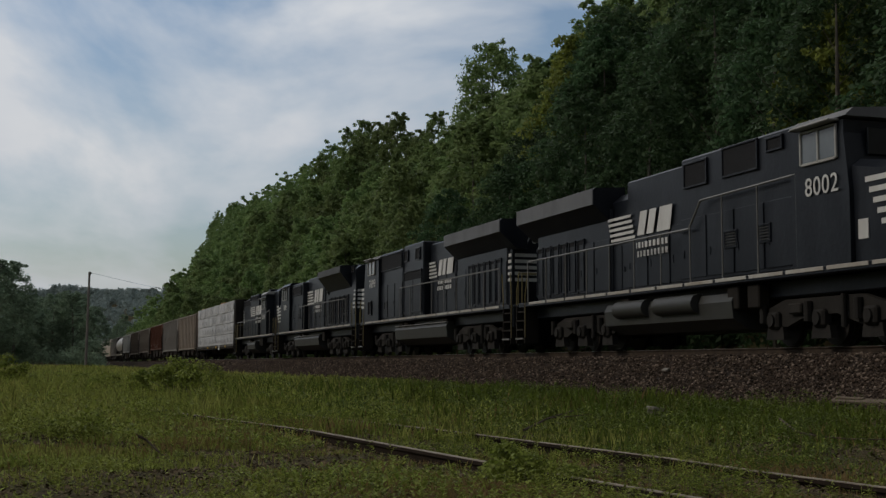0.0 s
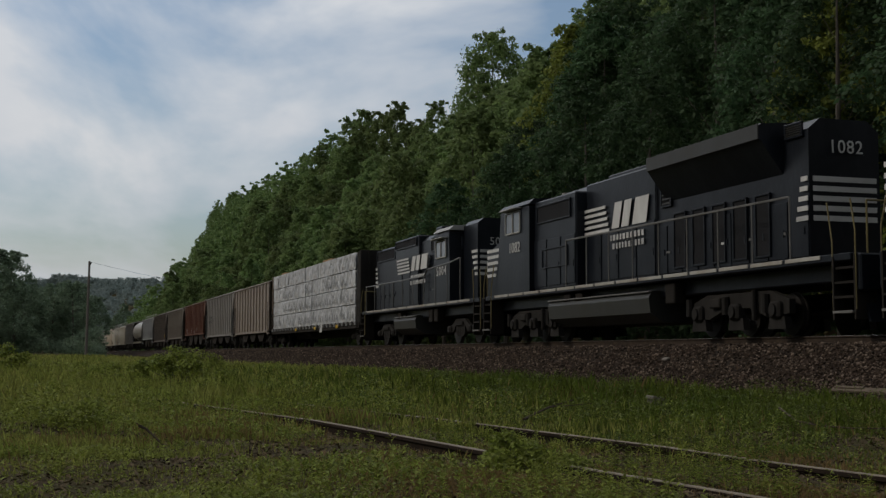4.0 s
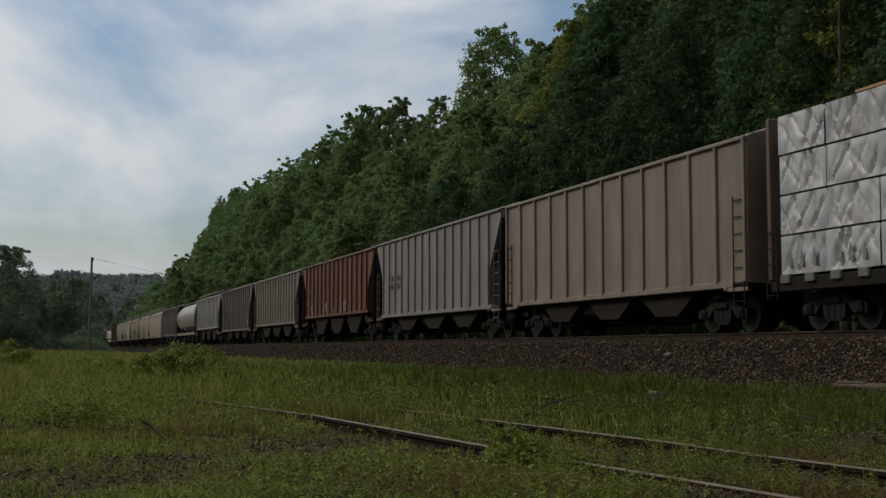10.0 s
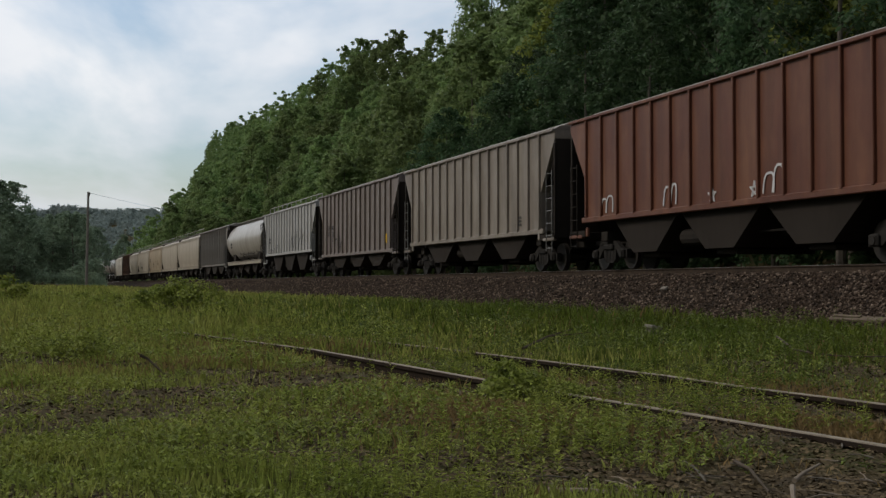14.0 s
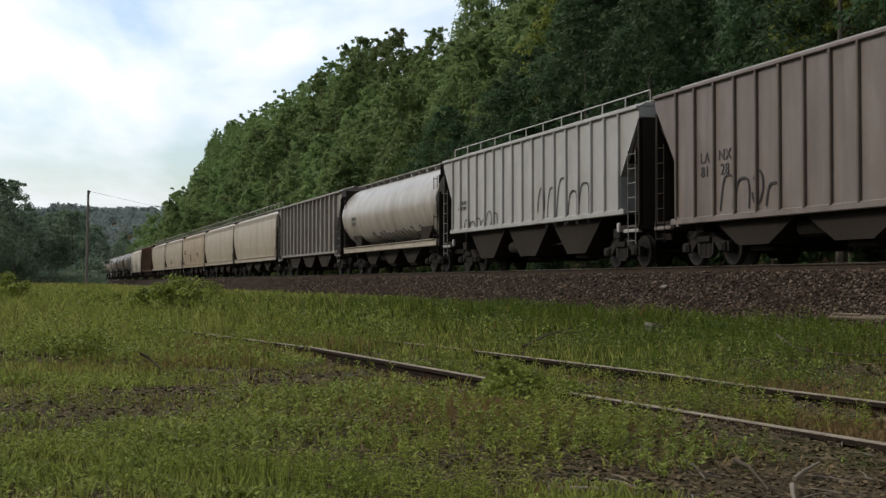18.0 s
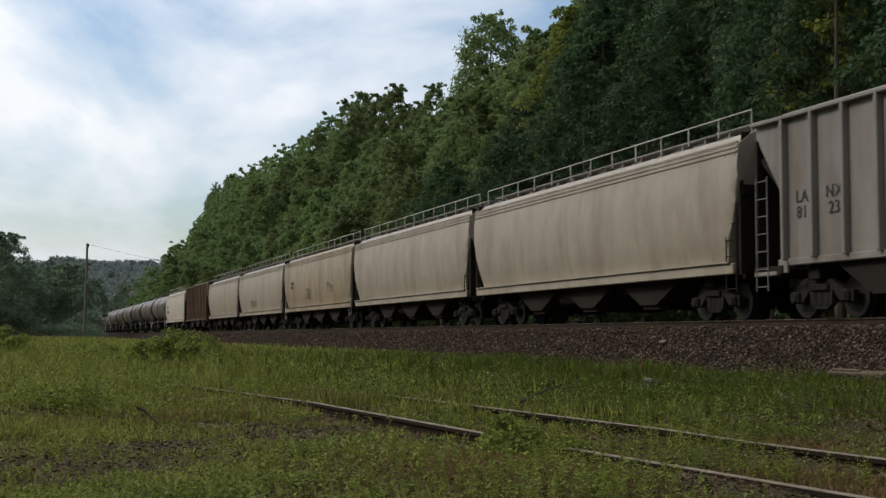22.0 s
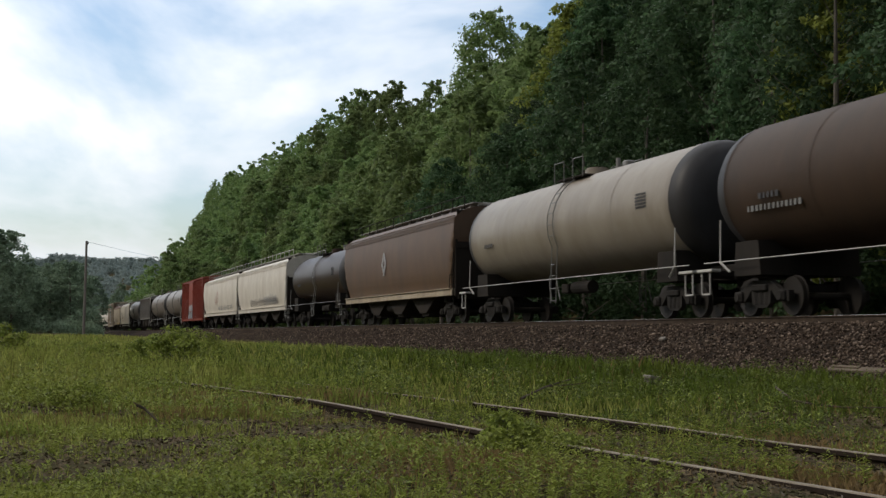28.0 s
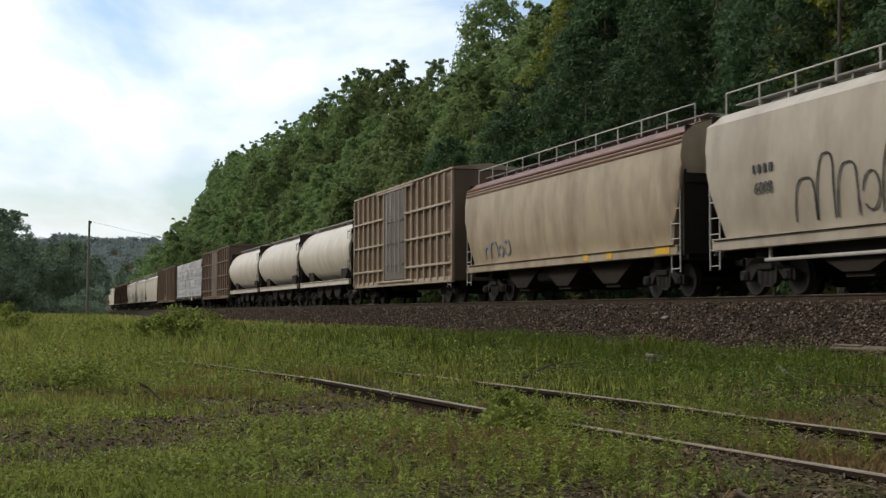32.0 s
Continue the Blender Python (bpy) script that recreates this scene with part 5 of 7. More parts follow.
    for a, b, z0, z1 in cfg["cab_windows"]:
        for s in (-1, 1):
            g = Geo()
            bx(g, s * (cw + 0.005), a, b, z0, z1, 0.03, 0.01)
            win = part("window", g, P_PALEGLASS, ob)
            g = Geo()
            for q in (a - 0.03, b + 0.03, (a + b) / 2):
                bx(g, s * (cw + 0.03), q - 0.03, q + 0.03, z0 - 0.05, z1 + 0.05, 0.05, 0.01)
            bx(g, s * (cw + 0.03), a, b, z0 - 0.07, z0 - 0.01, 0.05, 0.01)
            bx(g, s * (cw + 0.03), a, b, z1 + 0.01, z1 + 0.06, 0.05, 0.01)
            part("window_frame", g, P_STEEL, win)
            g = Geo()
            bx(g, s * (cw + 0.12), a - 0.1, b + 0.1, z1 + 0.10, z1 + 0.14, 0.28, 0.01)
            part("sunshade", g, P_STEEL, win)
    for s in (-1, 1):
        part("windshield", Geo().box(s * 0.62, Y(c0 + slope * 0.5) - F * 0.02, cz - 0.72, 0.8, 0.06, 0.55, 0.01), P_GLASS, ob)
    # short hood
    s0, s1, sw, sz = cfg["nose"]
    g = Geo()
    if sz < 3.4:
        g.loft([[(q * a, Y(v), z) for q, a, z in ((-1, sw, deck), (-1, sw, zt - 0.16), (-1, sw - 0.22, zt), (1, sw - 0.22, zt), (1, sw, zt - 0.16), (1, sw, deck))] for v, zt in ((s0, sz - 0.12), (s0 + 0.1, sz), (s1, sz + 0.42))])
    else:
        g.loft([[(q * a, Y(v), z) for q, a, z in ((-1, sw, deck), (-1, sw, sz - 0.2), (-1, sw - 0.25, sz), (1, sw - 0.25, sz), (1, sw, sz - 0.2), (1, sw, deck))] for v in (s0, s1)])
    part("short_hood", g, P_BLACK, ob)
    # stripes at the nose and at the rear end
    for i in range(5):
        g = Geo()
        z = cfg.get("stripe_z", 2.35) + i * 0.22
        a, b = cfg.get("nose_stripe", (s0, s0 + 0.75))
        bx(g, -sw - 0.012, a, b + cfg.get("stripe_step", 0.09) * i, z, z + 0.11, 0.02, 0)
        g.box(0, Y(s0) - F * 0.012, z + 0.055, sw * 1.8, 0.02, 0.11)
        part("nose_stripe", g, P_WHITE, ob)
        g = Geo()
        g.box(0, Y(h1) + F * 0.012, z + 0.255, w * 1.8, 0.02, 0.12)
        bx(g, -w - 0.04, h1 - 0.45 + 0.05 * i, h1, z + 0.2, z + 0.31, 0.02, 0)
        part("rear_stripe", g, P_WHITE, ob)
    # emblem: speed lines and slanted blocks
    la, lb, lz, lh = cfg["logo"]
    lx = -cfg.get("logo_x", w) - 0.05
    ya, yb = sorted((Y(la), Y(lb)))
    wid = yb - ya
    for i in range(5):
        z = lz + lh * (1 - i / 4.0)
        g = Geo()
        y1, y0 = yb - 0.10 * i * 0.5, yb - wid * 0.44 + 0.06 * (4 - i) - 0.05
        g.loft([[(lx, y0 + 0.03, z), (lx, y1, z), (lx, y1 - 0.04, z - lh * 0.13), (lx, y0 + 0.06, z - lh * 0.13)], [(lx + 0.015, y0 + 0.03, z), (lx + 0.015, y1, z), (lx + 0.015, y1 - 0.04, z - lh * 0.13), (lx + 0.015, y0 + 0.06, z - lh * 0.13)]])
        part("emblem_bar", g, P_WHITE, ob)
    k = lh * 1.12

    def quad(p):
        g = Geo()
        q = [(lx, ya + wid * 0.52 - a * wid * 0.52, lz - 0.08 * lh + b * k) for a, b in p]
        g.loft([q, [(x + 0.015, y, z) for x, y, z in q]])
        part("emblem_block", g, P_WHITE, ob)

    for p in (((0.0, 0.02), (0.20, 0.02), (0.30, 0.98), (0.10, 0.98)), ((0.27, 0.02), (0.46, 0.02), (0.56, 0.98), (0.37, 0.98)), ((0.56, 0.02), (0.92, 0.02), (1.0, 0.98), (0.66, 0.98))):
        quad(p)
    bars(ob, lx, ya + wid * 0.30, lz - 0.44, wid * 0.46, 0.50, 2, P_WHITE, 5, "two rows of white name bars")
    nv, nz, nsz = cfg["number"]
    lettering(number, -cfg.get("number_x", cw) - 0.02, Y(nv), nz, nsz, P_WHITE, ob, "white road number", cfg.get("number_gap", 1.08))
    ev, ez = cfg.get("end_number", (None, 0))
    if ev is not None:
        o = lettering(number, 0, 0, 0, 0.42, P_WHITE, ob, "white road number on the end", 1.1)
        o.matrix_basis = Matrix.Translation((0, Y(ev) - 0.03, ez)) @ pose(0, 0, 0, 90, 0, 0)
    # fuel tank, air tanks
    ta, tb, tz0, tz1 = cfg["tank"]
    g = Geo().loft([[(-1.35, Y(v), tz1), (-1.45, Y(v), tz1 - 0.2), (-1.4, Y(v), tz0 + 0.25), (-1.0, Y(v), tz0), (1.0, Y(v), tz0), (1.4, Y(v), tz0 + 0.25), (1.45, Y(v), tz1 - 0.2), (1.35, Y(v), tz1)] for v in (ta, tb)])
    part("fuel_tank", g, P_TANKBLUE, ob, "dull grey fuel tank")
    if not cfg.get("air_tanks"):
        g = Geo()
        bx(g, -1.40, ta, tb, tz1 - 0.05, tz1 - 0.01, 0.12, 0.01)
        part("tank_lip", g, P_RAILING, ob)
    for a, b, z in cfg.get("air_tanks", ()):
        part("air_reservoir", Geo().tube((-1.42, Y(a), z), (-1.42, Y(b), z), 0.24, 14), P_TANKBLUE, ob, smooth=True)
    for v in (0.32 * L, 0.36 * L, 0.62 * L):
        g = Geo()
        bx(g, -1.25, v, v + 0.5, 0.9, 1.45, 0.3, 0.03)
        part("side_box", g, P_UNDER, ob)
    for v in cfg["bogies"]:
        power_bogie(ob, Y(v), cfg["axles"])
    # walkway railing with posts
    for s in (-1, 1):
        g = Geo()
        pts = [(s * 1.50, Y(v), z) for v, z in cfg["rail"]]
        g.line(pts, 0.03)
        part("handrail", g, P_RAILING, ob)
        a, b = cfg["rail"][0][0], cfg["rail"][-1][0]
        m = int(abs(b - a) / 1.45)
        for i in range(m + 1):
            v = a + (b - a) * i / m
            zt = float(np.interp(v, [q[0] for q in cfg["rail"]], [q[1] for q in cfg["rail"]]))
            part("stanchion", Geo().tube((s * 1.50, Y(v), deck - 0.05), (s * 1.50, Y(v), zt), 0.022, 6), P_RAILING, ob)
    for v, d in ((0.0, 1), (L, -1)):
        for s in (-1, 1):
            g = Geo()
            for i in range(4):
                part("step", Geo().box(s * (1.34 + 0.03 * i), Y(v + d * 0.55), 1.36 - i * 0.30, 0.34, 0.66, 0.05), P_RAILING if i == 3 else P_UNDER, ob)
            for q in (0.20, 0.92):
                part("step_side", Geo().box(s * 1.30, Y(v + d * q), 0.95, 0.5, 0.05, 1.3), P_UNDER, ob)
            g = Geo()
            g.line([(s * 1.53, Y(v + d * 0.18), 0.5), (s * 1.53, Y(v + d * 0.18), 2.1), (s * 1.5, Y(v + d * 0.35), 2.75)], 0.018)
            g.line([(s * 1.53, Y(v + d * 0.95), 0.5), (s * 1.53, Y(v + d * 0.95), 1.9), (s * 1.5, Y(v + d * 1.15), 2.75)], 0.018)
            part("grab_rail", g, P_GOLD, ob)
        g = Geo()
        g.box(0, Y(v + d * 0.12), 1.25, 3.0, 0.14, 0.75, 0.03)
        g.side([(Y(v + d * 0.02), 0.25), (Y(v + d * 0.3), 0.95), (Y(v + d * 0.38), 0.95), (Y(v + d * 0.1), 0.25)], -1.3, 1.3)
        part("pilot", g, P_BLACK, ob)
        g = Geo().line([(-1.3, Y(v + d * 0.1), 1.6), (-1.3, Y(v + d * 0.1), 2.7), (-0.3, Y(v + d * 0.1), 2.7), (-0.3, Y(v + d * 0.1), 1.6)], 0.022)
        g.line([(1.3, Y(v + d * 0.1), 1.6), (1.3, Y(v + d * 0.1), 2.7), (0.3, Y(v + d * 0.1), 2.7), (0.3, Y(v + d * 0.1), 1.6)], 0.022)
        part("end_railing", g, P_GOLD, ob)
    couplers(ob, L / 2 - 0.1)
    g = Geo().box(0, Y(c0 + slope - 0.05), cz + 0.02, 0.9, 0.12, 0.2, 0.02)
    g.tube((0, Y(c1 - 0.4), cz), (0, Y(c1 - 0.4), cz + 0.25), 0.14, 10)
    part("horn_and_lights", g, P_STEEL, ob)
    return ob


GE_A = dict(hood_top=4.6, hood=(5.5, 21.4), sill_n=13, boxes=[(5.5, 10.72, 1.36, 4.86), (10.72, 14.6, 0.98, 4.84), (15.6, 21.3, 1.02, 4.2)],
            panels=[(7.07, 8.57, 4.14, 4.78, 1.36, "dark"), (9.39, 10.47, 4.12, 4.68, 1.36, "dark"), (6.05, 6.62, 4.46, 4.70, 1.36, "dark"), (6.58, 7.08, 2.42, 2.76, 1.36, "vent"), (8.02, 8.52, 2.42, 2.76, 1.36, "vent"),
                    (2.98, 3.30, 2.12, 2.52, 1.42, "white")] + [(17.5 + 0.66 * i, 17.92 + 0.66 * i, 1.9, 3.42, 1.02, "dark") for i in range(6)],
            wing=(15.7, 21.9, 4.27, 4.80, 3.75), wing_mat=P_WING, cab_roof=P_ROOF, roof_bits=[(14.4, 1.0, 1.2, 0.2), (10.9, 3.2, 1.3, 0.3)], cab=(3.45, 5.5, 1.52, 4.90), slope=0.15, cab_windows=[(3.85, 5.05, 3.90, 4.52)],
            nose=(1.0, 3.5, 1.42, 3.38), stripe_z=2.36, nose_stripe=(1.2, 2.56), stripe_step=0.12, logo=(11.8, 15.8, 3.25, 0.62), logo_x=0.99, number=(4.36, 3.34, 0.56),
            tank=(8.2, 15.2, 0.45, 1.3), air_tanks=[(9.8, 11.9, 1.12), (12.5, 14.3, 1.12)], bogies=(5.0, 17.3), axles=3,
            rail=[(5.35, 3.73), (5.6, 3.72), (9.5, 3.66), (10.1, 3.01), (21.0, 3.0)])
GE_B = dict(GE_A, end_number=(19.95, 4.05), wing=(13.9, 20.3, 4.24, 4.74, 3.7), logo=(9.66, 13.6, 3.32, 0.60), tank=(6.4, 13.9, 0.45, 1.32), air_tanks=[], hood=(5.5, 19.9), bogies=(4.6, 16.7), wing_mat=P_WING, logo_x=0.99,
            boxes=[(3.7, 7.35, 1.36, 4.80), (7.35, 10.3, 1.30, 4.88), (10.3, 13.8, 0.98, 4.72), (14.0, 19.6, 1.0, 4.2)],
            panels=[(3.8, 7.25, 4.0, 4.66, 1.36, "dark"), (7.5, 8.05, 4.2, 4.62, 1.30, "dark"), (9.3, 9.85, 4.15, 4.6, 1.30, "dark"), (7.5, 10.1, 1.9, 3.66, 1.30, "dark"), (4.4, 4.9, 2.2, 2.5, 1.36, "vent"), (2.0, 2.5, 2.0, 2.6, 1.52, "dark")]
            + [(15.5 + 0.62 * i, 15.92 + 0.62 * i, 1.9, 3.4, 1.0, "dark") for i in range(6)],
            rail=[(7.4, 3.0), (20.1, 2.97)], number=(2.66, 3.44, 0.56), cab=(1.0, 3.75, 1.52, 4.82), slope=0.2, nose=(0.2, 1.1, 1.42, 3.38), nose_stripe=(0.2, 0.85), cab_windows=[(1.9, 3.1, 3.95, 4.52)], roof_bits=[(10.6, 2.6, 1.3, 0.2)])
EMD_C = dict(end_number=(19.75, 4.2), hood_top=4.85, hood=(5.8, 19.7), sill_n=14, boxes=[(4.6, 8.0, 1.34, 4.62), (8.0, 12.6, 0.99, 4.8)],
             panels=[(5.0, 7.6, 3.9, 4.4, 1.34, "dark"), (5.4, 7.4, 2.4, 2.95, 1.34, "dark"), (18.9, 19.5, 4.5, 4.75, 0.93, "vent"), (12.9, 13.4, 3.6, 4.2, 0.93, "vent")] + [(13.6 + 1.0 * i, 14.15 + 1.0 * i, 1.9, 3.3, 0.93, "dark") for i in range(5)],
             wing=(13.15, 18.7, 4.46, 4.86, 3.7), wing_mat=P_TANKBLUE, roof_bits=[(9.0, 2.6, 1.4, 0.12), (16.8, 1.8, 1.0, 0.12)], cab=(1.7, 4.6, 1.52, 4.80), slope=0.2, cab_windows=[(2.5, 3.8, 3.75, 4.4)],
             nose=(0.3, 1.8, 1.42, 3.38), nose_stripe=(0.3, 1.2), logo=(7.7, 12.3, 3.3, 0.7), logo_x=1.0, number=(3.3, 3.2, 0.5), tank=(6.0, 13.0, 0.45, 1.3), bogies=(4.2, 17.0), axles=3,
             rail=[(7.6, 3.1), (19.8, 3.03)])
GP_D = dict(end_number=(2.18, 3.92), hood_top=4.74, hood=(6.0, 17.2), sill_n=11, boxes=[(9.6, 13.4, 1.04, 4.82)],
            panels=[(13.8, 16.9, 4.1, 4.55, 0.92, "dark"), (9.9, 13.2, 4.42, 4.72, 1.04, "dark"), (6.4, 8.0, 4.0, 4.5, 0.92, "dark")],
            roof_bits=[(14.0, 1.2, 0.9, 0.16), (8.1, 0.9, 0.9, 0.36), (6.6, 1.2, 0.8, 0.15)], cab=(3.9, 5.95, 1.50, 4.72), slope=0.08, cab_windows=[(4.33, 5.6, 3.5, 4.1)], cab_roof=P_STEEL,
            nose=(2.2, 3.9, 0.92, 4.84), stripe_z=2.62, nose_stripe=(2.2, 2.5), logo=(8.1, 13.0, 3.3, 0.60), logo_x=1.05, number=(4.9, 2.9, 0.52), number_gap=1.3, tank=(8.8, 12.2, 0.45, 1.25),
            bogies=(3.6, 14.4), axles=2, rail=[(2.6, 3.3), (3.9, 3.2), (6.9, 3.1), (7.3, 2.85), (17.0, 2.85)])

# ---- the order of the train: front and rear of each car, in units of 15.6 m from one point of the chain ----
UNIT, PACE, FAST_FROM = 15.6, 0.66, 21.575


def run(t):
    """How far the chain has come, in units; the film runs five times as fast after FAST_FROM."""
    return PACE * (t - 19) if t < FAST_FROM else PACE * (FAST_FROM - 19) + 5 * PACE * (t - FAST_FROM)


train = []


def couple(ob, a, b):
    train.append((ob, (a + b) / 2 * UNIT))
    return ob


def ln(a, b):
    return (b - a) * UNIT


couple(locomotive(ln(-11.37, -9.95), 1, "black diesel locomotive with wide cab and white road number", "", "8002", GE_A), -11.37, -9.95)
couple(locomotive(ln(-9.94, -8.56), -1, "black diesel locomotive running cab to the rear", "", "7699", GE_B), -9.94, -8.56)
couple(locomotive(ln(-8.53, -7.10), -1, "black six-axle diesel locomotive with large radiator hood", "", "1082", EMD_C), -8.53, -7.10)
L4 = couple(locomotive(ln(-7.10, -5.94), 1, "black four-axle road switcher with high short hood", "", "5004", GP_D), -7.10, -5.94)
couple(centerbeam(ln(-5.92, -4.34), "centerbeam flat car loaded with white-wrapped lumber packets"), -5.92, -4.34)
H1 = couple(ribbed_hopper(ln(-4.29, -3.28), "tan", "tan covered hopper car with ribbed sides", 13, 4.58, 4.72, 0.9, full_sides=True, rib_w=0.10), -4.29, -3.28)
H2 = couple(ribbed_hopper(ln(-3.24, -2.15), "white_grey", "grey-white ribbed covered hopper car with black car marks", 15, 4.6, 4.74), -3.24, -2.15)
for y, body in ((5.73, "RF\n464"), (4.69, "MX\n561")):
    lettering(body, -1.472, y, 2.62, 0.40, P_INK, H2, "black stencilled car marks", 1.1)
H3 = couple(ribbed_hopper(ln(-2.10, -1.01), "rust_brown", "rust-brown ribbed covered hopper car", 15, 4.53, 4.68, sill=1.5), -2.10, -1.01)
for y in (-1.9, 0.0):
    g = Geo()
    star = [(-1.478, y + 0.2 * math.sin(2.513 * k), 1.75 + 0.2 * math.cos(2.513 * k)) for k in range(6)]
    part("graffiti", g.line(star, 0.022, 4), P_SPRAY_W, H3, "small white star scrawl")
for y in (-2.7, 2.1, 5.9):
    scrawl(H3, -1.478, y, 1.95, 0.75, 0.65, 2, P_SPRAY_W, 51 + int(y * 10), 0.03)
H4 = couple(ribbed_hopper(ln(-0.93, 0.15), "grey", "weathered grey ribbed covered hopper car", 16, 4.5, 4.66, sill=1.3), -0.93, 0.15)
bars(H4, -1.472, -5.3, 1.7, 0.5, 0.36, 3, P_INK, 9)
H5 = couple(ribbed_hopper(ln(0.22, 1.28), "mauve_grey", "brown-stained grey ribbed covered hopper car with scrawls", 16, 4.5, 4.66, rib_mat="dark_grey"), 0.22, 1.28)
scrawl(H5, -1.478, 3.6, 1.72, 2.6, 0.85, 4, P_SPRAY, 4, 0.03)
part("orange_patch", Geo().box(-1.476, -6.2, 1.7, 0.02, 0.35, 0.42), P_YELLOW, H5, "worn orange patch")
for y, body in ((5.65, "LA\n81"), (4.71, "NX\n28")):
    lettering(body, -1.472, y, 2.45, 0.38, P_INK, H5, "black stencilled car marks", 1.1)
H6 = couple(ribbed_hopper(ln(1.34, 2.44), "light", "light grey ribbed covered hopper car with roof railing and graffiti", 17, 4.40, 4.55, rail=True, sill=1.57), 1.34, 2.44)
scrawl(H6, -1.478, -3.3, 2.1, 4.2, 1.5, 5, P_SPRAY, 11, 0.024)
scrawl(H6, -1.478, 4.2, 1.8, 3.6, 0.7, 6, P_SPRAY, 12, 0.022)
bars(H6, -1.472, 6.3, 2.5, 0.9, 0.42, 2, P_INK, 13)
H7 = couple(curved_hopper(ln(2.48, 3.53), "silver", "silver-white cylindrical covered hopper car with graffiti along the bottom", round_profile, 4.1, 4.50, False, False, CAR["cream"], True), 2.48, 3.53)
scrawl(H7, -1.5, -1.2, 1.75, 8.5, 0.7, 13, P_SPRAY, 21, 0.026, lambda z: -round_profile(z) - 0.015)
bars(H7, -round_profile(2.6) - 0.02, 5.6, 2.65, 0.8, 0.5, 2, P_INK, 22)
H8 = couple(ribbed_hopper(ln(3.58, 4.72), "white_grey", "stained tan-grey ribbed covered hopper car with deep side posts", 15, 4.45, 4.6, rib_w=0.10, sill=1.25, W=1.42, rib_d=0.17), 3.58, 4.72)
for y, body in ((7.1, "LA\n81"), (5.95, "NX\n23")):
    lettering(body, -1.424, y, 2.45, 0.38, P_INK, H8, "black stencilled car marks", 1.1)
H9 = couple(curved_hopper(ln(4.76, 5.94), "cream", "cream covered hopper car with smooth rounded sides"), 4.76, 5.94)
H10 = couple(curved_hopper(ln(5.98, 7.11), "cream", "cream covered hopper car with smooth rounded sides"), 5.98, 7.11)
H11 = couple(curved_hopper(ln(7.15, 8.29), "beige", "beige rounded covered hopper car with small graffiti tags", rail_mat=P_GREYRAIL), 7.15, 8.29)
flow = lambda z: -flow_profile(z) - 0.015
scrawl(H11, -1.6, -4.2, 2.3, 1.6, 0.6, 4, P_SPRAY, 31, 0.018, flow)
scrawl(H11, -1.6, 1.5, 2.2, 1.2, 0.9, 3, P_SPRAY, 32, 0.018, flow)
bars(H11, -1.62, 6.2, 2.7, 0.9, 0.5, 2, P_INK, 33)
H12 = couple(curved_hopper(ln(8.34, 9.48), "cream", "cream rounded covered hopper car with faint tags"), 8.34, 9.48)
scrawl(H12, -1.6, 2.2, 1.95, 2.4, 0.6, 5, P_SLOPE, 34, 0.014, flow)
H13 = couple(curved_hopper(ln(9.53, 10.62), "cream", "cream covered hopper car with smooth rounded sides"), 9.53, 10.62)
HB = couple(ribbed_hopper(ln(10.68, 11.80), "old_brown", "faded brown ribbed covered hopper car with rust-streaked panels", 15, 4.5, 4.66, rib_w=0.09), 10.68, 11.80)
for k, ch in enumerate("WE"):
    lettering(ch, -1.472, -3.0 - 1.05 * k, 3.45, 0.5, P_SPRAY_W, HB, "worn white letter")
HC = couple(curved_hopper(ln(11.86, 13.07), "white", "white-grey rounded covered hopper car with pale roof railing", rail_mat=P_GREYRAIL, sill_mat=CAR["white"]), 11.86, 13.07)
lettering("TILX", -flow_profile(2.75) - 0.02, 6.6, 2.85, 0.42, P_INK, HC, "black car mark")
bars(HC, -flow_profile(2.3) - 0.02, 6.5, 2.3, 1.25, 0.32, 1, P_INK, 41)
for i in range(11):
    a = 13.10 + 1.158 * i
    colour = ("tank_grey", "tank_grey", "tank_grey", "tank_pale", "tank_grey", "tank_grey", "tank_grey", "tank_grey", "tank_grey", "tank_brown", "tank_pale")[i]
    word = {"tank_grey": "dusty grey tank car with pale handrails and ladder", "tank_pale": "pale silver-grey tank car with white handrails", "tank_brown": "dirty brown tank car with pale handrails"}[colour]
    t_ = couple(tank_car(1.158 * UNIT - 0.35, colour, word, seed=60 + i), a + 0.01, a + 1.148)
    if i == 9:
        bars(t_, -1.52, 5.7, 2.45, 2.2, 0.2, 1, P_RAILING, 77, "worn pale car marks")
D1 = couple(curved_hopper(ln(25.89, 27.03), "brown", "dark brown rounded covered hopper car with white diamond mark", rail_mat=P_UNDER, sill_mat=CAR["beige"]), 25.89, 27.03)
g = Geo()
for a in range(4):
    for k in (0.0, 0.13):
        p, q = math.pi / 2 * a, math.pi / 2 * (a + 1)
        A = (-1.63, 1.0 - (0.34 - k) * math.sin(p), 2.75 + (0.52 - k * 1.3) * math.cos(p))
        B = (-1.63, 1.0 - (0.34 - k) * math.sin(q), 2.75 + (0.52 - k * 1.3) * math.cos(q))
        g.tube(A, B, 0.025, 4)
part("diamond_mark", g, P_SPRAY_W, D1, "white outlined diamond")
couple(tank_car(ln(27.06, 28.02) - 0.3, "tank_black", "short black tank car with glossy shell", 1.45, 2.85, 80, False), 27.06, 28.02)
W1 = couple(curved_hopper(ln(28.05, 29.30), "white", "long white covered hopper car with graffiti along its side", rail_mat=P_GREYRAIL), 28.05, 29.30)
scrawl(W1, -1.6, -1.5, 1.75, 11.0, 0.55, 30, P_SPRAY, 81, 0.014, flow)
scrawl(W1, -1.6, -4.0, 1.9, 5.0, 0.7, 13, P_SPRAY_B, 82, 0.022, flow)
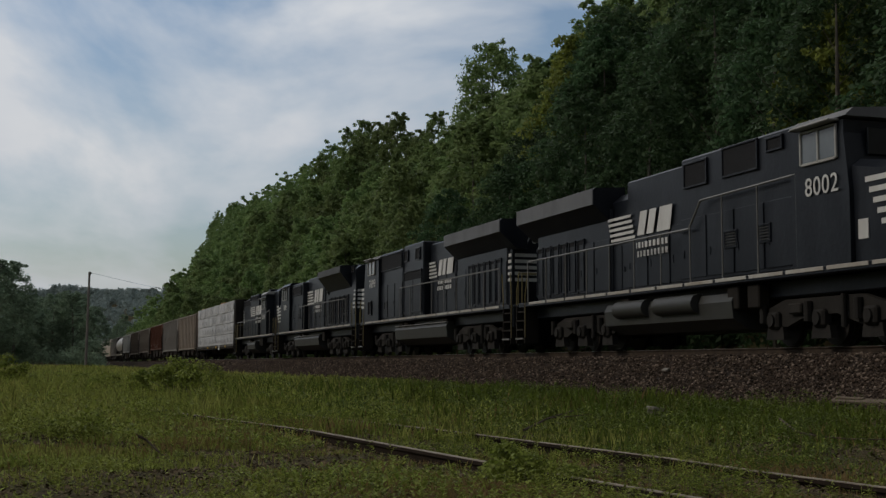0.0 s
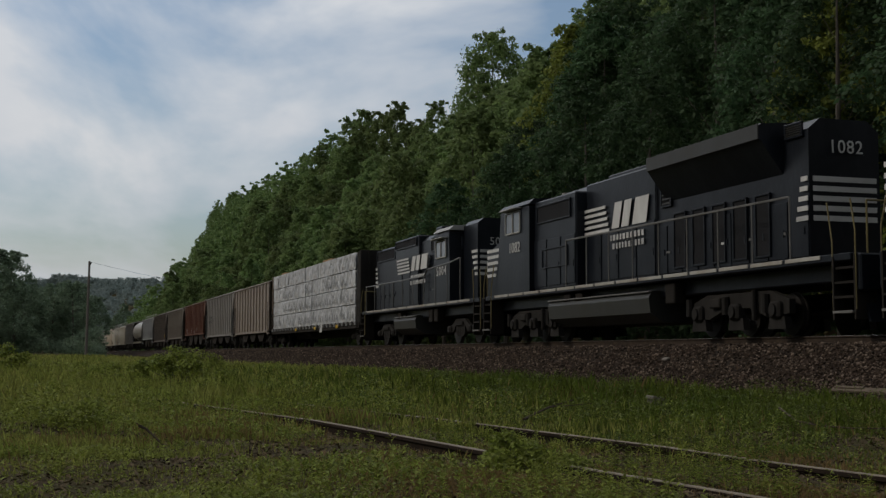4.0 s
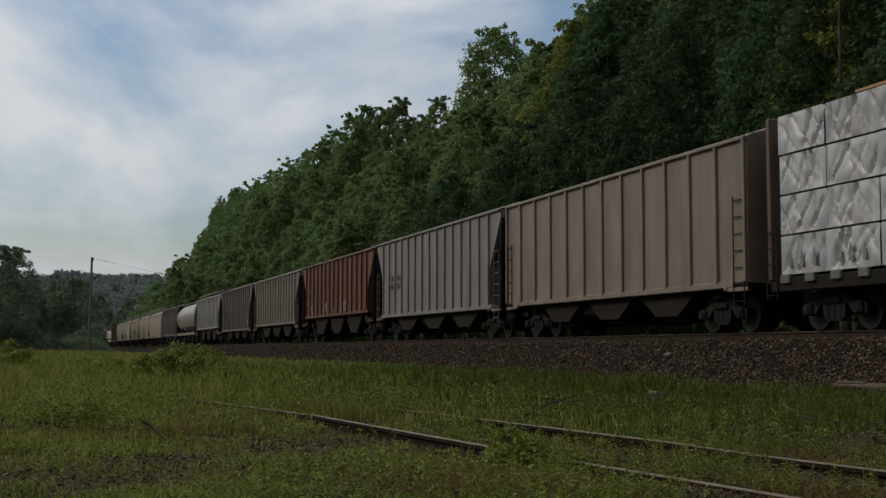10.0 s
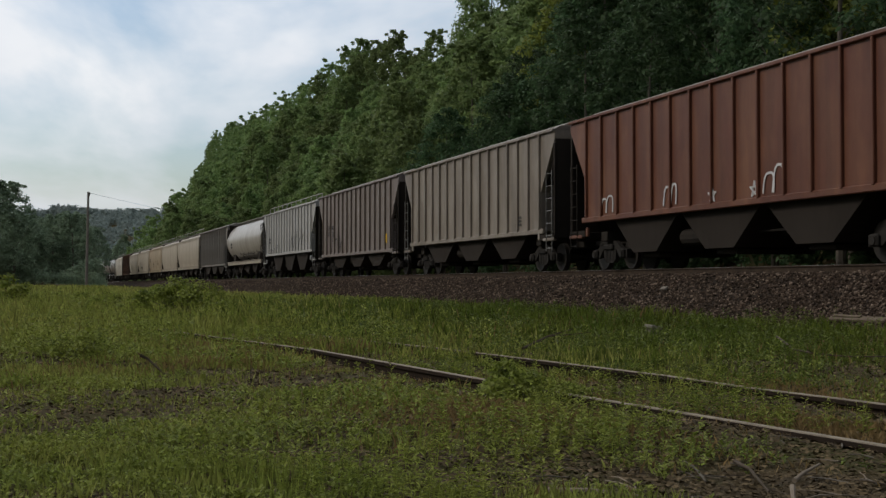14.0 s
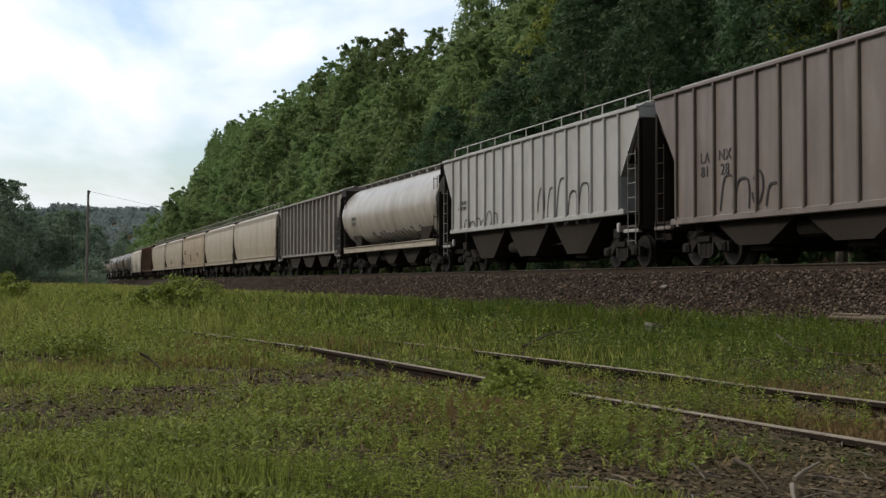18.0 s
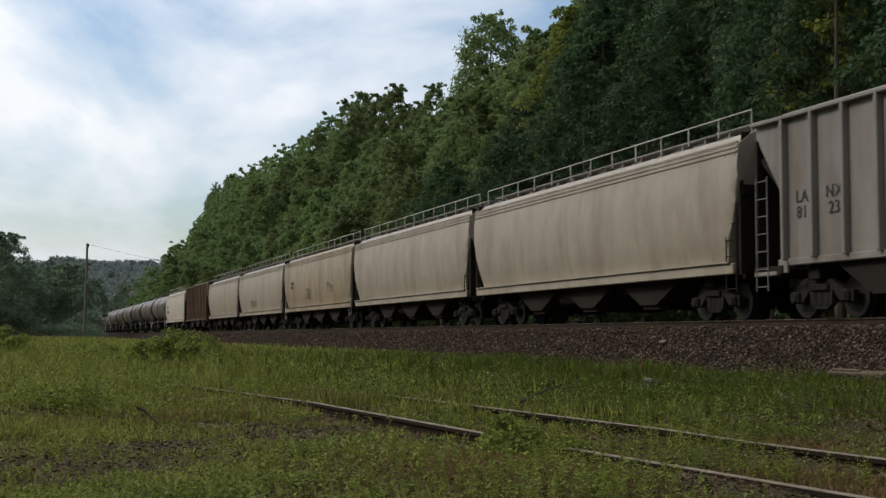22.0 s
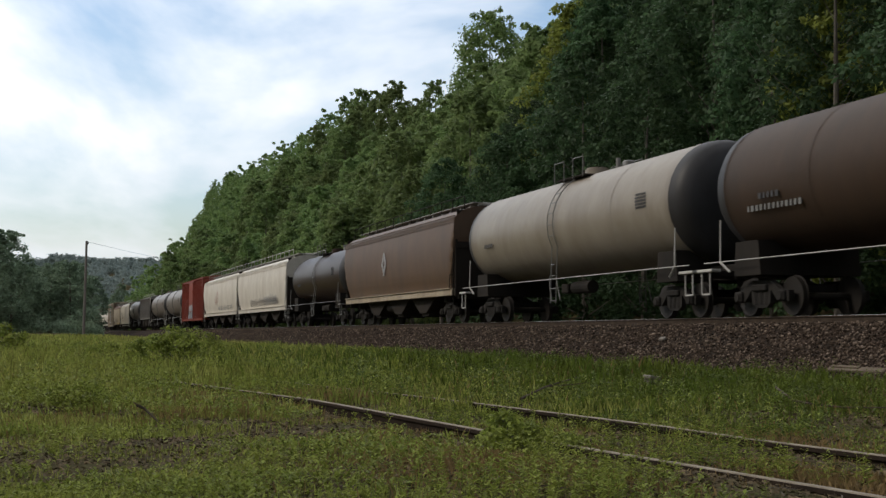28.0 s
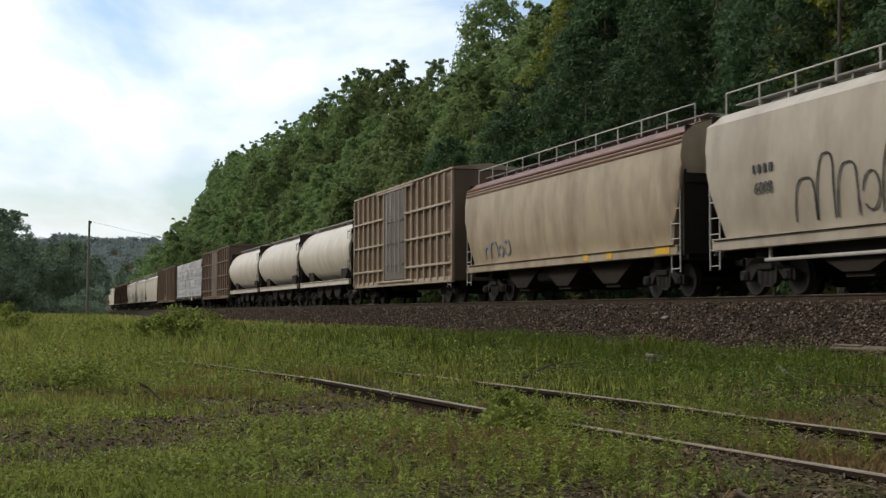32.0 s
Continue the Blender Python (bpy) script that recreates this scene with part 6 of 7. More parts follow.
W2 = couple(curved_hopper(ln(29.34, 30.61), "white", "long white covered hopper car with a red scrawl", rail_mat=P_GREYRAIL), 29.34, 30.61)
scrawl(W2, -1.6, 1.0, 2.6, 1.6, 1.2, 3, P_SPRAY_R, 83, 0.016, flow)
scrawl(W2, -1.6, -3.5, 1.7, 8.0, 0.4, 20, P_SPRAY_B, 84, 0.013, flow)
RB = couple(boxcar(ln(30.66, 31.74), "red", "red boxcar with silver and white graffiti along its lower side", 12, 4.78, door_y=0.9, door_w=2.9, rib_depth=0.13, rods=(0.46,)), 30.66, 31.74)
r_ = random.Random(5)
for i in range(24):
    # a slate-blue ground, with fat pale letter shapes on it; all of it steps out where it crosses the door
    y = 5.5 - i * 0.385
    x = -1.585 if -0.7 < y < 2.5 else -1.468
    top_ = 2.02 + 0.25 * math.sin(i * 0.55) * r_.uniform(0.5, 1.0) - (0.45 if i < 2 else 0)
    q = [(x, y - 0.20, 0.98), (x, y + 0.20, 0.98), (x, y + 0.20, top_), (x, y - 0.20, top_ + r_.uniform(-0.08, 0.08))]
    part("graffiti", Geo().loft([q, [(p[0] - 0.006, p[1], p[2]) for p in q]]), P_SPRAY_B, RB, "blue-grey spray-painted ground")
    if i % 5 == 4:
        continue
    w_, k = r_.uniform(0.15, 0.20), r_.uniform(-0.05, 0.05)
    z0 = 1.36 + r_.uniform(-0.08, 0.12)
    z1 = (1.95 if i < 6 else 2.28) + r_.uniform(-0.10, 0.16)
    q = [(x - 0.01, y - w_, z0), (x - 0.01, y + w_, z0 + 0.05)] + [(x - 0.01, y + k + w_ * math.cos(math.pi * j / 6), z1 - 0.05 + 0.05 * math.sin(math.pi * j / 6)) for j in range(7)]
    letter = part("graffiti", Geo().loft([q, [(p[0] - 0.008, p[1], p[2]) for p in q]]), P_SPRAY_G, RB, "fat pale spray-painted letter shape")
    if i % 2:
        part("letter_gap", Geo().box(x - 0.02, y + k * 0.5, (z0 + z1) / 2 - 0.05 + 0.1 * (i % 3), 0.006, 0.07, 0.3), P_SPRAY_B, letter)
for y, w_, n_, seed in ((0.9, 2.7, 6, 85), (-2.2, 2.4, 5, 86), (4.0, 2.6, 6, 87)):
    scrawl(RB, -1.60 if y == 0.9 else -1.49, y, 1.55, w_, 0.5, n_, P_INK, seed, 0.013)
    scrawl(RB, -1.605 if y == 0.9 else -1.495, y, 1.25, w_, 0.22, 3, P_SPRAY_W, seed + 40, 0.009)
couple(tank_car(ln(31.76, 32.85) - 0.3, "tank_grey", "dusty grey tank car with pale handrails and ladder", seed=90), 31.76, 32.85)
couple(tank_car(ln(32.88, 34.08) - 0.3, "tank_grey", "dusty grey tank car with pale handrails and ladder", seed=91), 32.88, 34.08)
couple(ribbed_hopper(ln(34.16, 35.27), "white_grey", "light grey ribbed covered hopper car with roof railing", 16, 4.40, 4.55, rail=True, sill=1.56), 34.16, 35.27)
PR = couple(tank_car(ln(35.30, 36.54) - 0.3, "tank_dark", "long dark grey tank car with white name blocks", seed=92), 35.30, 36.54)
for k in range(6):
    y = 7.5 - k * 0.52
    part("name_block", Geo().box(-1.585, y, 3.28, 0.012, 0.44, 0.60, 0.004), P_WHITE, PR, "white name block")
    if k in (0, 2, 3, 4, 5):
        part("name_block_gap", Geo().box(-1.594, y - 0.02, 3.30 if k % 2 else 3.22, 0.006, 0.14, 0.26), CAR["tank_dark"], PR)
part("yellow_patch", Geo().box(-1.575, 0.8, 2.9, 0.012, 0.8, 0.42), P_YELLOW, PR)
C1 = couple(curved_hopper(ln(36.60, 37.86), "cream", "cream rounded covered hopper car with large black scrawls", rail_mat=P_GREYRAIL, bands=False), 36.60, 37.86)
scrawl(C1, -1.6, 3.4, 2.3, 5.2, 1.5, 7, P_SPRAY, 93, 0.022, flow)
for sx in (-1, 1):
    g = Geo().tube((sx * 1.30, -7.6, 0.80), (sx * 1.30, 7.6, 0.80), 0.045, 8)
    for y in (-7.4, -2.5, 2.5, 7.4):
        g.box(sx * 1.30, y, 0.95, 0.05, 0.08, 0.32)
    part("unloading_pipe", g, P_GREYRAIL, C1, "pale unloading pipe below the sill")
lettering("6008", -flow_profile(2.4) - 0.02, 7.2, 2.4, 0.38, P_INK, C1, "black car number")
bars(C1, -flow_profile(2.85) - 0.02, 7.2, 2.85, 0.8, 0.3, 1, P_INK, 94)
C2 = couple(curved_hopper(ln(37.94, 39.02), "beige", "stained beige covered hopper car with rusty roof edge", roof_mat=CAR["rust_brown"], rail_mat=P_GREYRAIL, sill_mat=CAR["beige"]), 37.94, 39.02)
for y in (-7.4, -4.2, -2.6):
    part("reflector", Geo().box(-1.56, y, 1.22, 0.015, 0.34 if y > -7 else 0.8, 0.2), P_YELLOW, C2, "yellow reflector")
scrawl(C2, -1.6, 5.0, 1.9, 2.6, 0.7, 4, P_SPRAY_B, 95, 0.04, flow)
couple(boxcar(ln(39.12, 40.14), "box_tan", "stained tan boxcar with outside posts and belt rails", 10, 5.25, door_y=0.4, door_w=3.2, horizontals=True, door_mat=CAR["dark_grey"], rib_depth=0.13, body_mat=CAR["box_brown"]), 39.12, 40.14)
for a, b in ((40.20, 41.03), (41.07, 41.96), (42.0, 42.88)):
    couple(curved_hopper(ln(a, b), "white", "short white cylindrical covered hopper car", round_profile, 4.1, 4.50, False, False, CAR["white"], True), a, b)
couple(boxcar(ln(42.92, 44.02), "box_brown", "brown boxcar with outside posts", 9, 5.1, door_w=3.2, horizontals=True), 42.92, 44.02)
couple(centerbeam(ln(44.06, 45.55), "centerbeam flat car loaded with grey-wrapped lumber packets", seed=9), 44.06, 45.55)
couple(boxcar(ln(45.60, 46.95), "box_brown", "dark brown boxcar with outside posts", 9, 4.9, door_w=3.2), 45.60, 46.95)
for i in range(6):
    a = 47.0 + i * 1.17
    if i in (3, 4):
        couple(ribbed_hopper(1.12 * UNIT, "old_brown", "faded brown ribbed covered hopper car", 14, 4.5, 4.66), a, a + 1.12)
    else:
        couple(curved_hopper(1.12 * UNIT, "white", "white covered hopper car with smooth rounded sides"), a, a + 1.12)


def car_rows(c):
    """Poses along the track for the car whose middle lies c metres down the chain."""
    out = []
    for t in (0.0, 5, 10, 15, 20, 21, 21.4, 21.5, 21.6, 21.7, 22, 23, 24, 26, 28, 30, 32):
        x, y, a = on_track(c - run(t) * UNIT)
        out.append((t, pose(x, y, RAIL_Z, 0, 0, -math.degrees(a))))
    return out

# ---- old siding in the grass ----
SIDING = [(3.95, 0.5), (3.68, 4.0), (3.40, 7.8), (3.28, 8.9), (2.94, 13.5), (2.42, 17.7), (1.4, 24.0), (-0.6, 34.0)]
for k, off in enumerate((0.0, 1.435)):
    ob = empty("old_rail", "rusty rail of an overgrown siding in the grass", "rail", "rails of the old siding")
    for nm, poly, m, lb in (("web", rail_poly, mat("old_rail_rust", (0.020, 0.015, 0.012), (0.038, 0.027, 0.02), scale=5.0, rough=0.9, bump=0.3), ""), ("head", head_poly, mat("worn_rail_head", (0.29, 0.25, 0.19), (0.14, 0.11, 0.08), scale=6.0, rough=0.75), "worn pale rail head")):
        g = Geo()
        rings = []
        for i, (x, y) in enumerate(SIDING):
            rings.append([(x + off + a * (1 if nm == "web" else 0.8), y, -0.084 + b * 0.92 + 0.01 * math.sin(i * 2.1 + k)) for a, b in poly])
        part(nm, g.loft(rings), m, ob, lb)
tie_me = Geo().box(0, 0, 0, 2.5, 0.23, 0.17, 0.015).mesh("tie", M_TIE)
for i in range(150):
    u = 6 + i * 0.52
    o = tagged(new("railway_tie", tie_me), "weathered timber tie bedded in the ballast", "railway tie", "ties of the main track")
    x, y, _ = on_track(u)
    o.location = (x, y, 0.955)
# ---- utility pole at the far end of the meadow ----
ob = empty("utility_pole", "slender grey wooden utility pole in the meadow", "utility pole", m=pose(5.3, 132.0, float(ground_z(5.3, 132.0)), 0, 0.7, 0))
part("shaft", Geo().tube((0, 0, -0.5), (0, 0, 9.5), 0.15, 10, 0.11), mat("grey_pole_wood", (0.17, 0.16, 0.15), (0.24, 0.22, 0.2), scale=3.0, rough=0.9, stretch=(1, 1, 0.2)), ob, smooth=True)
part("insulator", Geo().box(0.1, 0, 9.2, 0.12, 0.12, 0.2, 0.02).tube((0.16, 0, 9.25), (0.16, 0, 9.45), 0.05, 8), P_UNDER, ob)
g = Geo()
pts = [(0.16 + 24 * k / 12, 20 * k / 12, 9.4 - 1.6 * k / 12 - 1.2 * math.sin(math.pi * k / 12) * 0.5) for k in range(13)]
part("cable", g.line(pts, 0.014, 4), P_UNDER, ob)

# ---- stones, boards and sticks ----
rs = random.Random(17)


def stick(pts, r, label, material=None):
    r *= 0.56
    g = Geo()
    pts = [(x, y, float(ground_z(x, y)) + z) for x, y, z in pts]
    n = len(pts) - 1
    for i in range(n):
        g.tube(pts[i], pts[i + 1], r * (1 - 0.5 * i / n), 7, r * (1 - 0.5 * (i + 1) / n))
    if r > 0.012:
        a, b = Vector(pts[n // 2]), Vector(pts[-1])
        d = (b - a)
        g.tube(a, a + Vector((d.y * 0.5, -d.x * 0.5, 0.06)), r * 0.45, 5, r * 0.2)
    return tagged(new("stick", g.mesh("stick", material or M_BARK, True)), label, "stick")


PALE = mat("bleached_wood", (0.28, 0.24, 0.195), (0.17, 0.14, 0.11), scale=5.0, rough=0.85, bump=0.4)
DARK = mat("dark_wet_wood", (0.06, 0.05, 0.04), (0.10, 0.08, 0.06), scale=5.0, rough=0.85, bump=0.4)
stick([(1.77, 4.23, 0.03), (1.9, 4.16, 0.035), (2.07, 4.07, 0.02)], 0.022, "bleached broken branch lying on the soil", PALE)
stick([(2.79, 4.23, 0.03), (2.88, 4.30, 0.045), (3.0, 4.37, 0.06)], 0.018, "bleached crooked branch lying on the soil", PALE)
stick([(2.67, 4.06, 0.04), (2.58, 3.92, 0.03), (2.5, 3.78, 0.03)], 0.02, "bleached broken branch lying on the soil", PALE)
stick([(2.58, 4.71, 0.03), (2.52, 4.5, 0.04), (2.47, 4.34, 0.02)], 0.014, "grey twig lying on the soil")
stick([(2.8, 4.68, 0.03), (2.7, 4.4, 0.05), (2.59, 4.09, 0.02)], 0.016, "dark twig lying on the soil", DARK)
stick([(2.35, 6.14, 0.05), (2.4, 5.8, 0.02), (2.52, 5.41, 0.03)], 0.010, "thin dark twig in the weeds", DARK)
stick([(0.93, 11.55, 0.20), (0.99, 11.5, 0.17), (1.14, 11.3, 0.02)], 0.026, "dark stick jutting from the grass", DARK)
stick([(5.4, 13.65, 0.08), (6.1, 14.6, 0.16), (6.82, 15.48, 0.22)], 0.03, "dark branch lying in the grass", DARK)
stick([(7.75, 12.06, 0.22), (7.4, 11.2, 0.12), (7.14, 10.48, 0.10), (7.3, 10.2, 0.08), (7.6, 9.95, 0.10)], 0.022, "dark fallen branch in the grass", DARK)
for i in range(70):
    x, y = rs.uniform(1.6, 3.6), rs.uniform(3.7, 5.4)
    a = rs.uniform(0, 3.14)
    l = rs.uniform(0.06, 0.22)
    stick([(x, y, 0.012), (x + l * math.cos(a) * 0.5, y + l * math.sin(a) * 0.5, 0.02), (x + l * math.cos(a), y + l * math.sin(a), 0.015)], rs.uniform(0.003, 0.008), "small dry twig on bare soil", PALE if i % 3 == 0 else (DARK if i % 3 == 1 else None))
g = Geo().box(0, 0, 0.07, 0.26, 0.16, 0.06, 0.02).box(0.02, 0.02, 0.0, 0.22, 0.13, 0.12, 0.02)
o = tagged(new("stone_slab", g.mesh("stone_slab", mat("pale_limestone", (0.24, 0.225, 0.20), (0.16, 0.145, 0.13), scale=8.0, rough=0.9))), "flat pale stone block in the grass", "stone")
o.matrix_basis = pose(8.65, 16.7, float(ground_z(8.65, 16.7)) + 0.12, 4, 6, 25)
for x, y, l, rz in ((13.85, 19.0, 1.5, 3),):
    g = Geo().box(0, 0, 0, 0.16, l, 0.06, 0.02).box(0.02, l * 0.2, 0.04, 0.07, l * 0.5, 0.04, 0.01)
    o = tagged(new("old_tie", g.mesh("old_tie", mat("bleached_tie_timber", (0.19, 0.155, 0.12), (0.10, 0.08, 0.062), scale=4.0, rough=0.9, bump=0.5, stretch=(6, 1, 6)))), "rotten discarded timber tie beside the ballast", "timber")
    o.matrix_basis = pose(x, y, 0.17, 0, -24, rz)
g = Geo().box(0, 0, 0, 0.12, 0.2, 0.05, 0.02)
o = tagged(new("pale_stone", g.mesh("pale_stone", mat("pale_limestone", (0.24, 0.225, 0.20), (0.16, 0.145, 0.13), scale=8.0, rough=0.9))), "pale stone on the ballast slope", "stone")
o.matrix_basis = pose(14.55, 27.5, 0.68, 0, -30, 10)


# ---- ballast stones ----
rb = np.random.default_rng(3)
N = 56000
u = 15.0 * (10.0 ** rb.uniform(0, 0.95, N))
la = -1.75 - 2.35 * rb.random(N) ** 0.85
z = np.interp(la, (-3.75, -3.55, -2.1, -1.8), (0.0, 0.0, 0.94, 1.02))
z = np.where(la < -3.65, ground_z(TRACK_X + la, np.minimum(u, 210)), z)
size = rb.uniform(0.018, 0.046, N) * (1 + u / 260)
base = np.array([(1, 0, 0), (-1, 0, 0), (0, 1, 0), (0, -1, 0), (0, 0, 1), (0, 0, -1)], float)
P = base[None] * rb.uniform(0.55, 1.15, (N, 6, 1)) * size[:, None, None]
P[:, :, 2] *= 0.8
th = rb.uniform(0, 6.28, N)
c, s = np.cos(th)[:, None], np.sin(th)[:, None]
tl = rb.uniform(-0.7, 0.7, N)[:, None]
Y2, Z2 = P[:, :, 1] * np.cos(tl) - P[:, :, 2] * np.sin(tl), P[:, :, 1] * np.sin(tl) + P[:, :, 2] * np.cos(tl)
X3, Y3 = P[:, :, 0] * c - Y2 * s, P[:, :, 0] * s + Y2 * c
V = np.stack([X3 + (TRACK_X + la)[:, None], Y3 + u[:, None], Z2 + (z + 0.012)[:, None]], -1).reshape(-1, 3)
tri = np.array([(0, 2, 4), (2, 1, 4), (1, 3, 4), (3, 0, 4), (2, 0, 5), (1, 2, 5), (3, 1, 5), (0, 3, 5)])
Fc = (np.arange(N)[:, None, None] * 6 + tri[None]).reshape(-1, 3)
M_PALESTONE = mat("pale_ballast_stone", (0.13, 0.10, 0.078), (0.21, 0.165, 0.135), scale=3.0, rough=0.9, island=0.5)
cut_ = int(N * 0.8)
tagged(new("ballast_stones", big_mesh("ballast_stones", V[:cut_ * 6], Fc[:cut_ * 8], M_STONE)), "loose red-brown crushed stones on the embankment slope", "ballast", kind="stuff")
tagged(new("pale_ballast_stones", big_mesh("pale_ballast_stones", V[cut_ * 6:], Fc[cut_ * 8:] - cut_ * 6, M_PALESTONE)), "paler crushed stones strewn over the embankment", "ballast", kind="stuff")

# ---- meadow plants ----
rg = np.random.default_rng(11)


def view_points(n, r0, r1, a0=-4.0, a1=40.0):
    r = r0 * (r1 / r0) ** rg.random(n)
    a = np.radians(rg.uniform(a0, a1, n))
    return r * np.sin(a), r * np.cos(a), r


def patch(x, y, cx, cy, w, d):
    return np.exp(-(((x - cx) / w) ** 2 + ((y - cy) / d) ** 2))


def rail_gap(x, y):
    """Distance of a place beyond the near rail of the old siding."""
    return x - np.interp(y, [q[1] for q in SIDING], [q[0] for q in SIDING])


def bare(x, y):
    """Where the soil shows: 0 grown over, 1 bare."""
    b = 0.62 * patch(x, y, 3.8, 6.0, 1.7, 2.6) + 0.65 * patch(x, y, 2.6, 4.4, 1.1, 0.8) + 0.62 * patch(x, y, 1.15, 9.3, 0.75, 1.0) + 0.5 * patch(x, y, 0.5, 7.6, 0.5, 0.7) + 0.42 * patch(x, y, 2.2, 8.4, 0.8, 0.6)
    b = b + 0.45 * np.exp(-((rail_gap(x, y) - 0.6) / 0.7) ** 2) * np.clip((17 - y) / 6, 0, 1) + 0.25 * np.clip((x - 4.4) / 1.5, 0, 1) * np.clip((12 - y) / 4, 0, 1)
    near = np.clip((46 - y) / 30, 0, 1)
    return np.clip(b + (0.33 + 0.46 * wave(x, y, 0.55 + 0.02 * y, 3.0) + 0.34 * wave(x, y, 0.31, 1.3)) * near, 0, 1)


def dry(x, y):
    return np.clip(1.1 * patch(x, y, 3.5, 5.8, 1.5, 2.0) + 0.9 * patch(x, y, 1.05, 12.3, 0.7, 0.8) + 0.85 * patch(x, y, 1.9, 9.6, 0.6, 0.8) + 0.9 * patch(x, y, 2.9, 9.8, 0.6, 1.3) + 0.7 * patch(x, y, 2.7, 7.0, 0.9, 1.6)
                   + 0.7 * patch(x, y, 2.2, 14.5, 0.8, 3.0) + 0.5 * np.exp(-((rail_gap(x, y) - 0.5) / 0.8) ** 2) * np.clip((19 - y) / 5, 0, 1) + 0.3 * np.clip((x - 3.2) / 2.5, 0, 1) * np.clip((13 - y) / 5, 0, 1) + 0.22 * wave(x, y, 1.7, 5.0) * np.clip((26 - y) / 10, 0.1, 1), 0, 1)


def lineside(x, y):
    """Share of deep green growth, thicker towards the embankment; its colour holds the dimmer light."""
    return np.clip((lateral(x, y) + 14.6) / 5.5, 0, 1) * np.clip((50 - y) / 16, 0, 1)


def blades(name, x, y, h, w, material, label, bend=0.45):
    n = len(x)
    z = ground_z(x, y) - 0.01
    a = rg.uniform(0, 6.28, n)
    lx, ly = np.cos(a) * h * bend * rg.uniform(0.1, 1, n), np.sin(a) * h * bend * rg.uniform(0.1, 1, n)
    b = rg.uniform(0, 6.28, n)
    wx, wy = np.cos(b) * w, np.sin(b) * w
    p0 = np.stack([x - wx, y - wy, z], -1)
    p1 = np.stack([x + wx, y + wy, z], -1)
    p2 = np.stack([x + lx * 0.35 + wx * 0.8, y + ly * 0.35 + wy * 0.8, z + h * 0.6], -1)
    p3 = np.stack([x + lx, y + ly, z + h], -1)
    v = np.stack([p0, p1, p2, p3], 1).reshape(-1, 3)
    return tagged(new(name, big_mesh(name, v, np.arange(len(v)).reshape(-1, 4), material)), label, "grass", kind="stuff")


x, y, r = view_points(430000, 3.2, 130.0)
keep = (lateral(x, y) < -4.0 - 1.3 * rg.random(len(x))) & (rg.random(len(x)) > bare(x, y) * 1.1)
keep &= ~(patch(x, y, 8.7, 16.4, 0.5, 0.7) > 0.5)
keep &= rg.random(len(x)) < 0.30 + 0.70 * np.clip((r - 5) / 9, 0, 1)
x, y, r = x[keep], y[keep], r[keep]
tall = np.clip((r - 9) / 16, 0, 1)
clump = np.clip(0.45 + 0.6 * wave(x, y, 1.1, 1.0) + 0.45 * wave(x, y, 0.4, 2.0), 0, 1.7)
h = (0.03 + 0.045 * clump + tall * (0.09 + 0.11 * clump)) * rg.uniform(0.5, 1.4, len(x))
h *= np.where(np.abs(lateral(x, y) + 4.2) < 0.9, 0.7, 1)
h *= np.where((np.abs(rail_gap(x, y) + 0.3) < 0.45) & (y < 22), 0.55 + 0.75 * np.clip(wave(x, y, 1.3, 4.0), 0, 1), 1)
w = 0.0017 + 0.00052 * r
isdry = rg.random(len(x)) < dry(x, y) * 0.75
# thinner grass over the rest of the meadow, all round
ox, oy = rg.uniform(-34, 13, 90000), rg.uniform(-24, 70, 90000)
az = np.degrees(np.arctan2(ox, oy))
out = ((az < -4) | (az > 40) | (np.hypot(ox, oy) < 3.2)) & (rg.random(90000) < 0.35 + 0.5 * np.clip(wave(ox, oy, 0.9, 3.0), 0, 1)) & (np.hypot(ox, oy) > 0.5)
blades("outer_meadow_grass", ox[out], oy[out], rg.uniform(0.05, 0.22, out.sum()) * np.where(np.hypot(ox[out], oy[out]) < 8, 0.35, 1.0), np.where(np.hypot(ox[out], oy[out]) < 8, 0.005, 0.022), M_GRASS, "uneven green grass over the wider meadow")
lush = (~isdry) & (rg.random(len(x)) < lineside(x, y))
blades("lineside_grass", x[lush], y[lush], h[lush], w[lush], M_DEEP, "deep green grass along the foot of the embankment, darkened for dimmer light")
isgreen = ~(isdry | lush)
blades("meadow_grass", x[isgreen], y[isgreen], h[isgreen], w[isgreen], M_GRASS, "uneven yellow-green meadow grass")
blades("dry_grass", x[isdry], y[isdry], h[isdry] * 0.9 + 0.02, w[isdry] * 0.55, M_STRAW, "dry tan grass and dead stalks")


# straw-coloured tufts about the siding's near end
tx, ty = np.array([3.4, 4.1, 3.0, 4.6, 2.9, 2.4, 3.7, 4.9, 2.3, 3.3, 5.4]), np.array([5.3, 5.6, 6.0, 6.5, 7.2, 8.3, 4.9, 7.6, 6.6, 7.9, 8.8])
k = rg.integers(0, len(tx), 17000)
x, y = tx[k] + rg.normal(scale=0.32, size=17000), ty[k] + rg.normal(scale=0.42, size=17000)
gap = rail_gap(x, y)
ok = ((gap < -0.55) | (gap > 0.08)) & ((gap < 0.85) | (gap > 1.52))
blades("straw_tufts", x[ok], y[ok], rg.uniform(0.015, 0.075, ok.sum()), 0.0012 + 0.00035 * np.hypot(x[ok], y[ok]), M_STRAW, "straw-coloured tufts of dead grass by the old siding", 0.7)

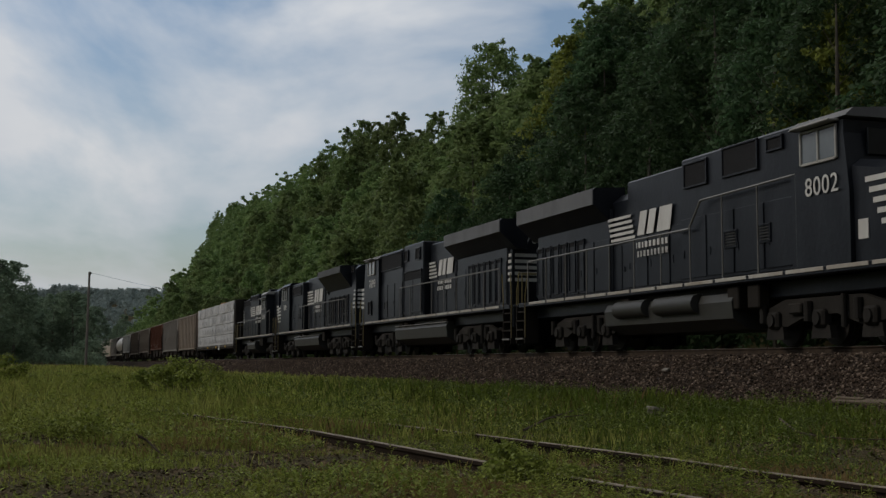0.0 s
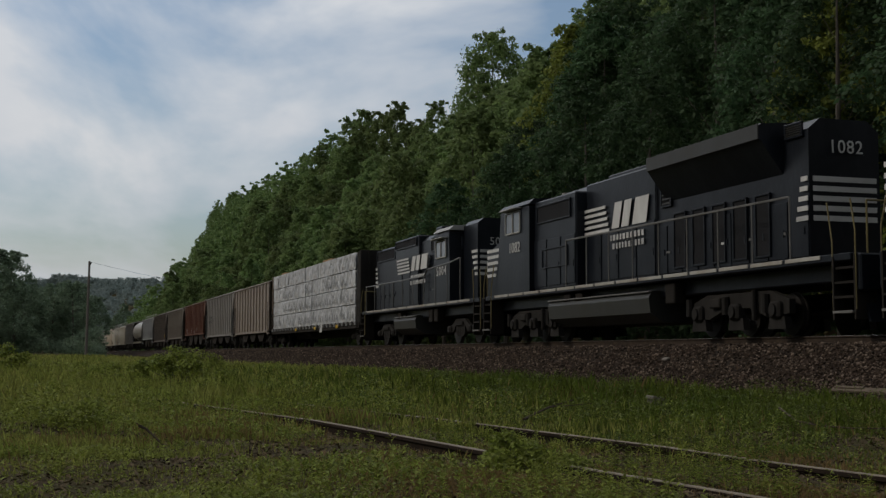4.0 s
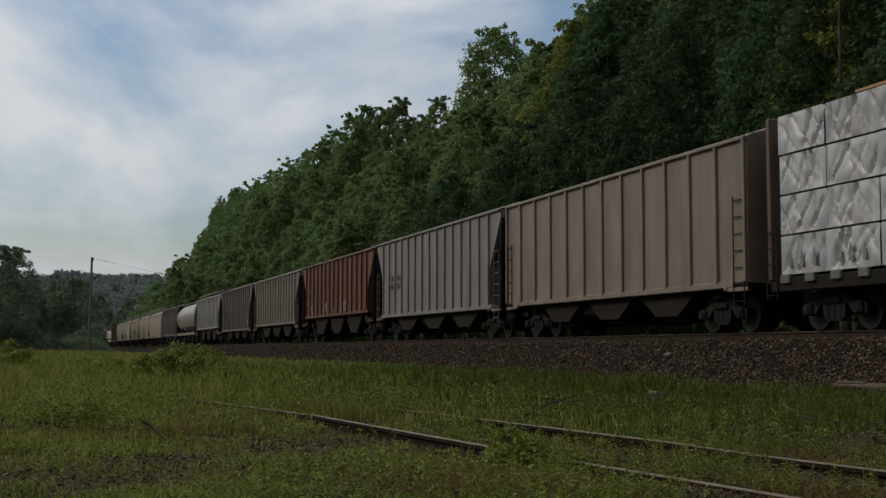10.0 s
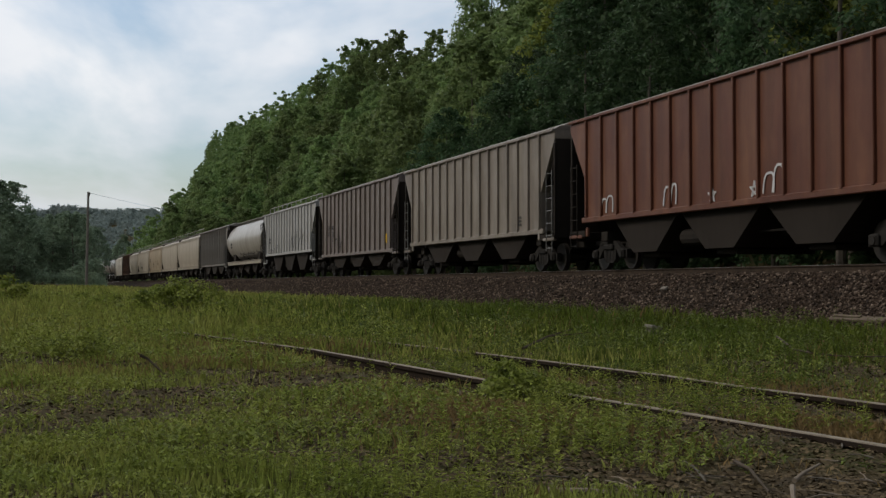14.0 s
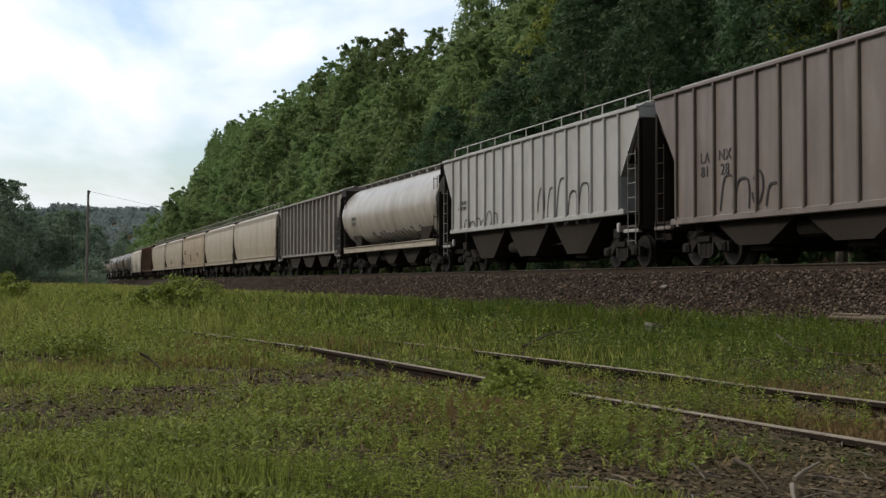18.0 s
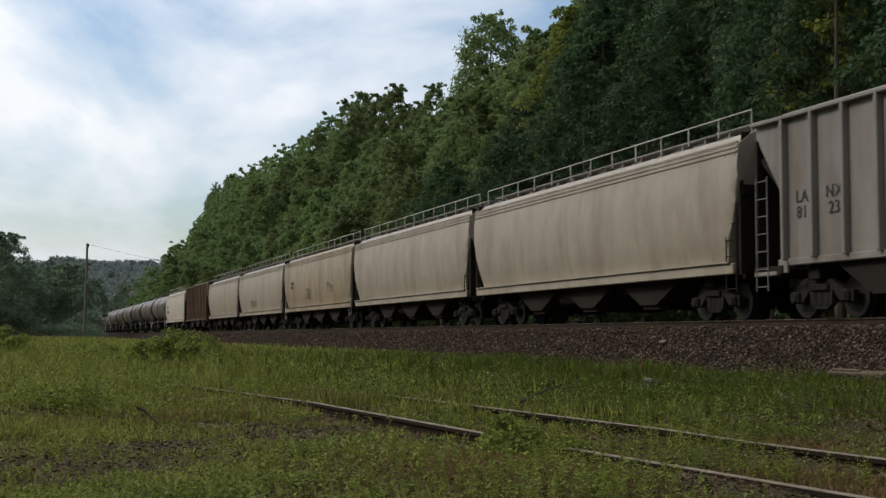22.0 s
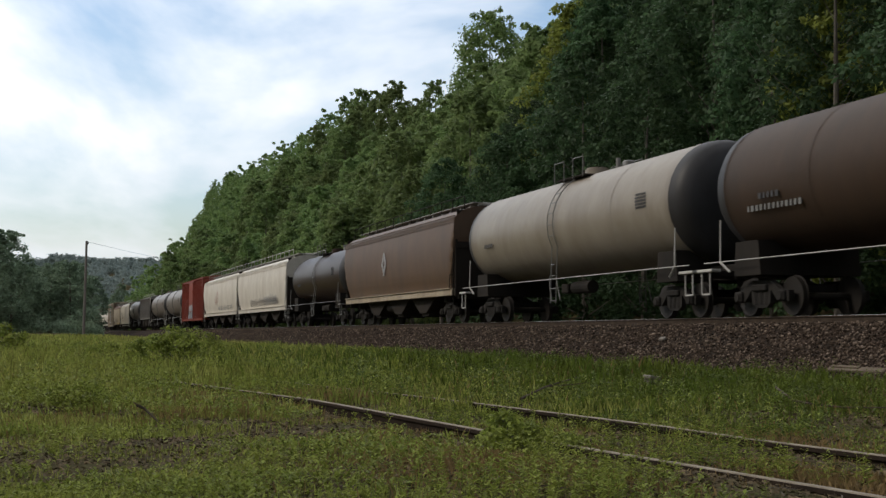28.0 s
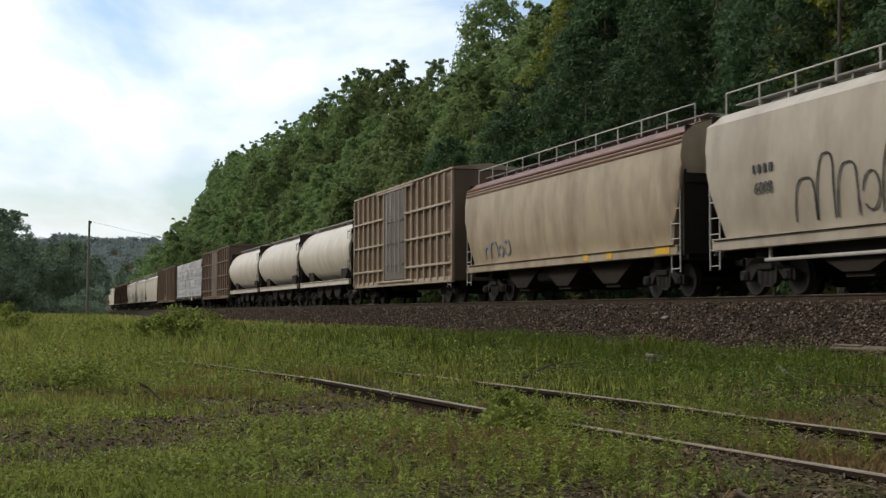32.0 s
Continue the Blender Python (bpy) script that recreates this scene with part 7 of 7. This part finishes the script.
# dead leaves, clods and chips on the soil between the plants
x, y, r = view_points(90000, 3.0, 24.0)
keep = (lateral(x, y) < -3.9) & (rg.random(len(x)) < 0.25 + bare(x, y))
x, y, r = x[keep], y[keep], r[keep]
n = len(x)
s = (0.005 + 0.0009 * r) * rg.uniform(0.5, 1.6, n)
a = rg.uniform(0, 6.28, n)
z = ground_z(x, y)
q = []
for k, (u_, v_) in enumerate(((-1, -0.5), (1, -0.35), (0.8, 0.5), (-0.7, 0.6))):
    q.append(np.stack([x + s * (u_ * np.cos(a) - v_ * np.sin(a)), y + s * (u_ * np.sin(a) + v_ * np.cos(a)), z + 0.006 + s * rg.uniform(0, 1.1, n)], -1))
v = np.stack(q, 1).reshape(-1, 3)
M_LITTER = mat("dead_leaf_litter", (0.075, 0.058, 0.036), (0.12, 0.09, 0.052), scale=1.0, rough=0.9, island=0.7)
tagged(new("leaf_litter", big_mesh("leaf_litter", v, np.arange(len(v)).reshape(-1, 4), M_LITTER)), "brown dead leaves and chips scattered on the soil", "leaf litter", kind="stuff")


def rosettes(name, x, y, leaves, size, height, material, label):
    """Low broad-leaved plants: leaves round a stem."""
    n = len(x)
    X, Y = np.repeat(x, leaves), np.repeat(y, leaves)
    S = np.repeat(size, leaves) * rg.uniform(0.6, 1.3, n * leaves)
    H = np.repeat(height, leaves) * rg.random(n * leaves)
    a = rg.uniform(0, 6.28, n * leaves)
    dx, dy = np.cos(a), np.sin(a)
    z = ground_z(X, Y) + 0.01 + H
    up = rg.uniform(0.1, 0.7, n * leaves) * S
    k = 0.26 * S
    o = 0.25 * S
    p0 = np.stack([X + dx * o * 0.3, Y + dy * o * 0.3, z], -1)
    p1 = np.stack([X + dx * S * 0.55 - dy * k, Y + dy * S * 0.55 + dx * k, z + up * 0.8], -1)
    p2 = np.stack([X + dx * S, Y + dy * S, z + up], -1)
    p3 = np.stack([X + dx * S * 0.55 + dy * k, Y + dy * S * 0.55 - dx * k, z + up * 0.8], -1)
    v = np.stack([p0, p1, p2, p3], 1).reshape(-1, 3)
    return tagged(new(name, big_mesh(name, v, np.arange(len(v)).reshape(-1, 4), material)), label, "weeds", kind="stuff")


x, y, r = view_points(64000, 3.2, 60.0)
keep = (lateral(x, y) < -3.9) & (rg.random(len(x)) > bare(x, y)) & (wave(x, y, 0.8, 4.0) + 0.8 * wave(x, y, 0.23, 1.0) + 0.5 * wave(x, y, 3.1, 2.0) > 0.15 + 0.9 * patch(x, y, 3.9, 5.6, 1.5, 2.2) + 0.9 * patch(x, y, 2.8, 7.0, 1.0, 1.8))
x, y, r = x[keep], y[keep], r[keep]
# Deeper green than M_WEED; dimmer light near the track is in it too.
M_WEED_DEEP = mat("dimmed_deep_green_weeds", (0.065, 0.105, 0.016), (0.13, 0.155, 0.028), scale=0.8, rough=0.6, leaf=0.35, island=0.5, spec=0.2)
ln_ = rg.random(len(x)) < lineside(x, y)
for nm_, k_, m_, lb_ in (("low_weeds", ~ln_, M_WEED, "low broad-leaved weeds spreading over the soil"), ("lineside_weeds", ln_, M_WEED_DEEP, "low green weeds beside the old siding, darkened for dimmer light")):
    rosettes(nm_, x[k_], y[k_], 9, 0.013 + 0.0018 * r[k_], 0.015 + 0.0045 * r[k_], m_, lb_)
# taller weed clumps
cx = np.array([3.2, 3.3, 0.51, 0.7, 1.9, 2.2, 1.2, 1.7, 4.2, 9.87, 7.2, 6.2, 5.0, 8.2, 4.6, 2.2, 0.2, 1.4, 11.0, 12.0, 3.3, 2.9, 0.9])
cy = np.array([8.1, 7.7, 14.0, 13.4, 12.6, 7.0, 6.4, 7.6, 14.8, 15.7, 21.0, 24.0, 19.0, 25.5, 17.0, 8.0, 15.0, 19.0, 27.0, 31.0, 11.0, 5.6, 6.4])
ex, ey, er = view_points(170, 5.5, 60.0)
ok = (lateral(ex, ey) < -4.4) & (np.abs(ex - np.interp(ey, [q[1] for q in SIDING], [q[0] for q in SIDING]) - 0.7) > 0.9)
cx, cy = np.concatenate([cx, cx, ex[ok]]), np.concatenate([cy, cy, ey[ok]])
k = rg.integers(0, len(cx), 5200)
x, y = cx[k] + rg.normal(scale=0.22, size=5200), cy[k] + rg.normal(scale=0.35, size=5200)
hh = np.where(cy[k] > 11, 0.36, np.where(cx[k] > 3.5, 0.3, 0.13)) * rg.uniform(0.4, 1.1, 5200)
ok = (np.abs(rail_gap(x, y) + 0.25) > 0.35) | (np.abs(y - 8.0) < 0.5)
x, y, hh = x[ok], y[ok], hh[ok]
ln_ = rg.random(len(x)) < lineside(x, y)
for nm_, k_, m_, lb_ in (("tall_weeds", ~ln_, M_WEED, "knee-high leafy weed clumps in the meadow"), ("tall_lineside_weeds", ln_, M_WEED_DEEP, "knee-high green weeds beside the embankment, darkened for dimmer light")):
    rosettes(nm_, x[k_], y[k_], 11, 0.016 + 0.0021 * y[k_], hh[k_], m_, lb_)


def stalks(name, x, y, height, material, label):
    """Upright weeds: a thin stem each, with narrow leaves round it all the way up."""
    n, leaves = len(x), 16
    z0 = ground_z(x, y) - 0.01
    tip = np.stack([rg.normal(scale=0.10, size=n) * height, rg.normal(scale=0.10, size=n) * height, height], -1)
    foot = np.stack([x, y, z0], -1)
    k = np.tile(np.linspace(0.16, 1.0, leaves), n)
    F, T = np.repeat(foot, leaves, 0), np.repeat(tip, leaves, 0)
    p = F + T * k[:, None]
    a = np.tile(np.arange(leaves) * 2.4, n) + np.repeat(rg.uniform(0, 6.28, n), leaves)
    s = np.repeat(height, leaves) * rg.uniform(0.16, 0.30, n * leaves) * (1.15 - 0.6 * k) + 0.008
    d = np.stack([np.cos(a), np.sin(a), rg.uniform(0.1, 0.8, n * leaves)], -1)
    q = np.stack([-np.sin(a), np.cos(a), np.zeros(n * leaves)], -1) * (s * 0.13)[:, None]
    v = np.stack([p, p + d * (s * 0.5)[:, None] + q, p + d * s[:, None] - np.array([0, 0, 0.25]) * s[:, None], p + d * (s * 0.5)[:, None] - q], 1).reshape(-1, 3)
    wd = np.stack([np.cos(a[::leaves]), np.sin(a[::leaves]), np.zeros(n)], -1) * (0.0018 + 0.008 * height)[:, None] * 0.8
    st = np.stack([foot - wd, foot + wd, foot + tip + wd * 0.3, foot + tip - wd * 0.3], 1).reshape(-1, 3)
    v = np.concatenate([v, st])
    return tagged(new(name, big_mesh(name, v, np.arange(len(v)).reshape(-1, 4), material)), label, "weeds", kind="stuff")


# upright weeds, thickest about the old siding and in loose colonies over the meadow
x, y, r = view_points(9000, 4.2, 42.0)
colony = 0.5 * wave(x, y, 1.9, 6.0) + 0.5 * wave(x, y, 0.7, 2.0) + 0.9 * np.exp(-((rail_gap(x, y) - 0.4) / 1.1) ** 2) + 0.5 * np.clip((r - 14) / 14, 0, 1)
keep = (lateral(x, y) < -4.3) & (colony > 0.55 + 0.5 * rg.random(len(x))) & (np.abs(rail_gap(x, y) + 0.15) > 0.16)
x, y, r = x[keep], y[keep], r[keep]
hs = (0.07 + 0.011 * np.minimum(r, 26)) * rg.uniform(0.55, 1.35, len(x))
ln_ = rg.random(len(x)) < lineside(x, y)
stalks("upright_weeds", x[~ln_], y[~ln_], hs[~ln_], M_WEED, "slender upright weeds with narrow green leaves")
stalks("upright_lineside_weeds", x[ln_], y[ln_], hs[ln_], M_WEED_DEEP, "slender green weeds by the old siding, darkened for dimmer light")
for bx_, by_, n_, rad_, lab in ((3.4, 29.5, 24, 0.95, "bushy green shrub in the meadow"), (3.22, 8.05, 20, 0.30, "bushy bright green weed growing over the old rail"), (0.55, 14.2, 16, 0.30, "leafy green weed clump in the meadow"), (2.2, 36.0, 14, 0.7, "low green shrub in the meadow"), (-0.6, 45.0, 14, 0.9, "low green shrub at the meadow's edge"),
                                (1.6, 30.5, 10, 0.55, "low green shrub in the meadow"), (6.0, 44.0, 12, 0.8, "low green shrub in the meadow")):
    ob = empty("shrub", lab, "shrub", "shrubs in the meadow", pose(bx_, by_, float(ground_z(bx_, by_))))
    g = Geo()
    cl = []
    for i in range(n_):
        a, d = rs.uniform(0, 6.28), rs.uniform(0.1, 1.0) * rad_ * 1.3
        c = (d * math.cos(a), d * math.sin(a), rs.uniform(0.12, 0.85) * rad_ * (1.15 - d / rad_ / 2))
        g.tube((0, 0, -0.05), c, 0.012, 5, 0.004)
        cl.append((c, rad_ * rs.uniform(0.22, 0.4)))
    v, f = leaf_cloud(cl, 170, 0.010 + 0.034 * rad_, rg)
    part("branch", g, M_BARK, ob)
    part("foliage", big_mesh("foliage", v, f, M_WEED), None, ob)


def motions():
    for ob, c in train:
        walk(ob, car_rows(c))


motions()
